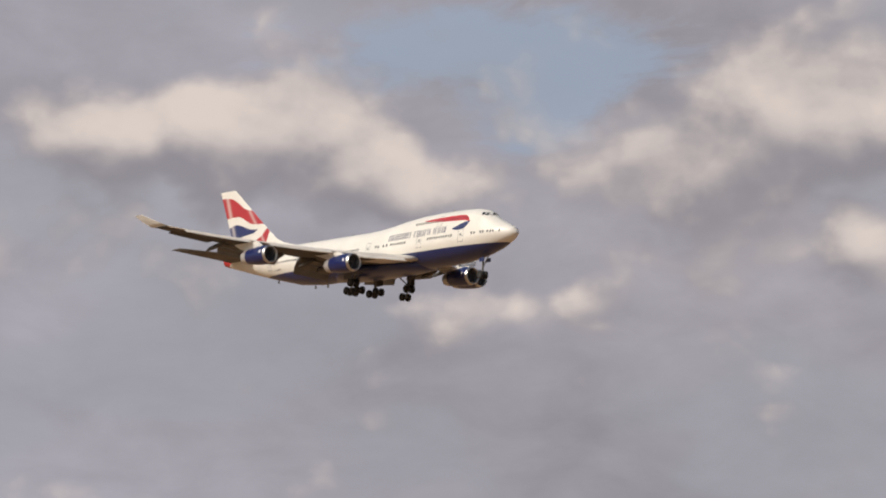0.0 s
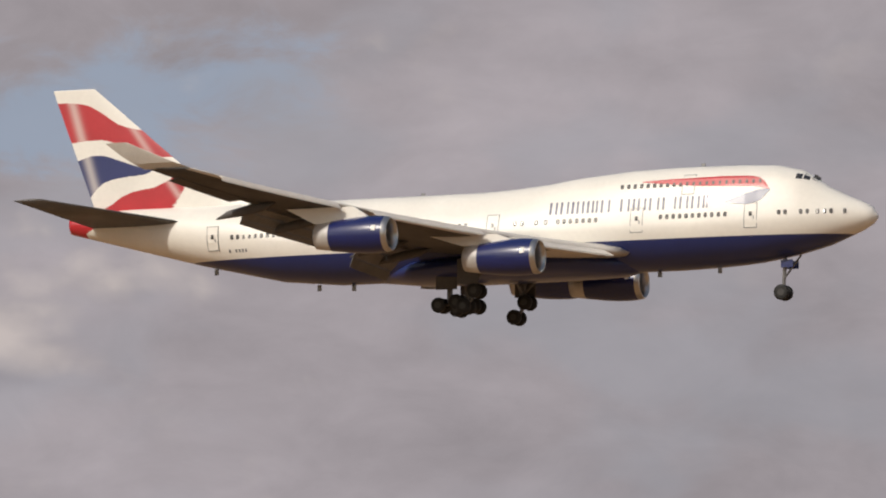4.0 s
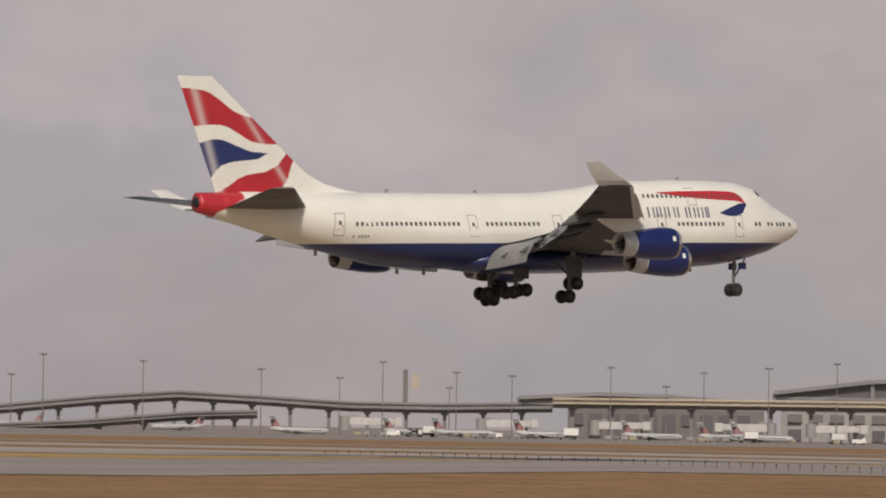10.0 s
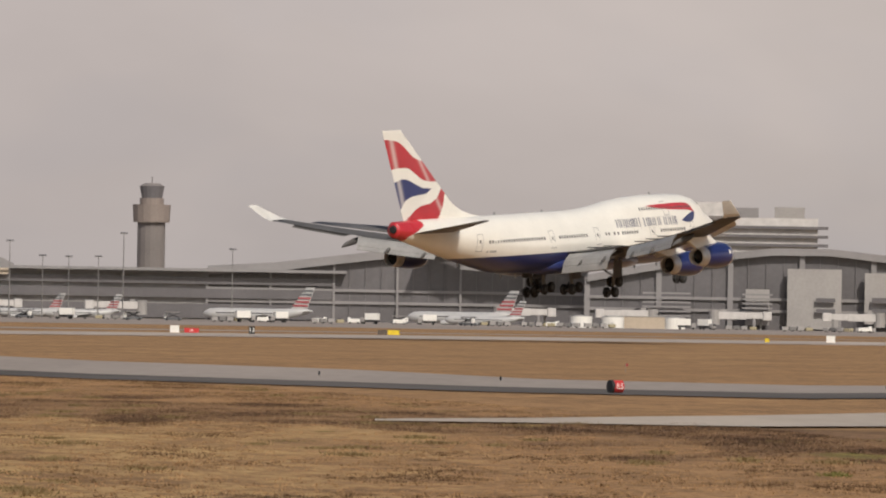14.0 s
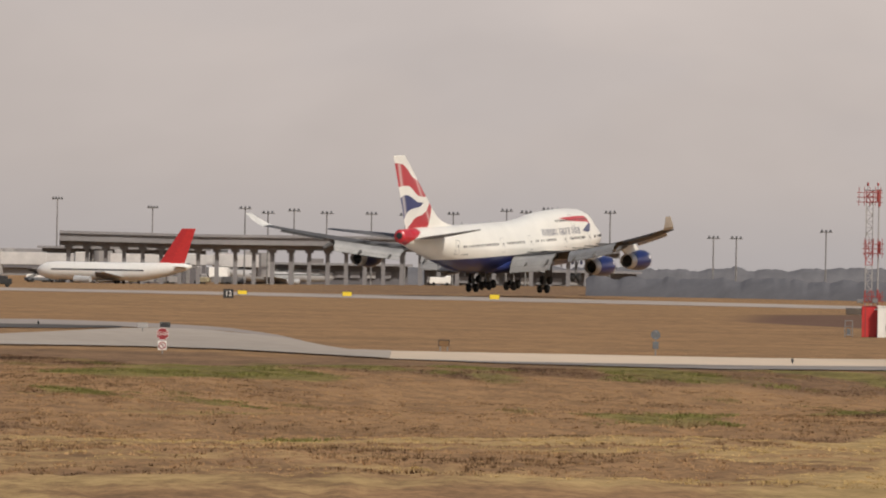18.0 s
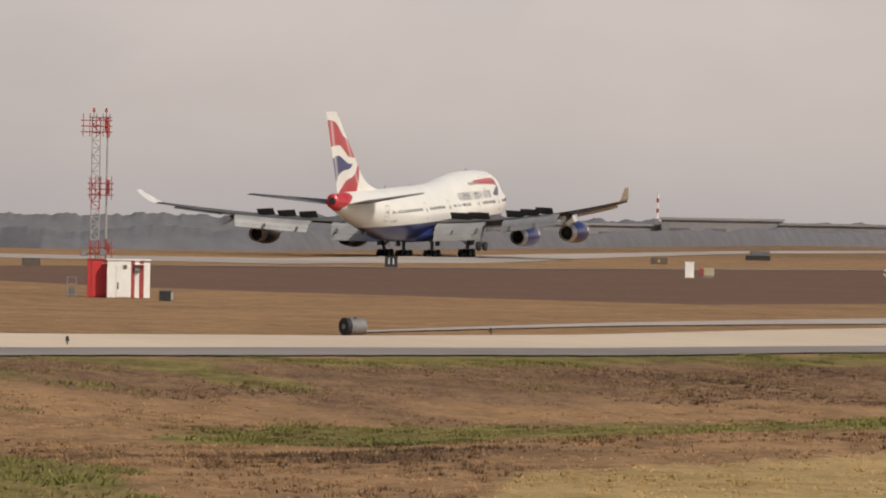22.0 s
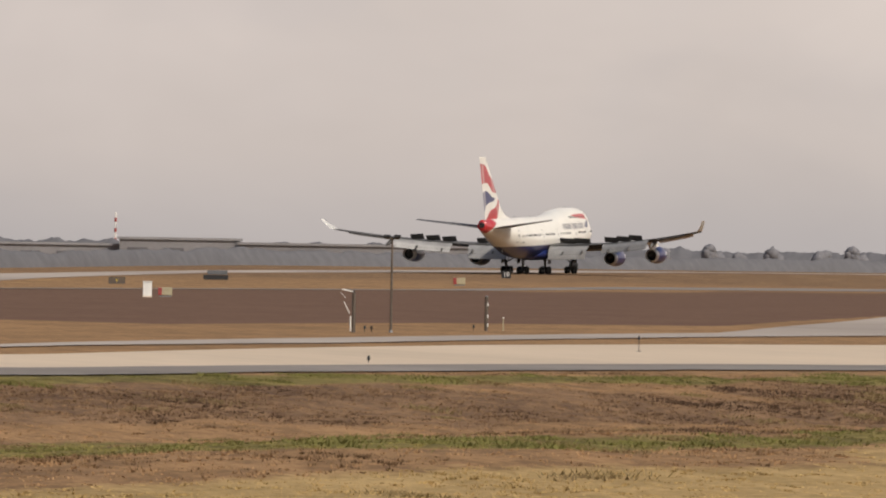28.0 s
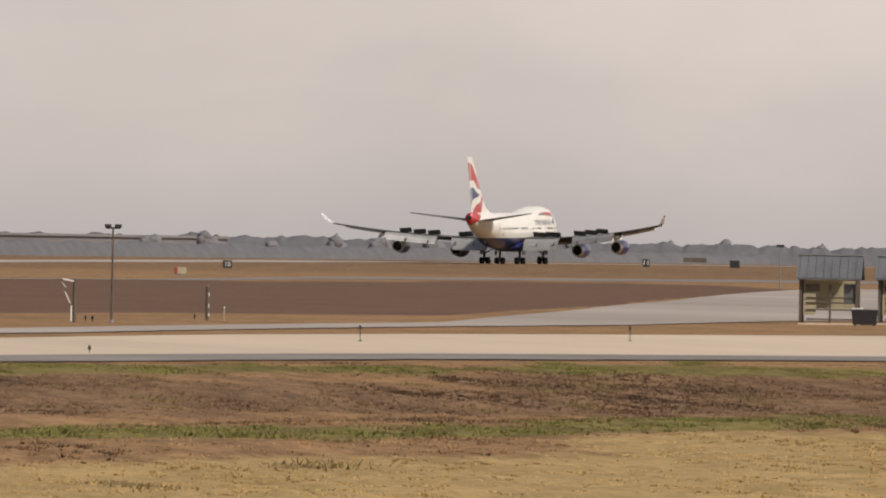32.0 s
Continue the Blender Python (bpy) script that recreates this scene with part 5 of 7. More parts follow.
for i in range(18):
    slab_at("window_bay", -11.9 + (i - 8.5) * 0.184, 1119.7, 3.6, 5.0, 2.4, 0.6, M["shade"], arched_low)
    if i % 4 != 1:
        slab_at("window_bay", -11.9 + (i - 8.5) * 0.184, 1119.7, 0.5, 2.4, 2.2, 0.6, M["dark"], arched_low)
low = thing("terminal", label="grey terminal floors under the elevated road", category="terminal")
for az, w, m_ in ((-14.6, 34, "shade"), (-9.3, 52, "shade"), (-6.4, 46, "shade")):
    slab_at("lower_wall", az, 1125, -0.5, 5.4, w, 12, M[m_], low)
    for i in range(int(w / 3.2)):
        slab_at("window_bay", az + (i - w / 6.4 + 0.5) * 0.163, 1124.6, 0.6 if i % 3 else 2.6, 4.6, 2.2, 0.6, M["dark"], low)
mod = thing("terminal", label="dark glass terminal block with pale columns", category="terminal")
slab_at("glass_wall", -8.95, 1185, 6.0, 12.1, 43, 20, M["dark"], mod)
slab_at("roof", -8.95, 1183, 11.9, 12.35, 44, 24, M["roof"], mod)
for i in range(10):
    slab_at("column", -9.95 + i * 0.222, 1184.2, 6.0, 12.0, 0.35, 0.6, M["building"], mod)
slab_at("stair_block", -9.85, 1180, 5.0, 12.8, 4.6, 8, M["tan"], mod, "tan stair tower")
slab_at("end_wing", -10.35, 1183, 6.0, 11.6, 7.5, 8, M["building"], mod)

# control towers
def ring_stack(top, az, d, levels, seg=16):
    """Rounded floors one above another: name, low, high, low radius, high radius, material."""
    k = size_there(az, d)
    for name, z0, z1, r0, r1, m_ in levels:
        p = out_there(az, d, z0)
        ob = part(name, tube((0, 0, 0), (0, 0, (z1 - z0) * k), r0 * k, r1 * k, seg), M[m_], top)
        ob.matrix_basis = pose(p.x, p.y, p.z)


ring_stack(thing("control_tower", label="rounded tan ramp control tower with stacked decks", category="tower"), -10.09, 1250, [("shaft", 8, 18.4, 2.4, 2.4, "brownwall"), ("deck", 13.2, 14.2, 3.6, 4.0, "brownwall"), ("cab", 14.2, 15.4, 3.7, 3.7, "dark"), ("deck", 15.4, 16.4, 4.1, 4.3, "brownwall"), ("cab", 16.4, 17.6, 3.6, 3.8, "dark"), ("roof", 17.6, 18.4, 3.9, 3.2, "brownwall"), ("roof_room", 18.4, 19.2, 2.0, 1.8, "brownwall")])
ring_stack(thing("control_tower", label="pale flared airport control tower with dark cab", category="tower"), -22.19, 1500, [("shaft", -2, 10.6, 1.75, 1.75, "building"), ("flare", 10.6, 12.9, 1.75, 2.45, "building"), ("cab", 12.9, 14.6, 1.45, 1.75, "dark"), ("roof", 14.6, 15.3, 1.7, 1.2, "roof")])
ring_stack(thing("control_tower", label="tall grey airport control tower with dark observation cab", category="tower"), -3.0, 1400, [("shaft", 4, 20.5, 3.0, 3.0, "shade"), ("shaft_rib", 4, 20.5, 0.7, 0.7, "brownwall"), ("gallery", 20.2, 24.0, 3.9, 4.1, "brownwall"), ("neck", 24.0, 25.4, 2.6, 2.6, "brownwall"), ("cab", 25.4, 28.0, 2.2, 2.7, "dark"), ("roof", 28.0, 28.6, 2.6, 1.6, "shade"), ("mast", 28.6, 30.0, 0.12, 0.1, "steel")])
tt = thing("service_tower", label="narrow tan and brown airport tower", category="tower")
slab_at("shaft", -16.9, 1500, 4, 14.3, 1.1, 2, M["shade"], tt)
slab_at("cab", -16.81, 1499, 9.8, 13.2, 1.6, 2, M["tan"], tt)
tb = thing("office_block", label="pale block with arched white facade", category="building")
slab_at("body", -21.98, 1480, 3, 8.6, 4.6, 6, M["building"], tb)
slab_at("window_band", -21.98, 1478, 6.6, 7.3, 4.2, 1.4, M["dark"], tb)
k_ = size_there(-21.75, 1480)
arch = bmesh.new()
for i in range(14):
    a, b = math.pi * i / 14, math.pi * (i + 1) / 14
    add_tube(arch, (5.2 * k_ * math.cos(a), 0, 4.2 * k_ * math.sin(a)), (5.2 * k_ * math.cos(b), 0, 4.2 * k_ * math.sin(b)), 0.5 * k_, None, 6)
part("arch", arch, M["signwhite"], tb, "white arch").matrix_basis = facing(-21.72, 1478, 4.0)
slab_at("arch_wall", -21.72, 1482, 3.0, 6.6, 8.5, 3, M["building"], tb)

# hotel with its grid of windows
ho = thing("hotel", label="tan multi-storey hotel block with rows of windows", category="building")
slab_at("body", -6.05, 1500, 4, 18.8, 37, 12, M["tan"], ho)
slab_at("stair_block", -6.9, 1497, 4, 19.2, 7.5, 10, M["building"], ho)
for i in range(5):
    slab_at("roof_block", -6.58 + i * 0.27, 1498, 17.8, 19.5, 4.6, 8, M["tan"], ho)
    slab_at("upper_window", -6.58 + i * 0.27, 1497.6, 16.4, 19.0, 2.6, 0.8, M["shade"], ho)
for r in range(6):
    for c in range(16):
        slab_at("window", -6.66 + c * 0.081, 1499.5, 8.6 + r * 1.32, 9.4 + r * 1.32, 1.1 if c % 3 else 0.6, 0.8, M["shade"], ho)
# arched hall and the low terminal right of it
ah = thing("arched_hall", label="grey barrel-roofed airport hall", category="building")
wall_under("wall", [(-5.52 + i * 0.11, 9.0 + 5.0 * math.sin(math.pi * (i + 0.6) / 13.2) ** 0.6) for i in range(13)], 6, 1350, 22, M["roof"], ah)
slab_at("glass", -4.85, 1348, 8.5, 11.8, 7.5, 2, M["dark"], ah)
lt = thing("terminal", label="long low grey terminal with dark window bands", category="terminal")
slab_at("body", -2.9, 1130, -0.5, 8.9, 62, 18, M["building"], lt)
for z0, z1 in ((0.5, 3.0), (4.0, 5.6), (6.4, 7.6)):
    slab_at("window_band", -2.9, 1129, z0, z1, 60, 1.2, M["dark"], lt)
slab_at("roof", -2.9, 1127, 8.6, 9.1, 64, 24, M["roof"], lt)

# the large terminal with the swept roof
bt = terminal([(-2.5, 9.6), (-1.9, 10.4), (-1.1, 12.4), (-0.2, 14.2), (0.4, 12.9), (0.85, 10.2)], 0.0, 1130, 6, "large terminal with swept roof and dark glass", pilaster=0.4, fascia=1.5)
bt2 = terminal([(0.85, 9.0), (1.3, 10.6), (1.9, 12.6), (2.5, 13.9), (3.0, 13.9), (3.5, 12.9), (4.0, 11.8)], 0.0, 1085, 5, "pale terminal end with rising curved roof", pilaster=0.9, fascia=1.2)
for az, w, z0, z1, m_ in ((2.85, 9, 0.5, 10.5, "building"), (3.45, 6, 1.5, 10.0, "building"), (2.35, 4, 1.0, 7.0, "building")):
    slab_at("panel_wall", az, 1082, z0, z1, w, 1.5, M[m_], bt2)
for i in range(6):
    slab_at("louvre", 1.55, 1081, 2.2 + i * 0.75, 2.5 + i * 0.75, 8, 0.6, M["roof"], bt2)
    slab_at("louvre", 2.35, 1080, 2.2 + i * 0.75, 2.5 + i * 0.75, 5, 0.6, M["roof"], bt2)
for z in (3.2, 5.0):
    slab_at("slot_window", 2.95, 1081, z, z + 0.7, 3.2, 0.5, M["dark"], bt2)
    slab_at("slot_window", 3.45, 1080.8, z, z + 0.9, 3.6, 0.5, M["dark"], bt2)
for i in range(5):
    beam("roof_wave", [(-0.6 + i * 0.33, 13.9 - i * 0.5), (-0.45 + i * 0.33, 14.8 - i * 0.5), (-0.25 + i * 0.33, 13.8 - i * 0.7)], 1120, 0.4, 6, M["deck"], bt)
of = thing("office_block", label="pale office tower with dark window bands and flat roof boxes", category="building")
slab_at("body", 2.42, 1300, 6, 22.0, 20.5, 16, M["bridgewhite"], of)
slab_at("corner_wing", 1.9, 1299.4, 6, 25.0, 6.6, 15, M["bridgewhite"], of)
for i in range(8):
    slab_at("wing_window", 1.97, 1298.6, 9.3 + i * 1.75, 10.0 + i * 1.75, 4.4, 1.0, M["shade"], of)
slab_at("stair_block", 1.63, 1297, 6, 25.3, 6.6, 14, M["building"], of)
slab_at("stair_edge", 1.53, 1296, 6, 25.2, 2.2, 1, M["shade"], of)
for i in range(7):
    slab_at("window_band", 2.5, 1299, 9.3 + i * 1.75, 9.9 + i * 1.75, 21, 1.2, M["dark"], of)
slab_at("roof_box", 2.15, 1300, 22.0, 24.0, 9, 8, M["roof"], of)
slab_at("roof_box", 2.62, 1300, 22.0, 24.2, 6, 8, M["building"], of)
pier_b = thing("terminal", label="grey concourse with a round-cornered tower", category="terminal")
slab_at("body", 5.0, 985, 1.0, 5.2, 42, 10, M["roof"], pier_b)
slab_at("window_band", 5.0, 984, 2.2, 3.8, 40, 1.5, M["dark"], pier_b)
slab_at("corner_tower", 4.25, 980, 1.0, 11.0, 5.2, 8, M["building"], pier_b)
for i in range(5):
    slab_at("tower_band", 4.25, 979, 5.0 + i * 1.1, 5.5 + i * 1.1, 5.3, 1.5, M["shade"], pier_b)

# hazy concourse buildings beyond the viaduct
for a0, a1, z1, label in ((5.25, 6.75, 5.3, "low grey concourse beyond the viaduct"), (6.9, 8.6, 3.4, "long dark shed seen under the viaduct"), (8.75, 10.7, 2.9, "low grey depot under the far end of the viaduct")):
    cc = thing("concourse", label=label, category="building")
    mid, wide = (a0 + a1) / 2, math.radians(a1 - a0) * 960
    slab_at("body", mid, 960, -1.4, z1, wide, 12, M["dark"], cc)
    slab_at("roof", mid, 958, z1, z1 + 0.35, wide + 1.5, 15, M["roof"], cc)
    for i in range(int(wide / 2.4)):
        slab_at("window", a0 + math.degrees((i + 0.5) * 2.4 / 960), 959.6, z1 - 1.9, z1 - 0.9, 1.5, 0.5, M["pier" if i % 3 else "building"], cc)
    for i in range(3):
        slab_at("roof_unit", a0 + (a1 - a0) * (0.2 + 0.3 * i), 962, z1 + 0.3, z1 + 1.0, 2.6, 3, M["shade"], cc)

# light masts over the aprons
def light_mast(heads):
    top = thing("light_mast", label="tall slim apron light mast", category="light mast", group="apron light masts")
    part("pole", tube((0, 0, -40), (0, 0, 0), 0.34, 0.16, 8), M["steel"], top)
    part("head_frame", box((0, 0, 0), (3.3, 0.9, 0.25), 0, 0.05), M["steel"], top)
    for i in range(heads):
        x = (i - (heads - 1) / 2) * 3.2 / heads
        part("lamp_head", box((x, -0.4, 0.38), (0.55, 0.5, 0.5), 0, 0.05), M["shingle"], top)
    return top


MASTS = [(-27.94, 9.3), (-27.42, 10.6), (-26.48, 8.5), (-24.88, 9.9), (-24.8, 8.7), (-24.08, 9.3), (-23.6, 8.9), (-22.0, 9.8), (-21.82, 12.3), (-21.77, 9.3), (-21.12, 11.5), (-20.94, 11.1), (-20.37, 9.1),
         (-20.09, 12.4), (-19.21, 11.6), (-18.17, 10.6), (-17.48, 9.4), (-17.1, 12.1), (-16.45, 10.6), (-16.51, 8.1), (-15.96, 10.2), (-15.09, 11.8), (-14.6, 8.9), (-14.27, 11.2), (-13.7, 12.1), (-13.1, 13.0)]
MASTS += [(-12.6, 13.7), (-12.24, 13.0), (-11.63, 14.0), (-11.3, 13.9), (-10.98, 13.9), (-10.55, 13.7), (-9.61, 13.9), (-8.91, 13.8), (-8.34, 13.6), (-8.25, 14.5), (-7.93, 13.6), (-7.82, 14.3), (-7.56, 14.6), (-7.48, 14.2), (-4.75, 12.7), (-4.24, 12.6),
          (-3.95, 10.3), (-3.72, 10.2), (-3.46, 10.3), (-3.24, 14.1), (-2.28, 11.8), (4.4, 13.4), (4.5, 13.4), (5.39, 13.7), (6.26, 12.5)]
mast = light_mast(4)
mast.matrix_basis = facing(-30, 1050, 9)
for az, z in MASTS:
    copy_thing(mast, facing(az, 1050, z))
small = light_mast(3)
small["label"] = "slim light mast above the viaduct"
small.matrix_basis = facing(7.1, 930, 11.6)
for az, z in ((7.31, 11.0), (7.55, 11.4), (7.85, 11.1), (8.26, 11.1), (8.57, 11.0), (9.01, 11.3), (9.5, 11.9), (9.68, 11.7), (9.88, 12.2), (10.45, 11.9), (11.4, 8.4), (11.61, 8.4), (12.43, 9.6)):
    copy_thing(small, facing(az, 930, z))
ant = thing("radio_mast", label="very tall thin lattice radio mast", category="mast")
part("pole", tube((0, 0, -75), (0, 0, 0), 1.0, 0.5, 6), M["deck"], ant)
ant.matrix_basis = facing(-6.36, 1500, 39)

red_mast = thing("radio_mast", label="thin red and white mast beyond the trees", category="mast")
part("pole", tube((0, 0, -22), (0, 0, 0), 0.5, 0.35, 6), M["signwhite"], red_mast)
for z in (-2, -6, -10):
    part("red_band", tube((0, 0, z - 1.6), (0, 0, z), 0.6, 0.55, 6), M["orange"], red_mast, "red band")
red_mast.matrix_basis = facing(18.63, 1500, 12.0)


# parked jets
def parked_jet(name, length, paint, striped, label, tail_engine=True):
    top = thing(name, label=label, category="airliner", group="parked jets")
    r = length * 0.052
    n = [(0, 0.05), (0.02, 0.5), (0.06, 0.85), (0.12, 1.0), (0.7, 1.0), (0.85, 0.75), (0.96, 0.4), (1.0, 0.15)]
    rise = lambda f: 0 if f < 0.7 else (f - 0.7) * r * 2.2
    part("fuselage", loft([[(length * (0.5 - f), r * k * math.cos(t), r * 1.35 + rise(f) + r * k * math.sin(t)) for t in [math.pi * i / 8 for i in range(16)]] for f, k in n]), M[paint], top, smooth=True)
    fin = [[(length * (0.5 - a), y, z) for a, y in ((le, 0), ((le + te) / 2, 0.25), (te, 0), ((le + te) / 2, -0.25))] for z, le, te in ((r * 2.3, 0.80, 0.95), (r * 2.3 + length * 0.2, 0.94, 1.02))]
    part("tail_fin", loft(fin), M[paint], top)
    if striped:
        for i in range(5):
            f = 0.12 + i * 0.17
            z0, z1 = r * 2.3 + length * 0.2 * f, r * 2.3 + length * 0.2 * (f + 0.09)
            c = 0.80 + 0.14 * f, 0.95 + 0.07 * f
            part("tail_stripe", box((length * (0.5 - (c[0] + c[1]) / 2), 0, (z0 + z1) / 2), (length * (c[1] - c[0]) * 0.95, 0.62, z1 - z0)), M["tailred" if i < 3 else "shingle"], top)
    else:
        part("tail_stripe", loft([[(length * (0.5 - a), y * 1.5, z) for a, y in ((le, 0), ((le + te) / 2, 0.25), (te, 0), ((le + te) / 2, -0.25))] for z, le, te in ((r * 2.35, 0.795, 0.955), (r * 2.3 + length * 0.202, 0.935, 1.024))]), M["signred"], top, "red painted fin")
    for side in (-1, 1):
        part("wing", loft([[(length * (0.5 - a), side * y, z + h) for a, h in ((le, 0), ((le + te) / 2, 0.25), (te, 0), ((le + te) / 2, -0.2))] for y, z, le, te in ((r * 0.5, r * 0.7, 0.40, 0.58), (length * 0.42, r * 1.3, 0.60, 0.66))]), M["greyjet"], top)
        part("stabiliser", loft([[(length * (0.5 - a), side * y, z + h) for a, h in ((le, 0), ((le + te) / 2, 0.12), (te, 0), ((le + te) / 2, -0.12))] for y, z, le, te in ((0.2, r * 1.9 + (length * 0.14 if tail_engine else 0), 0.90, 0.98), (length * 0.14, r * 2.0 + (length * 0.14 if tail_engine else 0), 0.95, 1.0))]), M["greyjet"], top)
        ex, ey, ez = (0.5 - 0.72, r * 1.5, r * 1.7) if tail_engine else (0.5 - 0.38, length * 0.15, r * 0.45)
        part("engine", tube((length * ex + length * 0.05, side * ey, ez), (length * ex - length * 0.05, side * ey, ez), r * 0.42, r * 0.34, 12), M["greyjet"], top)
        part("wheel", tube((-length * 0.04, side * r * 0.9 - 0.2, r * 0.14), (-length * 0.04, side * r * 0.9 + 0.2, r * 0.14), r * 0.2, None, 10), M["tyre"], top)
        part("window_band", box((length * 0.08, side * r * 0.985, r * 1.5), (length * 0.6, 0.08, r * 0.16)), M["pane"], top)
    part("wheel", tube((length * 0.40, -0.2, r * 0.12), (length * 0.40, 0.2, r * 0.12), r * 0.18, None, 10), M["tyre"], top)
    part("gear_leg", tube((length * 0.40, 0, r * 0.12), (length * 0.40, 0, r * 0.6), 0.12), M["metal"], top)
    return top


def on_apron(az, d, turn):
    x, y = polar(az, d * stretch(az))
    return pose(x, y, ground_z(x, y), 0, 0, -az + turn)


rj = parked_jet("regional_jet", 25.0, "greyjet", True, "parked white regional jet with striped tail")
rj.matrix_basis = on_apron(-15.66, 960, 4)
for az, d, turn in ((-16.38, 985, 3), (-14.72, 1010, 8), (-13.75, 985, -6), (-16.83, 1040, 10), (-17.83, 1040, 4), (-14.05, 1020, 14), (-11.12, 985, 3), (-12.0, 1000, 12), (-12.35, 1005, -8), (-10.2, 1000, 170), (-22.62, 1260, 5), (-22.38, 1260, -4), (-21.88, 1270, 6), (-21.74, 1280, 6), (-20.3, 1190, 190), (-18.9, 1150, 185), (-9.0, 1030, 174)):
    copy_thing(rj, on_apron(az, d, turn))
mj = parked_jet("narrow_body_jet", 33.0, "greyjet", True, "parked silver airliner with striped red and blue tail", False)
mj.matrix_basis = on_apron(-7.9, 1040, 184)
for az, d, turn in ((-2.05, 1050, 174), (-0.25, 1045, 172)):
    copy_thing(mj, on_apron(az, d, turn) @ Matrix.Scale(1.4, 4))
for az, d, turn in ((-8.7, 1045, 178), (-6.9, 1045, 172), (-6.1, 1045, 186), (-5.3, 1048, 178), (-4.75, 1050, 182), (-4.1, 1055, 176), (-3.6, 1055, 184), (-0.05, 1030, 176), (7.4, 960, 4)):
    copy_thing(mj, on_apron(az, d, turn))
wj = parked_jet("wide_body_jet", 46.0, "signwhite", False, "parked white airliner with red fin", False)
wj.matrix_basis = on_apron(5.9, 890, 152) @ Matrix.Scale(0.92, 4)


# passenger bridges, vans and apron boxes
def jet_bridge():
    top = thing("jet_bridge", label="pale covered passenger boarding bridge", category="jet bridge", group="boarding bridges")
    part("tunnel", box((-4, 0, 6.0), (13, 3.0, 3.2), 0, 0.1), M["bridgewhite"], top)
    part("inner_tunnel", box((6, 0, 6.1), (10, 2.6, 2.7), 0, 0.1), M["bridgewhite"], top)
    part("roof_unit", box((-7, 0, 8.1), (2.4, 1.6, 1.0), 0, 0.1), M["building"], top)
    part("stair", box((9.0, 2.6, 2.6), (1.0, 1.0, 5.2), 0, 0.05), M["steel"], top)
    part("cab", box((11.6, 0, 6.0), (3.6, 4.0, 3.8), 0, 0.2), M["bridgewhite"], top)
    part("rotunda", tube((-11, 0, 2.0), (-11, 0, 8.2), 2.4, None, 12), M["building"], top)
    part("leg", box((6, 0, 2.3), (1.2, 2.6, 4.8), 0, 0.05), M["roof"], top)
    part("wheel_bogie", box((6, 0, 0.4), (2.2, 3.2, 0.8), 0, 0.1), M["black"], top)
    return top


jb = jet_bridge()
jb.matrix_basis = on_apron(-16.0, 1075, 10)
for i, (az, turn) in enumerate(((-17.2, 6), (-15.0, -8), (-13.9, 186), (-13.1, 12), (-11.6, 180), (-10.8, -6), (-9.7, 8), (-9.35, 190), (-8.3, 4), (-7.5, -9), (-6.5, 184), (-5.7, 3), (-5.0, 178), (-4.4, 8), (-3.3, 186), (0.3, 6), (1.2, 184), (2.2, 3), (3.2, 182), (4.4, 5), (5.2, -4), (6.2, 4), (6.9, 184))):
    copy_thing(jb, on_apron(az, 1072 if az < 3.5 else 940, turn))


def service_van():
    top = thing("service_van", label="small white airport service van", category="van", group="apron vehicles")
    part("body", box((0, 0, 1.25), (5.2, 2.0, 1.6), 0, 0.15), M["signwhite"], top)
    part("cab", box((2.0, 0, 2.0), (1.5, 1.9, 1.0), 0, 0.25), M["signwhite"], top)
    part("windscreen", box((2.6, 0, 2.05), (0.5, 1.7, 0.6), 0, 0.1), M["pane"], top)
    for x in (-1.6, 1.7):
        for y in (-0.9, 0.9):
            part("wheel", tube((x, y - 0.12, 0.4), (x, y + 0.12, 0.4), 0.42, None, 12), M["tyre"], top)
    return top


van = service_van()
van.matrix_basis = on_apron(-12.9, 960, 4)
for az, d, turn in ((-17.0, 965, 0), (-16.1, 955, 180), (-12.6, 962, 8), (-11.3, 958, 0), (-10.5, 950, 180), (-9.4, 960, 4), (-8.1, 962, 180), (-7.2, 965, 0), (-5.4, 962, 6), (-5.0, 960, 180), (-2.0, 1010, 0), (-1.5, 1012, 0), (-1.2, 1008, 180), (-0.8, 1010, 0), (0.55, 985, 0), (3.3, 975, 4), (4.8, 925, 180), (5.2, 930, 0), (6.0, 925, 4), (8.9, 900, 0)):
    copy_thing(van, on_apron(az, d, turn))
def baggage_train():
    top = thing("baggage_train", label="baggage tug pulling low grey carts", category="baggage cart", group="apron vehicles")
    part("tug", box((6.2, 0, 1.0), (2.8, 1.6, 1.3), 0, 0.15), M["cream"], top)
    part("tug_canopy", box((5.8, 0, 2.0), (1.6, 1.5, 0.12), 0, 0.03), M["black"], top)
    for i in range(3):
        part("cart", box((2.6 - i * 3.2, 0, 1.15), (2.6, 1.6, 1.5), 0, 0.1), M["steel" if i % 2 else "building"], top)
        for y in (-0.7, 0.7):
            part("wheel", tube((2.6 - i * 3.2, y - 0.1, 0.3), (2.6 - i * 3.2, y + 0.1, 0.3), 0.3, None, 10), M["tyre"], top)
    return top


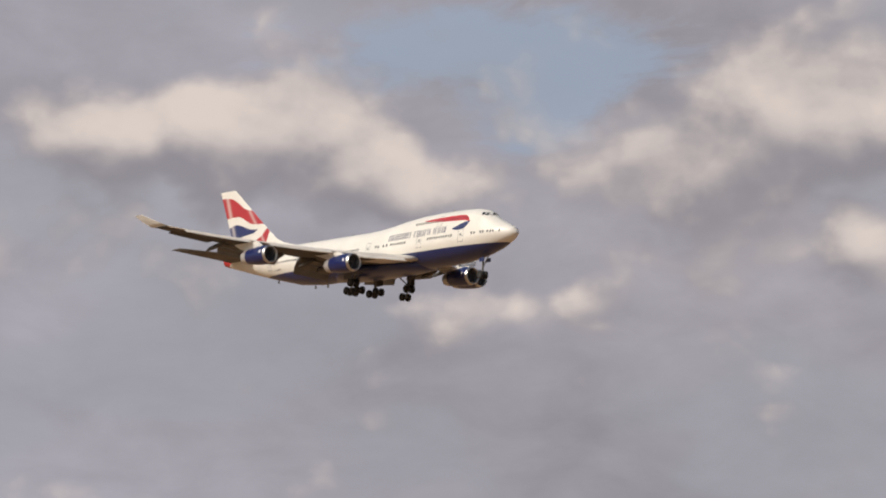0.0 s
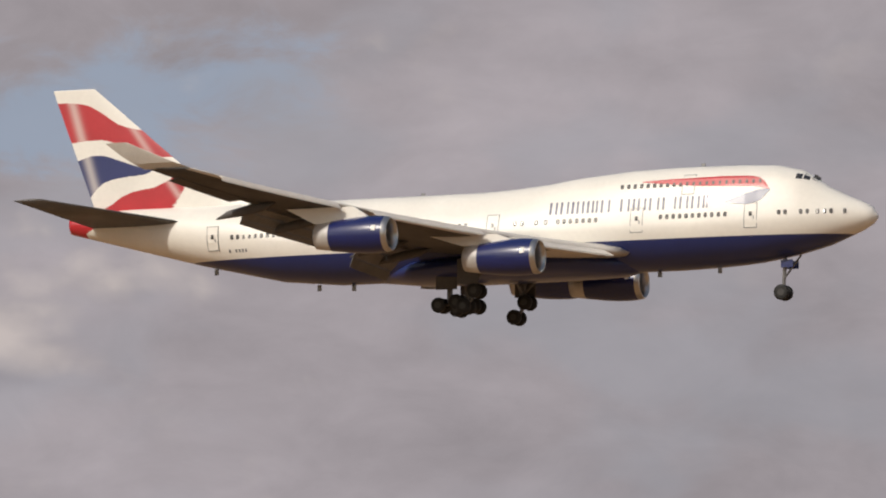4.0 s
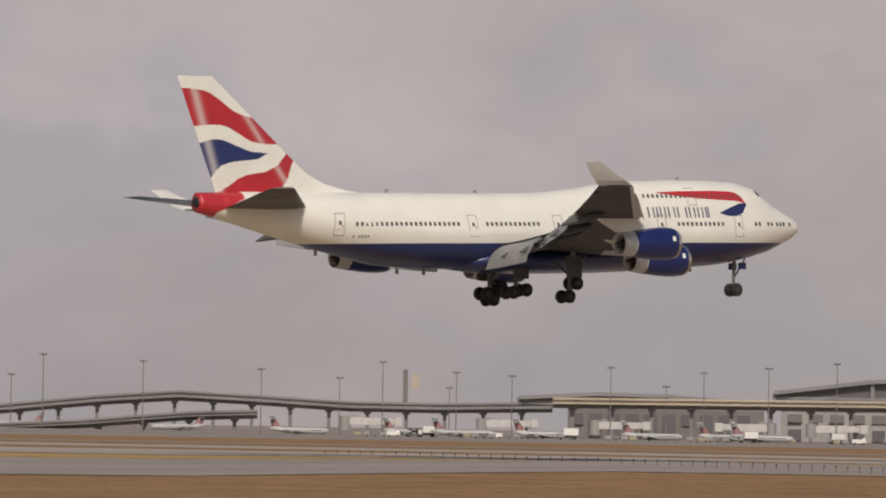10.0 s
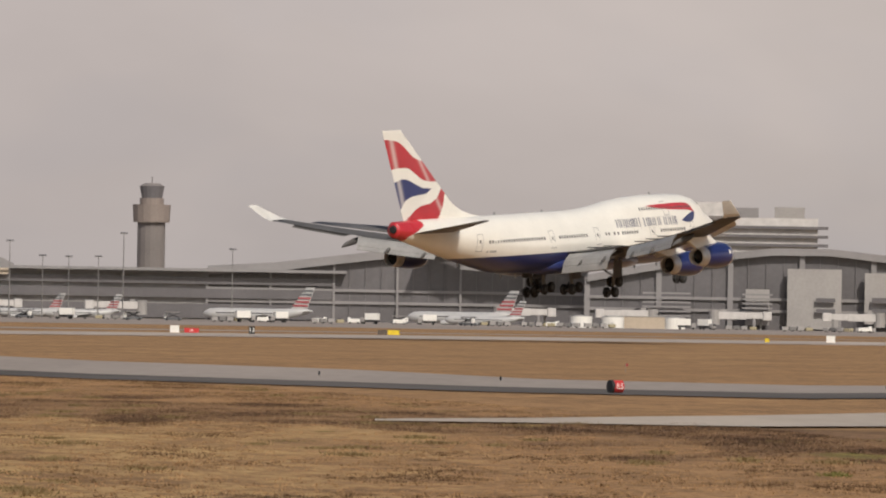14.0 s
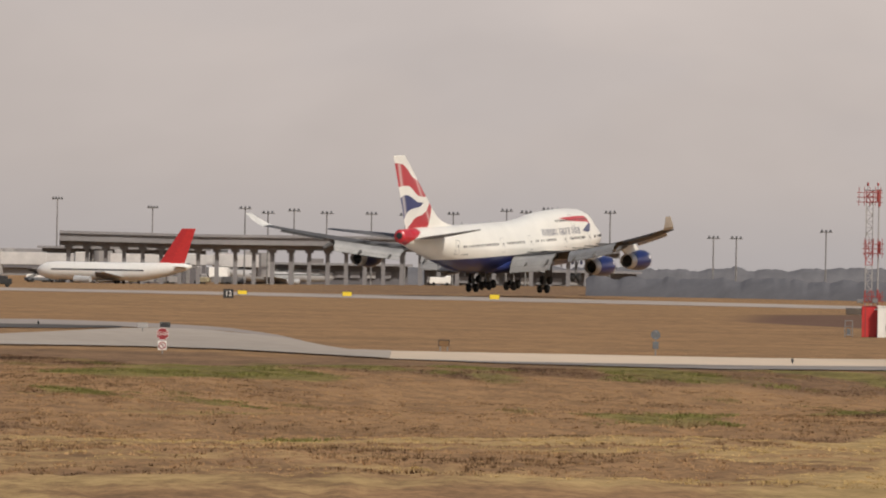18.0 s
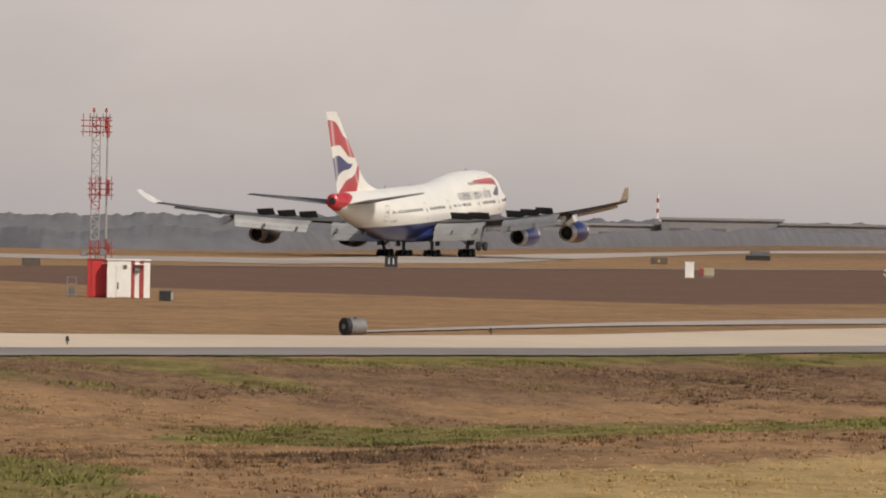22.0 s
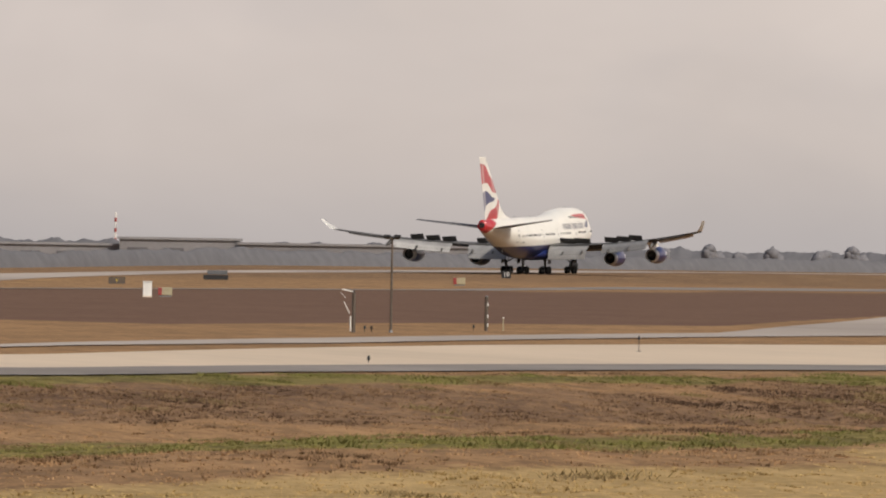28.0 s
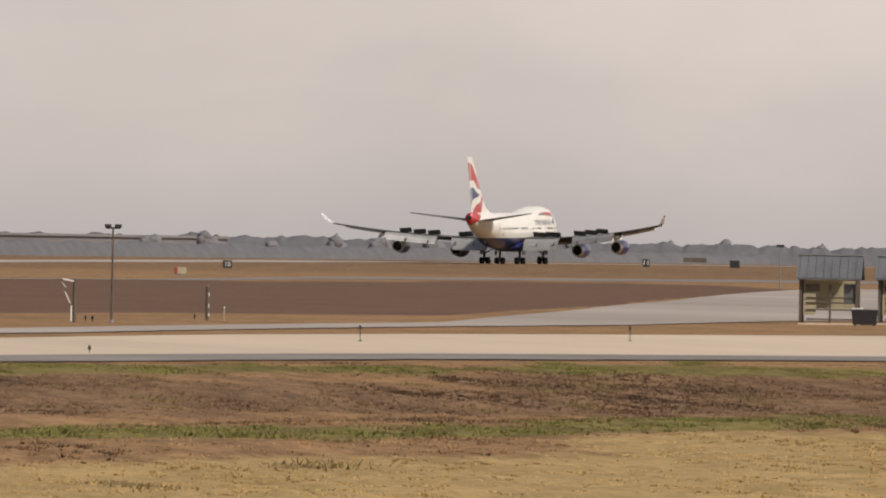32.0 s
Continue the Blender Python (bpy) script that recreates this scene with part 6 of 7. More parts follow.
def cargo_loader():
    top = thing("cargo_loader", label="dark scissor-lift cargo loader with raised deck", category="loader", group="apron vehicles")
    part("chassis", box((0, 0, 0.8), (7.0, 2.6, 0.8), 0, 0.1), M["shingle"], top)
    part("deck", box((0.4, 0, 3.4), (6.0, 2.8, 0.4), 0, 0.05), M["steel"], top)
    for s in (-1, 1):
        part("scissor_arm", tube((-2.6, s * 1.1, 1.2), (2.6, s * 1.1, 3.2), 0.14, None, 6), M["black"], top)
        part("scissor_arm", tube((2.6, s * 1.1, 1.2), (-2.6, s * 1.1, 3.2), 0.14, None, 6), M["black"], top)
        for x in (-2.4, 2.4):
            part("wheel", tube((x, s * 1.2 - 0.15, 0.45), (x, s * 1.2 + 0.15, 0.45), 0.45, None, 10), M["tyre"], top)
    part("cab", box((3.0, -1.0, 2.0), (1.2, 1.0, 1.8), 0, 0.1), M["signwhite"], top)
    return top


def catering_truck():
    top = thing("catering_truck", label="white high-box catering truck on the apron", category="truck", group="apron vehicles")
    part("box_body", box((-0.8, 0, 3.0), (5.6, 2.5, 2.6), 0, 0.08), M["signwhite"], top)
    part("lift_frame", box((-0.8, 0, 1.3), (4.6, 2.0, 0.7), 0, 0.05), M["black"], top)
    part("cab", box((3.2, 0, 1.6), (1.8, 2.3, 1.9), 0, 0.2), M["building"], top)
    part("windscreen", box((4.06, 0, 2.0), (0.16, 2.0, 0.8), 0, 0.03), M["pane"], top)
    for x in (-2.2, 3.0):
        for y in (-1.05, 1.05):
            part("wheel", tube((x, y - 0.15, 0.5), (x, y + 0.15, 0.5), 0.5, None, 10), M["tyre"], top)
    return top


busy = random.Random(77)
fleet = [baggage_train(), cargo_loader(), catering_truck()]
for i in range(78):
    az = -17.4 + 24.6 * (i + busy.uniform(0, 0.9)) / 78
    m = on_apron(az, busy.uniform(935, 1030) if az < 4 else busy.uniform(905, 935), busy.choice((0, 180, 20, 160, -30, 200)) + busy.uniform(-8, 8))
    if i < 3:
        fleet[i].matrix_basis = m
    else:
        copy_thing(fleet[busy.choice((0, 0, 1, 2))], m)
tank = thing("storage_tank", label="squat white cylindrical storage tank", category="tank")
part("shell", tube((0, 0, 0), (0, 0, 4.6), 4.4, None, 24), M["signwhite"], tank)
part("lid", tube((0, 0, 4.6), (0, 0, 5.1), 4.5, 1.0, 24), M["building"], tank)
tank.matrix_basis = on_apron(0.8, 985, 0)
copy_thing(tank, on_apron(1.08, 985, 0))
copy_thing(tank, on_apron(1.62, 995, 0))
tbx = thing("storage_shed", label="long tan flat-roofed storage shed", category="shed")
part("wall", box((0, 0, 2.4), (18, 8, 4.8)), M["tan"], tbx)
part("roof", box((0, 0, 4.9), (18.4, 8.4, 0.25)), M["building"], tbx)
tbx.matrix_basis = on_apron(1.34, 990, -1)
tw = thing("cargo_building", label="white boxy cargo building beside the apron", category="building")
slab_at("wall", -10.65, 1030, -0.5, 4.6, 7.6, 6, M["signwhite"], tw)
slab_at("door", -10.75, 1029, -0.5, 2.6, 3.4, 1.2, M["building"], tw)
bus = thing("bus", label="red and white bus on the overpass", category="bus")
part("body", box((0, 0, 1.7), (13, 2.6, 2.6), 0, 0.15), M["signred"], bus)
part("window_band", box((0, 0, 2.2), (12.4, 2.66, 0.8)), M["pane"], bus)
part("roof", box((0, 0, 3.05), (12.6, 2.5, 0.2)), M["signwhite"], bus)
for x in (-4, 4):
    part("wheel", tube((x, -1.3, 0.5), (x, 1.3, 0.5), 0.5, None, 12), M["tyre"], bus)
bus.matrix_basis = facing(-20.76, 1226, 3.85)


# the skyline, far woods and sheds
def tree(seed, height):
    rng = random.Random(seed)
    top = thing("tree", label="roadside tree in haze-grey tones", category="tree", group="far trees")
    tr = bmesh.new()
    add_tube(tr, (0, 0, -1), (0, 0, height * 0.55), 0.35, 0.18, 7)
    for i in range(6):
        a = rng.uniform(0, 6.28)
        add_tube(tr, (0, 0, height * rng.uniform(0.3, 0.5)), (height * 0.3 * math.cos(a), height * 0.3 * math.sin(a), height * rng.uniform(0.6, 0.9)), 0.13, 0.04, 5)
    part("trunk", tr, M["bark"], top)
    vs, fs = [], []
    for _ in range(16):
        a, u, r = rng.uniform(0, 6.28), rng.uniform(-1, 1), rng.uniform(0.3, 1.0) ** 0.5
        c = Vector((math.cos(a) * math.sqrt(1 - u * u) * r * height * 0.32, math.sin(a) * math.sqrt(1 - u * u) * r * height * 0.04, height * 0.5 + u * r * height * 0.32))
        s, i = height * rng.uniform(0.18, 0.26), len(vs)
        for k in range(6):
            for q in range(8):
                th, ph = math.pi * (k + 0.5) / 6, 2 * math.pi * q / 8
                o = Vector((math.sin(th) * math.cos(ph), math.sin(th) * math.sin(ph), math.cos(th) * 0.9))
                vs.append(c + o * s * (1 + 0.5 * noise.noise((o * 2.2 + c).to_tuple())))
        for k in range(5):
            for q in range(8):
                p = (q + 1) % 8
                fs.append((i + k * 8 + q, i + (k + 1) * 8 + q, i + (k + 1) * 8 + p, i + k * 8 + p))
        fs.append(tuple(i + q for q in range(8)))
        fs.append(tuple(i + 40 + q for q in range(7, -1, -1)))
    me = bpy.data.meshes.new("crown")
    me.from_pydata(vs, [], fs)
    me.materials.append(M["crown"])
    me.polygons.foreach_set("use_smooth", [True] * len(me.polygons))
    crown = new("crown", me)
    crown.parent = top
    return top


kinds = [tree(i, h) for i, h in enumerate((5.4, 6.2, 4.4, 5.6))]
rng = random.Random(5)
spots = []
az = 21.4
while az < 31.5:
    spots.append((az, float(np.interp(az, *zip(*RUNWAY_FAR))) + rng.uniform(240, 400)))
    az += rng.uniform(0.2, 0.6)
for i, (az, d) in enumerate(spots):
    x, y = polar(az, d)
    m = pose(x, y, ground_z(x, y) - (0.6 if az > 9 else 0), 0, 0, rng.uniform(-25, 25)) @ Matrix.Scale(1.08, 4)
    if i < 4:
        kinds[i].matrix_basis = m
    else:
        copy_thing(kinds[i % 4], m)


def low_building(az, d, w, h, label, m_="pier", z=0.0):
    top = thing("low_building", label=label, category="building")
    x, y = polar(az, d)
    part("wall", box((0, 0, h / 2), (w, 20, h)), M[m_], top)
    part("roof", box((0, 0, h + 0.3), (w + 1, 21, 0.6)), M["roof"], top)
    for i in range(max(2, int(w / 9))):
        part("window", box(((i + 0.5) * 9 - w / 2, -10.05, h * 0.55), (5, 0.2, h * 0.3)), M["dark"], top)
    top.matrix_basis = pose(x, y, ground_z(x, y) - 1.5 + z, 0, 0, -az)
    return top


low_building(12.4, 1900, 60, 5, "long low grey airport shed")
low_building(14.6, 1950, 70, 5.5, "long low pale airport shed")
low_building(16.1, 1800, 50, 5, "low white airport building", "building")
low_building(17.9, 1625, 46, 4.9, "long grey hangar among trees")
low_building(19.2, 1620, 30, 6.6, "flat-roofed grey hangar among trees")
low_building(20.9, 1615, 66, 5.7, "long grey hangar behind the field")
low_building(27.0, 1900, 60, 4, "low white building beyond the trees", "building")
ca = thing("canopy_building", label="wide flat canopy on a thick central stem", category="building")
part("stem", tube((0, 0, 0), (0, 0, 12), 2.6, 3.2, 14), M["haze"], ca)
part("canopy", loft([[(r * math.cos(t), r * math.sin(t), z) for t in [2 * math.pi * i / 28 for i in range(28)]] for r, z in ((3, 12.1), (17.5, 12.4), (17.5, 13.4), (6, 13.8))]), M["haze"], ca, "thin overhanging roof")
ca.matrix_basis = pose(*polar(16.62, 2480), -1.5)
for az, d, w, h in ((-22.9, 3900, 16, 15), (-22.7, 3900, 12, 12), (-22.55, 3900, 14, 17), (-23.1, 3900, 18, 11), (-25.4, 3400, 16, 12), (-25.1, 3400, 18, 8), (-23.4, 3900, 12, 13)):
    tw2 = thing("skyline_tower", label="distant hazy high-rise block", category="building")
    x, y = polar(az, d)
    part("body", box((0, 0, h / 2), (w, 12, h)), M["roof"], tw2)
    part("roof", box((0, 0, h + 0.6), (w * 0.6, 8, 1.4)), M["building"], tw2)
    tw2.matrix_basis = pose(x, y, -4.8, 0, 0, -az)



def far_woods(name, label, seed, a0, a1, depth, height):
    """A continuous belt of distant trees: a thick bank of crowns with an uneven top."""
    rings, az = [], a0
    while az < a1:
        rough = 0.45 * noise.noise((az * 1.3, seed, 0.0)) + 0.28 * noise.noise((az * 6.0, seed, 3.0)) + 0.13 * noise.noise((az * 19.0, seed, 5.0)) + 0.05 * noise.noise((az * 60.0, seed, 8.0))
        h = max(0.7, height * (0.74 + 0.62 * rough))
        push = 1.5 * noise.noise((az * 1.5, seed, 9.0))
        ring = []
        for f, out in ((-0.1, -4), (0.35, -2.5), (0.7, -0.5), (0.93, 2.5), (1.0, 5), (0.9, 14), (-0.1, 30)):
            x, y = polar(az, depth(az) + push + out)
            ring.append((x, y, ground_z(x, y) + (h * f if f > 0.8 else min(h * 0.85, height * 0.6) * f)))
        rings.append(ring)
        az += 0.022
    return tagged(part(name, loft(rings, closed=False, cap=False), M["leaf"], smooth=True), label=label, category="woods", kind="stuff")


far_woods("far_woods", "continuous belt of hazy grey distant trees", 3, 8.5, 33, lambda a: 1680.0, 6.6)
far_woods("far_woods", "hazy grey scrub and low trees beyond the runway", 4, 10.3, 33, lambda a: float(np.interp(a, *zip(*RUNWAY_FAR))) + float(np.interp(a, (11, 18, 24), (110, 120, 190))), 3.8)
# ---------------------------------------------------------------- signs, huts and masts of the airfield
def stand(az, d, turn=0.0, lift=0.0):
    """A place on the ground, facing the camera's side of the field."""
    x, y = polar(az, d)
    return pose(x, y, ground_z(x, y) + lift, 0, 0, -az + turn)


def words(text, height, depth=0.004):
    """Raised letters as a mesh, upright, reading from -y."""
    cu = bpy.data.curves.new("text", "FONT")
    cu.body, cu.size, cu.extrude = text, height / 0.72, depth
    cu.align_x, cu.align_y = "CENTER", "CENTER"
    tmp = bpy.data.objects.new("text", cu)
    scene.collection.objects.link(tmp)
    me = bpy.data.meshes.new_from_object(tmp.evaluated_get(bpy.context.evaluated_depsgraph_get()))
    bpy.data.objects.remove(tmp)
    bpy.data.curves.remove(cu)
    me.transform(Matrix.Rotation(radians(90), 4, "X"))
    return me


def lettering(text, height, material, parent, place, name="lettering", squeeze=1.0):
    me = words(text, height)
    me.transform(Matrix.Diagonal((squeeze, 1, 1, 1)))
    me.materials.append(material)
    ob = new(name, me)
    ob.parent = parent
    ob.matrix_basis = pose(*place)
    return ob


def lying_drum(top, length, r, body, face, x0=0.0, seg=24):
    """A drum on its side along x, with thick end rims, resting on two feet."""
    part("drum", tube((x0 - length / 2, 0, r + 0.03), (x0 + length / 2, 0, r + 0.03), r, None, seg), M[body], top, smooth=False)
    for s in (-1, 1):
        part("end_rim", tube((x0 + s * (length / 2 - 0.01), 0, r + 0.03), (x0 + s * (length / 2 + 0.03), 0, r + 0.03), r * 1.05, None, seg), M[face], top)
        part("foot", box((x0 + s * length * 0.3, 0, 0.03), (0.12, r * 1.4, 0.1)), M["steel"], top)


# the runway location sign: a long red drum with a black field
rs = thing("runway_sign", label="long red and black drum-shaped runway holding sign", category="sign")
lying_drum(rs, 2.2, 0.27, "signred", "black")
part("black_field", tube((-1.1, 0, 0.30), (-0.5, 0, 0.30), 0.276, None, 24), M["black"], rs, "black end field")
lettering("WF", 0.3, M["yellow"], rs, (-0.8, -0.285, 0.32))
lettering("18R-36L", 0.3, M["signwhite"], rs, (0.32, -0.285, 0.32))
part("light_strip", tube((-1.05, -0.06, 0.57), (1.05, -0.06, 0.57), 0.018), M["signwhite"], rs, "pale top edge")
rs.matrix_basis = stand(-9.71, 313)


def panel_sign(name, label, w, h, material, legs=0.1, text="", ink="yellow", deep=0.12, words_h=0.6, frame_m="black"):
    """A low airfield sign: panel, frame and two legs."""
    top = thing(name, label=label, category="sign", group="airfield signs")
    part("panel", box((0, 0, legs + h / 2), (w, deep, h), 0, 0.012), M[material], top)
    part("frame_bar", box((0, 0, legs + h + 0.01), (w + 0.04, deep + 0.03, 0.03)), M[frame_m], top)
    for s in (-1, 1):
        part("frame_bar", box((s * (w / 2 + 0.01), 0, legs + h / 2), (0.03, deep + 0.03, h)), M[frame_m], top)
        part("leg", box((s * w * 0.36, 0, legs / 2), (0.06, 0.06, legs)), M["steel"], top)
    if text:
        lettering(text, h * words_h, M[ink], top, (0, -deep / 2 - 0.012, legs + h / 2))
    return top


def put(top, az, d, turn=0.0):
    top.matrix_basis = stand(az, d, turn)
    return top


put(panel_sign("guidance_sign", "dark back of a low airfield guidance sign", 1.8, 0.7, "black", 0.12, deep=0.25), -6.6, 497)
put(panel_sign("guidance_sign", "dark back of a low airfield guidance sign", 1.9, 0.6, "black", 0.12, deep=0.25), -7.66, 700)
put(panel_sign("guidance_sign", "red and white runway sign beside the runway", 1.9, 0.6, "signred", 0.12, "IIIII", "signwhite", words_h=0.5), -2.63, 837)
put(panel_sign("guidance_sign", "olive and brown low guidance sign", 1.2, 0.66, "wood", 0.1, deep=0.3), -0.95, 880)
put(panel_sign("guidance_sign", "olive low guidance sign in the grass", 1.6, 0.66, "yellow", 0.1, deep=0.3), -0.85, 885)
for az, d, w, h in ((2.44, 860, 0.6, 0.5), (3.61, 855, 1.3, 0.5), (7.05, 790, 1.2, 0.5), (8.05, 790, 1.2, 0.55), (9.46, 770, 1.2, 0.6)):
    put(panel_sign("guidance_sign", "small yellow taxiway guidance sign", w, h, "yellow", 0.1, deep=0.2), az, d)
put(panel_sign("distance_sign", "black board showing runway distance remaining", 0.75, 0.95, "black", 0.08, "13", "signwhite", 0.25), -2.1, 840)
put(panel_sign("distance_sign", "black board showing runway distance remaining", 1.05, 0.95, "black", 0.08, "12", "signwhite", 0.25), 6.9, 640)
put(panel_sign("distance_sign", "black board showing runway distance remaining", 1.05, 0.92, "black", 0.08, "11", "signwhite", 0.45), 16.29, 565)
put(panel_sign("distance_sign", "black board showing runway distance remaining", 1.3, 1.1, "black", 0.1, "10", "signwhite", 0.3), 22.08, 965)
put(panel_sign("guidance_sign", "small brown sign on short legs by the taxiway", 0.4, 0.24, "brownsign", 0.2, deep=0.05), 9.21, 198)
put(panel_sign("guidance_sign", "low brown sign in the dry grass", 1.3, 0.5, "wood", 0.1, deep=0.2), 13.12, 482)
put(panel_sign("guidance_sign", "dark sign with yellow edge near the runway", 1.9, 0.75, "wood", 0.1, "II", "yellow", words_h=0.5), 18.65, 770)
two = put(panel_sign("guidance_sign", "two-tier dark grey guidance sign", 3.2, 0.6, "black", 0.1, deep=0.4), 19.52, 850)
part("upper_panel", box((0.2, 0.2, 1.05), (2.6, 0.3, 0.55), 0, 0.02), M["shingle"], two, "slate grey upper panel")
for az, d, w in ((25.77, 1155, 1.2), (26.55, 1169, 1.7)):
    put(panel_sign("guidance_sign", "dark guidance sign beyond the burnt grass", w, 1.3, "black", 0.2, "I I" if w < 1.5 else "", "signwhite", words_h=0.7), az, d)
put(panel_sign("guidance_sign", "long orange-brown sign panel", 4.2, 0.8, "wood", 0.9, deep=0.2), 26.2, 1200)
wb = thing("junction_box", label="white equipment box near the runway", category="equipment box")
part("body", box((0, 0, 0.5), (1.2, 0.7, 0.9), 0, 0.03), M["signwhite"], wb)
part("lid", box((0, 0, 0.97), (1.3, 0.8, 0.06)), M["signwhite"], wb)
part("plinth", box((0, 0, 0.03), (1.3, 0.8, 0.08)), M["concrete"], wb)
wb.matrix_basis = stand(-2.78, 850)
copy_thing(wb, stand(3.0, 900))
copy_thing(wb, stand(4.54, 870))
wb2 = copy_thing(wb, stand(18.92, 480) @ Matrix.Diagonal((0.55, 0.7, 1.2, 1)))
rb = thing("junction_box", label="faded red equipment box on a plinth", category="equipment box")
part("body", box((0, 0, 0.42), (1.0, 0.7, 0.6), 0, 0.03), M["cream"], rb)
part("side_panel", box((-0.42, -0.02, 0.42), (0.3, 0.72, 0.56), 0, 0.02), M["orange"], rb, "faded red side")
part("foot", box((0, 0, 0.06), (0.9, 0.6, 0.14)), M["steel"], rb)
rb.matrix_basis = stand(19.08, 490)
copy_thing(rb, stand(21.67, 834) @ Matrix.Scale(1.45, 4))

# the sign drums lying in the grass
il = thing("drum_sign", label="short red drum sign with white letters and black end", category="sign")
part("drum", tube((-0.12, 0, 0.29), (0.29, 0.02, 0.29), 0.25, None, 26), M["signred"], il)
part("end_disc", tube((-0.25, 0, 0.29), (-0.12, 0, 0.29), 0.265, None, 26), M["black"], il, "black end disc")
part("post", tube((0, 0, -0.05), (0, 0, 0.12), 0.04), M["steel"], il)
lettering("ILS", 0.24, M["signwhite"], il, (0.09, -0.262, 0.30), squeeze=0.78)
il.matrix_basis = stand(1.11, 259, 28)
flag = thing("marker_flag", label="small orange marker flag on a wire", category="marker")
part("wire", tube((0, 0, 0), (0, 0, 0.5), 0.012), M["steel"], flag)
part("cloth", box((0.07, 0, 0.42), (0.14, 0.01, 0.16)), M["orange"], flag, "orange flag")
flag.matrix_basis = stand(1.2, 345)
dr = thing("drum_sign", label="grey metal drum sign with black end", category="sign")
part("drum", tube((-0.18, 0, 0.28), (0.36, 0.0, 0.28), 0.255, None, 28), M["steel"], dr)
part("end_disc", tube((-0.34, 0, 0.28), (-0.18, 0, 0.28), 0.27, None, 28), M["black"], dr, "black end disc")
part("end_hub", tube((-0.36, 0, 0.28), (-0.34, 0, 0.28), 0.08, None, 12), M["steel"], dr)
for x in (-0.02, 0.2, 0.35):
    part("band", tube((x, 0, 0.28), (x + 0.015, 0, 0.28), 0.262, None, 28), M["seam"], dr)
part("vent", box((0.06, -0.05, 0.545), (0.03, 0.1, 0.04)), M["black"], dr)
dr.matrix_basis = stand(15.96, 200, 35)


def road_sign(label, az, d, high, front):
    top = thing("road_sign", label=label, category="sign")
    part("post", box((0, 0.03, high / 2), (0.05, 0.04, high)), M["steel"], top)
    if front == "stop":
        octo = [[(0.225 * math.cos(a), y, high - 0.22 + 0.225 * math.sin(a)) for a in [math.pi * (i + 0.5) / 4 for i in range(8)]] for y in (-0.01, 0.01)]
        part("border", loft([[(x * 1.07, y + 0.006, (z - high + 0.22) * 1.07 + high - 0.22) for x, y, z in r] for r in octo]), M["signwhite"], top)
        part("plate", loft(octo), M["stopred"], top, "red octagon plate")
        lettering("STOP", 0.135, M["signwhite"], top, (0, -0.02, high - 0.22), squeeze=0.85)
        part("lower_plate", box((0, 0, high - 0.65), (0.32, 0.02, 0.34), 0, 0.02), M["signwhite"], top, "white square turn sign")
        ring = bmesh.new()
        for i in range(20):
            a, b = 2 * math.pi * i / 20, 2 * math.pi * (i + 1) / 20
            add_tube(ring, (0.125 * math.cos(a), -0.016, high - 0.65 + 0.125 * math.sin(a)), (0.125 * math.cos(b), -0.016, high - 0.65 + 0.125 * math.sin(b)), 0.02, None, 6)
        add_tube(ring, (-0.09, -0.016, high - 0.56), (0.09, -0.016, high - 0.74), 0.018, None, 6)
        part("prohibition_ring", ring, M["stopred"], top, "red ring and bar")
        arrow = bmesh.new()
        add_box(arrow, (0.03, -0.014, high - 0.68), (0.03, 0.008, 0.12))
        add_box(arrow, (-0.01, -0.014, high - 0.62), (0.1, 0.008, 0.03))
        part("arrow", arrow, M["black"], top)
    elif front == "back":
        octo = [[(0.2 * math.cos(a), y, high - 0.2 + 0.2 * math.sin(a)) for a in [math.pi * (i + 0.5) / 4 for i in range(8)]] for y in (-0.01, 0.01)]
        part("plate", loft(octo), M["shingle"], top, "bare metal back of an octagon")
        part("lower_plate", box((0, 0, high - 0.62), (0.24, 0.02, 0.3), 0, 0.01), M["shingle"], top)
        for z in (0.08, 0.34):
            part("bracket", box((0, -0.03, high - z), (0.1, 0.03, 0.03)), M["seam"], top)
    else:
        part("plate", box((0, 0, high - 0.12), (0.5, 0.03, 0.24), 0, 0.015), M[front], top)
        part("edge", box((0, -0.005, high + 0.01), (0.52, 0.04, 0.02)), M["seam"], top)
        for x in (-0.18, 0.18):
            part("bolt", tube((x, -0.02, high - 0.06), (x, 0.0, high - 0.06), 0.012, None, 6), M["metal"], top)
    top.matrix_basis = stand(az, d)
    return top


road_sign("red octagonal stop sign with a no-left-turn sign below", 5.86, 178, 0.95, "stop")
road_sign("black sign plate on a short post", 6.05, 250, 0.5, "black")
road_sign("pale grey sign plate on a short post", 5.8, 250, 0.46, "building")
road_sign("grey metal back of a stop sign on a post", 11.7, 195, 1.05, "back")


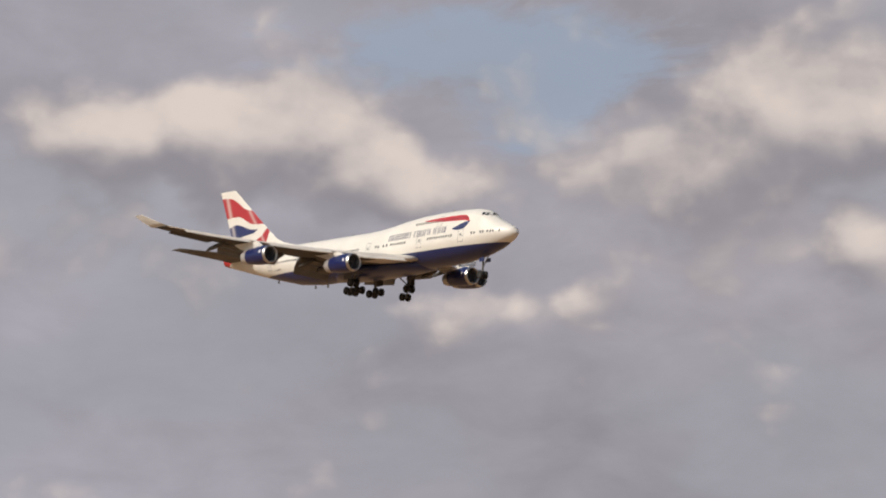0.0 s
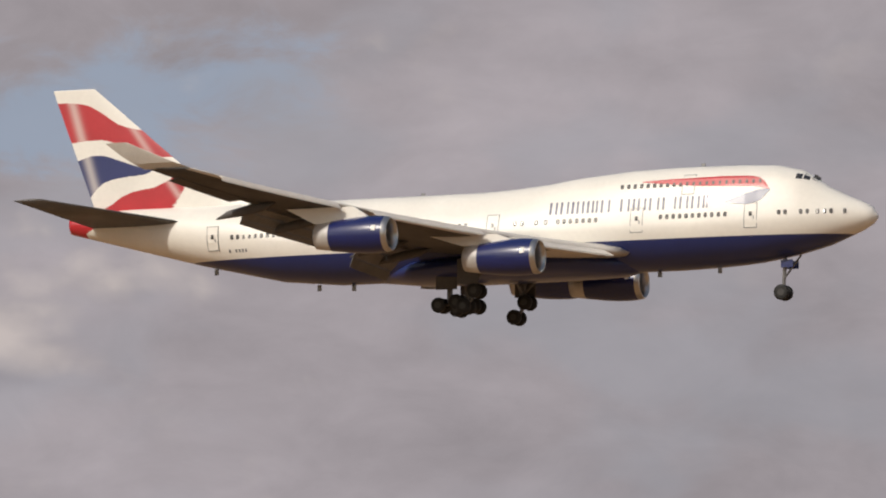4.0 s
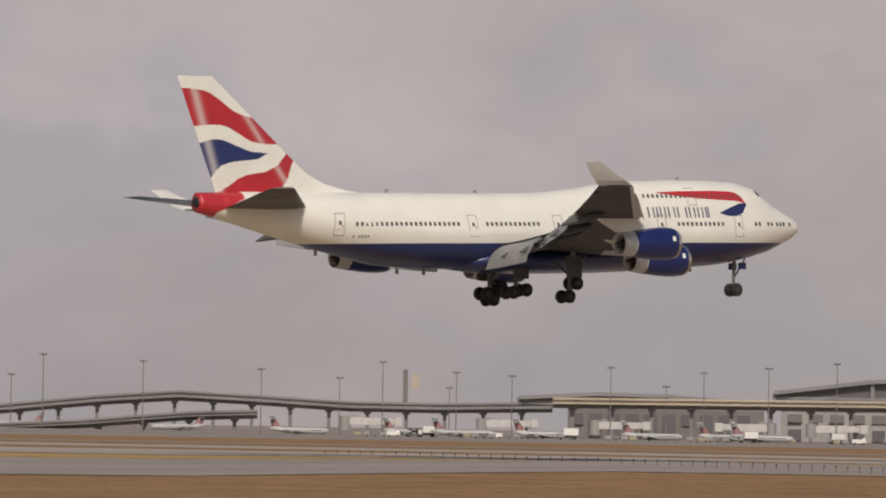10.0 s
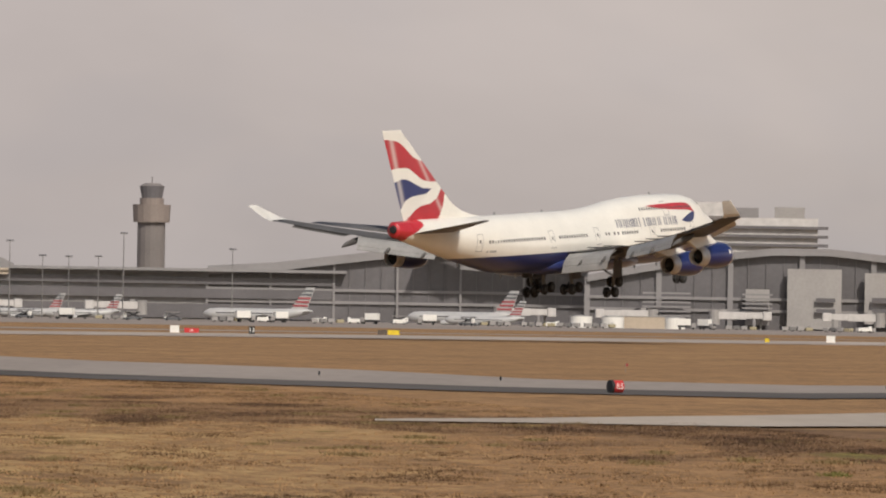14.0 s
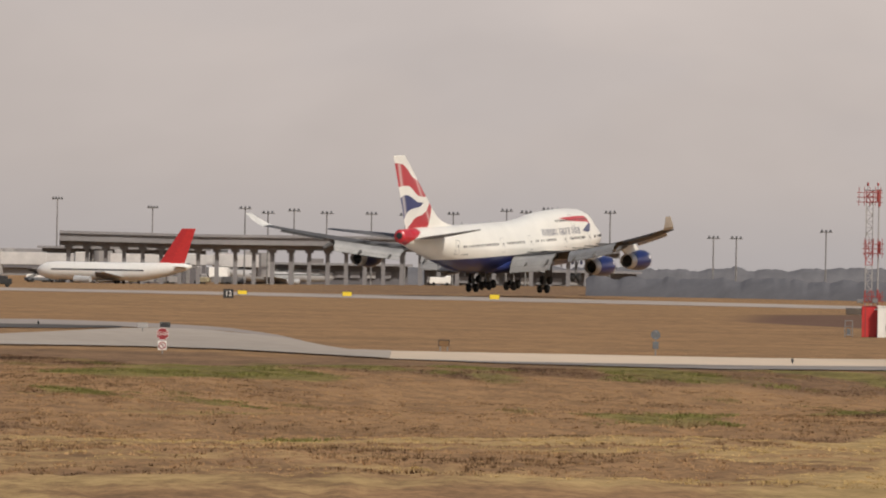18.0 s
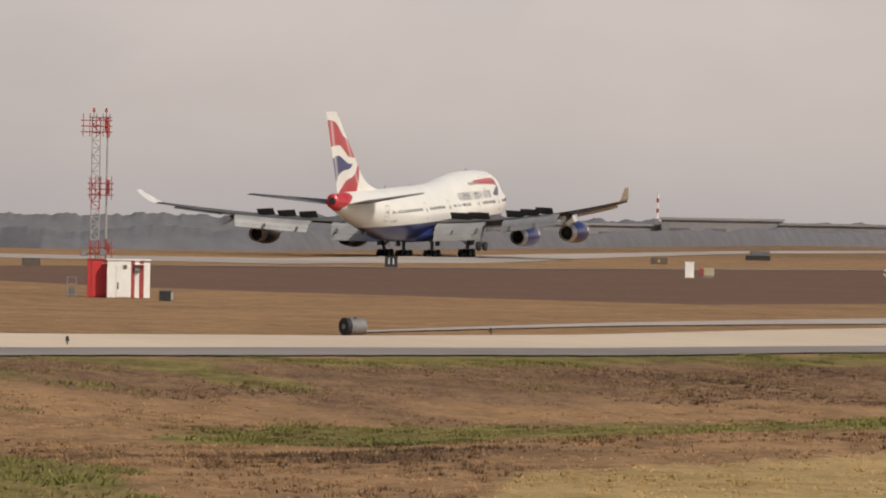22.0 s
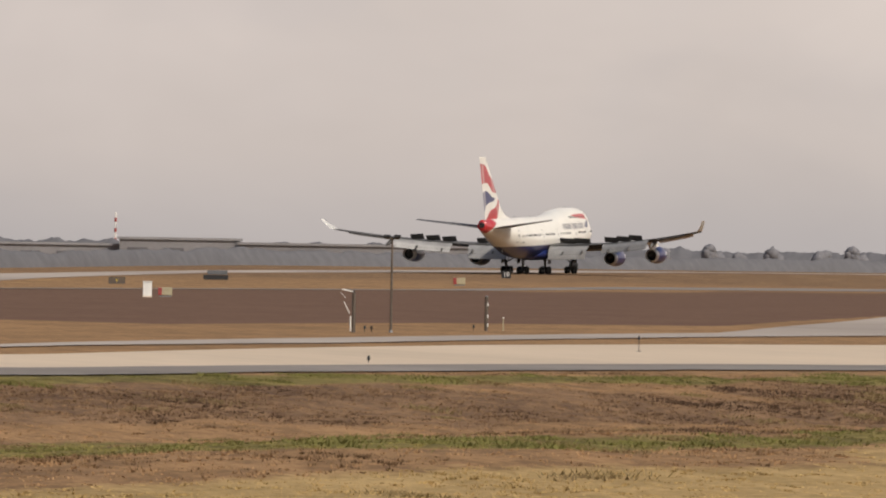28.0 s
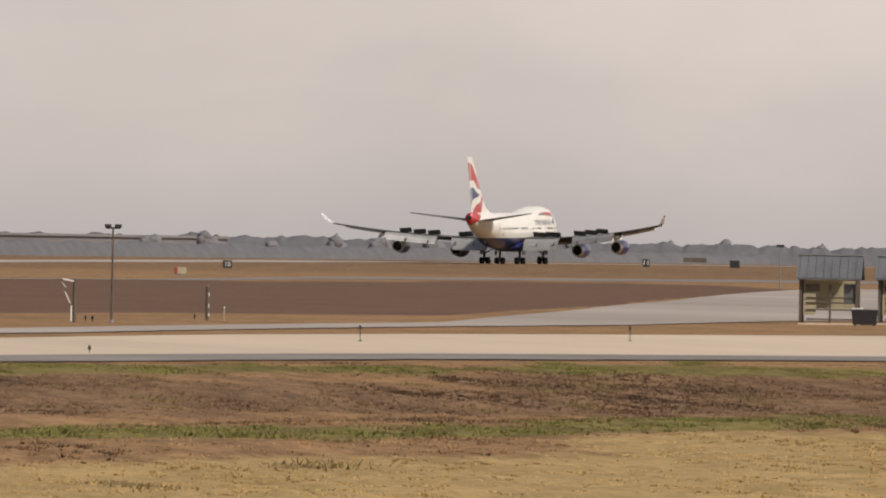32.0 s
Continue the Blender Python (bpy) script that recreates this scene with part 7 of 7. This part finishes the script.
# red and white lattice masts
def lattice(top, x, w, z0, z1, bays, paints):
    """A square lattice tower in painted bays: each bay one part."""
    for i in range(bays):
        a, b = z0 + (z1 - z0) * i / bays, z0 + (z1 - z0) * (i + 1) / bays
        bm = bmesh.new()
        for sx in (-1, 1):
            for sy in (-1, 1):
                add_tube(bm, (x + sx * w / 2, sy * w / 2, a), (x + sx * w / 2, sy * w / 2, b), 0.03, None, 6)
        for k in range(2):
            p, q = a + (b - a) * k / 2, a + (b - a) * (k + 1) / 2
            s = 1 if k else -1
            for y in (-w / 2, w / 2):
                add_tube(bm, (x - s * w / 2, y, p), (x + s * w / 2, y, q), 0.02, None, 5)
                add_tube(bm, (x - w / 2, y, p), (x + w / 2, y, p), 0.017, None, 5)
            for xx in (-w / 2, w / 2):
                add_tube(bm, (x + xx, -s * w / 2, p), (x + xx, s * w / 2, q), 0.017, None, 5)
        part("lattice_bay", bm, M[paints[i]], top)


def antenna_array(top, x, z, w, rows, bars=5):
    """A block of dipoles: horizontal and upright rods round the mast."""
    for i in range(rows):
        part("antenna_rod", tube((x - w / 2, -0.25, z + i * 0.26), (x + w / 2, -0.25, z + i * 0.26), 0.022, None, 6), M["orange"], top)
    for i in range(bars):
        part("antenna_rod", tube((x - w * 0.42 + w * 0.84 * i / (bars - 1), -0.28, z - 0.2), (x - w * 0.42 + w * 0.84 * i / (bars - 1), -0.28, z + rows * 0.26 + 0.05), 0.02, None, 6), M["orange"], top)
    part("reflector", box((x + w * 0.3, -0.16, z + rows * 0.12), (0.12, 0.05, rows * 0.22), 0, 0.01), M["orange"], top)


lm = thing("antenna_mast", label="red and white twin lattice antenna mast", category="mast")
lattice(lm, -0.18, 0.36, 1.2, 8.0, 10, ["building", "orange", "building", "building", "orange", "orange", "building", "building", "building", "orange"])
part("pole", tube((0.32, 0.05, 0), (0.32, 0.05, 8.0), 0.05, 0.04, 10), M["building"], lm, "pale pole")
for z0, z1 in ((7.1, 8.05), (4.6, 5.2), (2.0, 2.6)):
    part("pole_band", tube((0.32, 0.05, z0), (0.32, 0.05, z1), 0.055, None, 10), M["orange"], lm, "red band")
antenna_array(lm, -0.18, 7.35, 1.4, 3)
antenna_array(lm, 0.05, 4.55, 1.15, 3)
antenna_array(lm, 0.1, 1.95, 1.15, 2)
for x in (-0.3, 0.25):
    part("lamp_bracket", tube((x, 0, 8.0), (x, 0, 8.25), 0.02), M["steel"], lm)
    part("obstruction_lamp", tube((x, 0, 8.25), (x, 0, 8.42), 0.07, 0.05, 10), M["orange"], lm, "red obstruction lamp")
part("cross_arm", tube((-0.5, 0, 8.0), (0.5, 0, 8.0), 0.03), M["steel"], lm)
part("cable_box", box((-0.62, -0.1, 1.95), (0.34, 0.2, 0.22), 0, 0.02), M["steel"], lm)
part("cable_box", box((0.2, -0.2, 1.98), (0.3, 0.2, 0.26), 0, 0.02), M["steel"], lm)
lm.matrix_basis = stand(13.71, 290)
rh = thing("equipment_cabin", label="dark red metal equipment cabin under the mast", category="cabin")
part("wall", box((0, 0, 0.84), (0.95, 0.9, 1.66), 0, 0.02), M["signred"], rh)
part("corner_post", box((-0.28, -0.47, 0.84), (0.05, 0.04, 1.62)), M["orange"], rh)
part("roof", box((0, 0, 1.70), (1.0, 0.98, 0.05)), M["orange"], rh)
part("vent_pipe", tube((0.2, -0.52, 1.52), (0.55, -0.52, 1.55), 0.03), M["signwhite"], rh)
rh.matrix_basis = stand(13.71, 288.5)
hut = thing("equipment_hut", label="white equipment hut with broad red stripes", category="hut")
part("wall", box((-0.38, 0, 0.84), (1.06, 1.4, 1.66), 0, 0.015), M["signwhite"], hut, "white hut wall")
part("wall", box((0.57, 0.02, 0.84), (0.84, 1.36, 1.66), 0, 0.015), M["signwhite"], hut, "striped end bay")
for x in (0.22, 0.62):
    part("red_stripe", box((x, -0.66, 0.84), (0.19, 0.05, 1.64)), M["orange"], hut, "red stripe")
part("door", box((-0.2, -0.71, 0.74), (0.62, 0.03, 1.4), 0, 0.01), M["signwhite"], hut)
part("door_handle", box((-0.42, -0.74, 0.55), (0.05, 0.04, 0.3)), M["black"], hut, "dark door latch")
part("wall_lamp", box((-0.1, -0.76, 1.4), (0.16, 0.1, 0.14), 0, 0.02), M["steel"], hut)
part("roof", box((0.04, 0, 1.70), (2.0, 1.5, 0.06)), M["signwhite"], hut)
part("awning", box((0.55, -0.80, 1.5), (0.42, 0.3, 0.04)), M["signwhite"], hut)
part("air_vent", box((0.42, -0.74, 1.3), (0.24, 0.14, 0.26), 0, 0.02), M["steel"], hut)
hut.matrix_basis = stand(13.97, 288)
fr = thing("pipe_frame", label="small galvanised pipe frame in the grass", category="frame")
for x in (-0.2, 0.2):
    for y in (-0.15, 0.15):
        part("leg", tube((x, y, 0), (x, y, 0.92), 0.025), M["steel"], fr)
    part("bar", tube((x, -0.15, 0.9), (x, 0.15, 0.9), 0.02), M["steel"], fr)
for z in (0.9, 0.6, 0.12):
    part("bar", tube((-0.22, -0.15, z), (0.22, -0.15, z), 0.022), M["steel"], fr)
part("box", box((0, 0, 0.3), (0.22, 0.18, 0.34), 0, 0.02), M["shingle"], fr)
fr.matrix_basis = stand(13.48, 287)
cb = thing("cable_pedestal", label="dark grey cube-shaped cable pedestal", category="equipment box")
part("body", box((-0.04, 0, 0.22), (0.5, 0.5, 0.42), 0, 0.02), M["black"], cb)
part("side_panel", box((0.26, 0, 0.22), (0.12, 0.46, 0.40), 0, 0.02), M["building"], cb, "pale side panel")
part("lid", box((0.02, 0, 0.44), (0.64, 0.54, 0.03)), M["shingle"], cb)
cb.matrix_basis = stand(14.31, 280)

gs = thing("equipment_hut", label="orange-red and white glideslope equipment hut", category="hut")
part("wall", box((-0.1, 0, 0.85), (2.3, 2.0, 1.6), 0, 0.02), M["orange"], gs, "orange-red wall")
part("white_bay", box((-0.1, -1.02, 0.85), (1.0, 0.06, 1.6)), M["signwhite"], gs, "white door bay")
part("door_mark", box((-0.2, -1.06, 0.95), (0.22, 0.03, 0.5)), M["black"], gs)
part("side_bay", box((1.2, 0, 0.85), (0.35, 1.9, 1.56)), M["orange"], gs)
part("roof", box((0.05, -0.1, 1.70), (2.8, 2.3, 0.09)), M["signwhite"], gs)
gs.matrix_basis = stand(-9.52, 676)
gm = thing("antenna_mast", label="slender red and white lattice glideslope mast", category="mast")
lattice(gm, 0, 0.34, 0, 10.3, 11, ["orange", "signwhite"] * 6)
for z, n in ((8.4, 4), (4.6, 3), (0.9, 3)):
    for i in range(n):
        part("antenna_rod", tube((-1.6, -0.3, z + i * 0.42), (0.2, -0.3, z + i * 0.42), 0.05, None, 6), M["orange"], gm)
    for x in (-1.2, -0.6):
        part("antenna_rod", tube((x, -0.3, z - 0.4), (x, -0.3, z + n * 0.42 + 0.2), 0.05, None, 6), M["orange"], gm)
gm.matrix_basis = stand(-9.68, 667)

# posts, light pole and stake behind the connecting road
lp = thing("utility_pole", label="tall thin weathered pole with twin heads", category="pole")
part("pole", tube((0, 0, 0), (0, 0, 4.15), 0.062, 0.045, 10), M["wood"], lp)
part("cross_arm", box((0, 0, 4.1), (0.66, 0.06, 0.07), 0, 0.01), M["wood"], lp)
for x in (-0.28, 0.28):
    part("lamp_head", box((x * 0.8, -0.05, 4.2), (0.3, 0.22, 0.14), 0, 0.03), M["black"], lp)
part("base_collar", tube((0, 0, 0), (0, 0, 0.12), 0.1, 0.08, 10), M["steel"], lp)
lp.matrix_basis = stand(21.07, 283)
p1 = thing("bollard_post", label="thick dark post with white pipe and strut", category="post")
part("post", tube((0, 0, 0), (0, 0, 1.72), 0.085, 0.08, 12), M["wood"], p1)
part("cap", box((0.01, 0, 1.78), (0.1, 0.12, 0.1), 0, 0.02), M["black"], p1)
part("conduit", tube((-0.13, -0.02, 0.05), (-0.13, -0.02, 0.72), 0.035, None, 8), M["signwhite"], p1, "white conduit")
part("strut", tube((-0.18, -0.02, 0.82), (-0.42, -0.02, 1.32), 0.018, None, 6), M["signwhite"], p1, "white strut")
part("strut", tube((-0.36, -0.02, 1.5), (-0.56, -0.02, 1.72), 0.012, None, 6), M["signwhite"], p1)
part("lamp_arm", tube((-0.02, -0.02, 1.76), (-0.52, -0.02, 1.86), 0.03, None, 8), M["signwhite"], p1, "white lamp arm")
p1.matrix_basis = stand(20.74, 281)
p2 = thing("bollard_post", label="thick dark post with pale reflectors", category="post")
part("post", tube((0, 0, 0), (0, 0, 1.55), 0.085, 0.08, 12), M["wood"], p2)
part("cap", tube((0, 0, 1.55), (0, 0, 1.6), 0.09, 0.05, 12), M["steel"], p2)
for z in (0.26, 0.68, 1.2):
    part("reflector", box((0.07, -0.06, z), (0.05, 0.04, 0.16), 0, 0.01), M["signwhite"], p2, "pale reflector")
p2.matrix_basis = stand(21.91, 296)
sk = thing("stake", label="thin pale survey stake", category="stake")
part("shaft", box((0, 0, 0.31), (0.05, 0.03, 0.62), 0, 0.005), M["cream"], sk)
part("tip", box((0, 0, 0.6), (0.06, 0.035, 0.06)), M["signwhite"], sk)
sk.matrix_basis = stand(22.06, 297)


# edge lights of the taxiways
EDGE_ROW = [(-17.6, 640), (-15.52, 557), (-14.13, 504), (-12.68, 455)]


def edge_light(stem, label, base=False):
    top = thing("edge_light", label=label, category="light", group="taxiway edge lights")
    part("stem", tube((0, 0, 0), (0, 0, stem), 0.018, None, 6), M["black"], top)
    part("globe", tube((0, 0, stem), (0, 0, stem + 0.11), 0.055, 0.03, 8), M["black"], top, "dark globe")
    part("collar", tube((0, 0, stem - 0.03), (0, 0, stem), 0.045, 0.055, 8), M["black"], top)
    if base:
        part("base_can", tube((0, 0, 0), (0, 0, 0.06), 0.1, 0.08, 10), M["black"], top)
    return top


el_a = edge_light(0.16, "short dark taxiway edge light")
el_a.matrix_basis = stand(20.88, 201)
for az, d in ((17.18, 203), (13.45, 176), (-6.3, 352), (-1.5, 300), (0.1, 292), (3.5, 282), (4.7, 272), (20.84, 284), (20.9, 284), (21.8, 296)):
    copy_thing(el_a, stand(az, d))
el_b = edge_light(0.5, "tall thin taxiway edge light on a base", True)
el_b.matrix_basis = stand(23.26, 236)
copy_thing(el_b, stand(25.64, 249))
el_c = edge_light(0.34, "dark pavement edge marker light", True)
el_c["label"] = "dark edge light in a long row along the pavement"
el_c.matrix_basis = stand(EDGE_ROW[0][0], EDGE_ROW[0][1])
for i in range(1, 48):
    az = EDGE_ROW[0][0] + (EDGE_ROW[-1][0] - EDGE_ROW[0][0]) * i / 47
    copy_thing(el_c, stand(az, float(np.interp(az, *zip(*EDGE_ROW)))))
mk = thing("ground_marker", label="small white marker post in the grass", category="marker", group="white markers")
part("post", tube((0, 0, 0), (0, 0, 0.14), 0.05, 0.045, 8), M["signwhite"], mk)
part("cap", tube((0, 0, 0.14), (0, 0, 0.18), 0.055, 0.03, 8), M["shingle"], mk)
mk.matrix_basis = stand(-13.49, 207)
copy_thing(mk, stand(-13.26, 208))


# timber shelters by the far connecting road
def shelter(az, d, second=False):
    top = thing("shelter", label="open timber shelter with grey gable roof and cream boards" if not second else "second timber shelter with grey gable roof", category="shelter")
    w = 3.0
    for x in (-w / 2 + 0.1, w / 2 - 0.1):
        for y in (-0.8, 0.8):
            part("post", box((x, y, 1.15), (0.13, 0.13, 2.4), 0, 0.01), M["wood"], top)
    part("post", box((0.08, -0.78, 1.0), (0.11, 0.11, 2.0), 0, 0.01), M["wood"], top)
    for s in (-1, 1):
        part("roof_slope", loft([[(x, s * 1.25, 2.25), (x, s * 1.25, 2.36), (x, 0, 3.45), (x, 0, 3.34)] for x in (-w / 2 - 0.1, w / 2 + 0.16)]), M["shingle"], top, "grey roofing sheet")
    for i in range(8):
        part("roof_rib", loft([[(-w / 2 + 0.05 + i * 0.4 + e, -1.26, 2.36), (-w / 2 + 0.05 + i * 0.4 + e, -1.26, 2.40), (-w / 2 + 0.05 + i * 0.4 + e, 0, 3.49), (-w / 2 + 0.05 + i * 0.4 + e, 0, 3.45)] for e in (0, 0.04)]), M["shingle"], top)
    part("ridge", box((0.03, 0, 3.47), (w + 0.28, 0.16, 0.05), 0, 0.01), M["steel"], top)
    for y in (-0.8, 0.8):
        part("beam", box((0, y, 2.3), (w, 0.1, 0.16)), M["wood"], top)
    for z in (0.28, 0.75, 1.1, 1.35):
        part("rail", box((0.1, -0.76, z), (w * 0.8, 0.06, 0.07), 0, 0.01), M["wood"], top)
    part("back_board", box((0.0, 0.76, 1.5), (w - 0.3, 0.05, 1.4)), M["cream"], top, "cream back boards")
    part("notice_board", box((-0.95, -0.70, 1.05), (0.62, 0.05, 1.1), 0, 0.01), M["cream"], top, "cream board")
    part("notice_board", box((-0.8, -0.72, 1.85), (0.7, 0.05, 0.36), 0, 0.01), M["wood"], top, "dark board")
    part("notice_board", box((1.05, -0.72, 1.55), (0.6, 0.06, 1.0), 0, 0.01), M["shingle"], top, "grey board")
    part("base_plinth", box((0, 0, 0.03), (w, 1.9, 0.1)), M["concrete"], top)
    top.matrix_basis = stand(az, d, -4)
    return top


shelter(27.39, 325)
shelter(28.08, 330, True)
bn = thing("dumpster", label="dark metal bin with pale rim beside the shelters", category="bin")
part("body", loft([[(-0.75, -0.6, z), (0.75, -0.6, z), (0.75, 0.6, z), (-0.75, 0.6, z)] if z < 0.5 else [(-0.85, -0.7, z), (0.85, -0.7, z), (0.85, 0.7, z), (-0.85, 0.7, z)] for z in (0.08, 1.02)]), M["black"], bn)
part("rim", box((0, 0, 1.04), (1.76, 1.46, 0.06), 0, 0.01), M["steel"], bn)
part("lid", box((-0.45, 0, 1.1), (0.7, 1.3, 0.06), 0, 0.02), M["signwhite"], bn, "pale lid")
for x in (-0.6, 0.6):
    part("wheel", tube((x, -0.65, 0.08), (x, -0.55, 0.08), 0.08, None, 10), M["tyre"], bn)
bn.matrix_basis = stand(27.7, 322) @ Matrix.Scale(0.78, 4)
sh_lamp = thing("utility_pole", label="slim dark pole with a flat head near the shelters", category="pole")
part("pole", tube((0, 0, 0), (0, 0, 5.2), 0.09, 0.07, 8), M["steel"], sh_lamp)
part("lamp_head", box((0, 0, 5.2), (1.0, 0.3, 0.3), 0, 0.05), M["black"], sh_lamp)
sh_lamp.matrix_basis = stand(26.95, 800)
dk = thing("service_van", label="dark utility vehicle beside the runway", category="van")
part("body", box((0, 0, 0.9), (3.6, 1.8, 0.9), 0, 0.15), M["black"], dk)
part("cab", box((0.2, 0, 1.5), (2.0, 1.6, 0.7), 0, 0.2), M["pane"], dk)
for x in (-1.1, 1.1):
    part("wheel", tube((x, -0.9, 0.38), (x, 0.9, 0.38), 0.38, None, 12), M["tyre"], dk)
dk.matrix_basis = stand(4.79, 960)


# ---------------------------------------------------------------- tyre smoke at touchdown
def smoke_puff(seed, spread, flakes, size):
    """A drifting puff: a cloud of tiny pale flecks, thick in the middle and thin at the rim."""
    r = np.random.default_rng(seed)
    lobes = np.clip(r.normal(0, 0.7, (9, 3)), -1.2, 1.2) * spread
    c = lobes[np.arange(flakes) % 9] + np.clip(r.normal(0, 1, (flakes, 3)), -2.0, 2.0) * r.uniform(0.3, 0.8, 9)[np.arange(flakes) % 9][:, None] * spread
    e = r.normal(0, 1, (flakes, 3, 3))
    sunny = np.array((0.15, -0.75, 0.64))
    e = e - 0.93 * (e @ sunny)[..., None] * sunny
    e = e / np.linalg.norm(e, axis=2, keepdims=True) * size
    me = bpy.data.meshes.new("tyre_smoke")
    me.from_pydata((c[:, None, :] + e).reshape(-1, 3).tolist(), [], np.arange(flakes * 3).reshape(-1, 3).tolist())
    me.materials.append(M["smoke"])
    return tagged(new("tyre_smoke", me), label="pale drifting puff of tyre smoke behind the jet", category="smoke", group="touchdown smoke")


SMOKE = []
for i in range(9):
    SMOKE.append((smoke_puff(40 + i, (3.8, 0.9, 2.0) if i % 3 else (4.4, 1.0, 2.5), 34000, 0.075), i))
WISPS = [(smoke_puff(60, (1.1, 0.9, 0.6), 16000, 0.06), 11.24), (smoke_puff(61, (1.3, 1.0, 0.45), 14000, 0.06), 10.5), (smoke_puff(62, (0.9, 0.8, 0.6), 12000, 0.06), 11.42)]
# seconds, place, turn
AIRLINER_ROWS = [
    (0.0, -978.17, 115.87, 60.70, -2.04, -3.56, 33.04), (1.0, -875.41, 152.11, 54.47, -2.67, -2.94, 35.21),
    (2.0, -717.66, 178.17, 45.12, -3.33, -2.92, 37.13), (3.0, -574.67, 193.29, 36.16, -2.38, -2.51, 40.62),
    (3.5, -513.71, 203.90, 33.10, -1.78, -2.36, 42.02), (6.0, -358.02, 304.48, 23.49, -1.51, -1.31, 49.26),
    (7.0, -302.03, 376.98, 23.58, -2.23, -1.63, 49.76), (7.5, -282.37, 408.92, 21.58, -2.20, -1.36, 51.36),
    (8.0, -260.89, 444.32, 20.21, -1.99, -1.17, 51.81), (8.5, -225.10, 484.25, 19.33, -1.67, -1.37, 51.21),
    (9.0, -205.92, 517.98, 17.80, -1.02, -1.92, 52.36), (9.5, -186.01, 549.49, 16.43, -1.06, -2.05, 53.49),
    (10.0, -160.93, 564.86, 15.29, -1.16, -1.83, 54.30), (11.0, -113.23, 595.74, 12.78, -1.78, -1.37, 55.12),
    (11.5, -90.32, 608.86, 11.65, -1.74, -1.82, 55.64), (12.0, -67.97, 619.88, 10.37, -1.21, -1.96, 56.05),
    (13.0, -29.41, 684.19, 8.10, -0.49, -2.63, 56.52), (14.0, 8.76, 751.57, 6.13, -0.80, -3.20, 57.15),
    (15.0, 46.84, 815.77, 4.49, -0.51, -3.66, 57.21), (17.5, 131.01, 875.66, 2.07, -0.45, -2.55, 56.95),
    (18.0, 141.85, 843.17, 1.54, -0.30, -2.48, 56.77), (19.0, 163.78, 800.06, 0.00, 0.13, -2.90, 56.09),
    (20.0, 180.64, 755.31, 0.22, 0.82, -2.75, 55.55), (21.0, 206.57, 764.93, -0.10, -1.19, -2.79, 55.51),
    (22.0, 237.61, 798.76, 0.26, -1.06, -2.42, 55.51), (23.0, 268.24, 832.76, 0.48, -1.38, -2.14, 54.62),
    (24.0, 297.95, 867.04, 0.46, -1.30, -1.98, 54.33), (25.0, 328.72, 905.14, 0.91, -1.25, -2.08, 54.04),
    (28.0, 411.96, 1002.01, 1.67, -0.56, -1.41, 53.33), (29.0, 433.38, 1021.41, 1.75, -1.01, -1.23, 53.62),
    (30.0, 455.12, 1042.43, 1.91, -0.70, -0.82, 53.29), (31.0, 482.82, 1078.76, 2.03, -0.30, -0.99, 53.12),
    (32.0, 504.18, 1101.77, 2.04, -0.56, -0.54, 52.79),
]


def motions():
    walk(jet, [(t, pose(*r)) for t, *r in AIRLINER_ROWS])
    # the wings settle, the spoilers rise and the bogies level out as the wheels take the weight
    for wing, root, side in MOVING["wings"]:
        walk(wing, [(t, Matrix.Translation(root) @ pose(0, 0, 0, -side * a)) for t, a in ((0, 0), (18.6, 0), (20, 1.4), (21, 2.2), (23, 3.1), (28, 3.4), (32, 3.4))])
    for spoiler, hinge in MOVING["spoilers"]:
        walk(spoiler, [(t, Matrix.Translation(hinge) @ pose(0, 0, 0, 0, a, 0)) for t, a in ((0, 0), (19.1, 0), (19.9, 42), (32, 45))])
    for bogie, place, tilt in MOVING["bogies"]:
        walk(bogie, [(t, pose(*place, 0, a, 0)) for t, a in ((0, tilt), (18.7, tilt), (19.2, 0), (32, 0))])

    # the tyres smoke where they first touch, and the smoke rises and drifts off
    for puff, i in SMOKE:
        a = 11.02 + 0.15 * i
        t0 = 18.95 + 0.05 * i
        rise = (1.0, 0.75, 1.2)[i % 3]
        rows = [(0, -14.0, 0), (t0 - 0.15, -14.0, 0), (t0 + 0.1, -5.0, 0.0), (t0 + 0.4, 1.0, 0.03), (t0 + 0.7, 3.6 * rise, 0.05), (t0 + 1.1, 5.0 * rise, 0.05), (t0 + 2.2, 8.4 * rise, 0.2), (t0 + 4, 13 * rise, 0.1), (32, 34 * rise, -3.0)]
        walk(puff, [(t, pose(*polar(a + da, 738), z, 0, 0, 8 * i + 3 * max(0, t - t0))) for t, z, da in rows])
    for puff, a in WISPS:
        walk(puff, [(t, pose(*polar(a + da, 800), z)) for t, z, da in ((0, -8, 0), (18.7, -8, 0), (18.9, -0.5, 0), (19.1, 0.5, 0.03), (19.6, 2.2, 0.1), (20.5, 4.5, 0.0), (22, 9, -0.4), (32, 34, -4))])


motions()
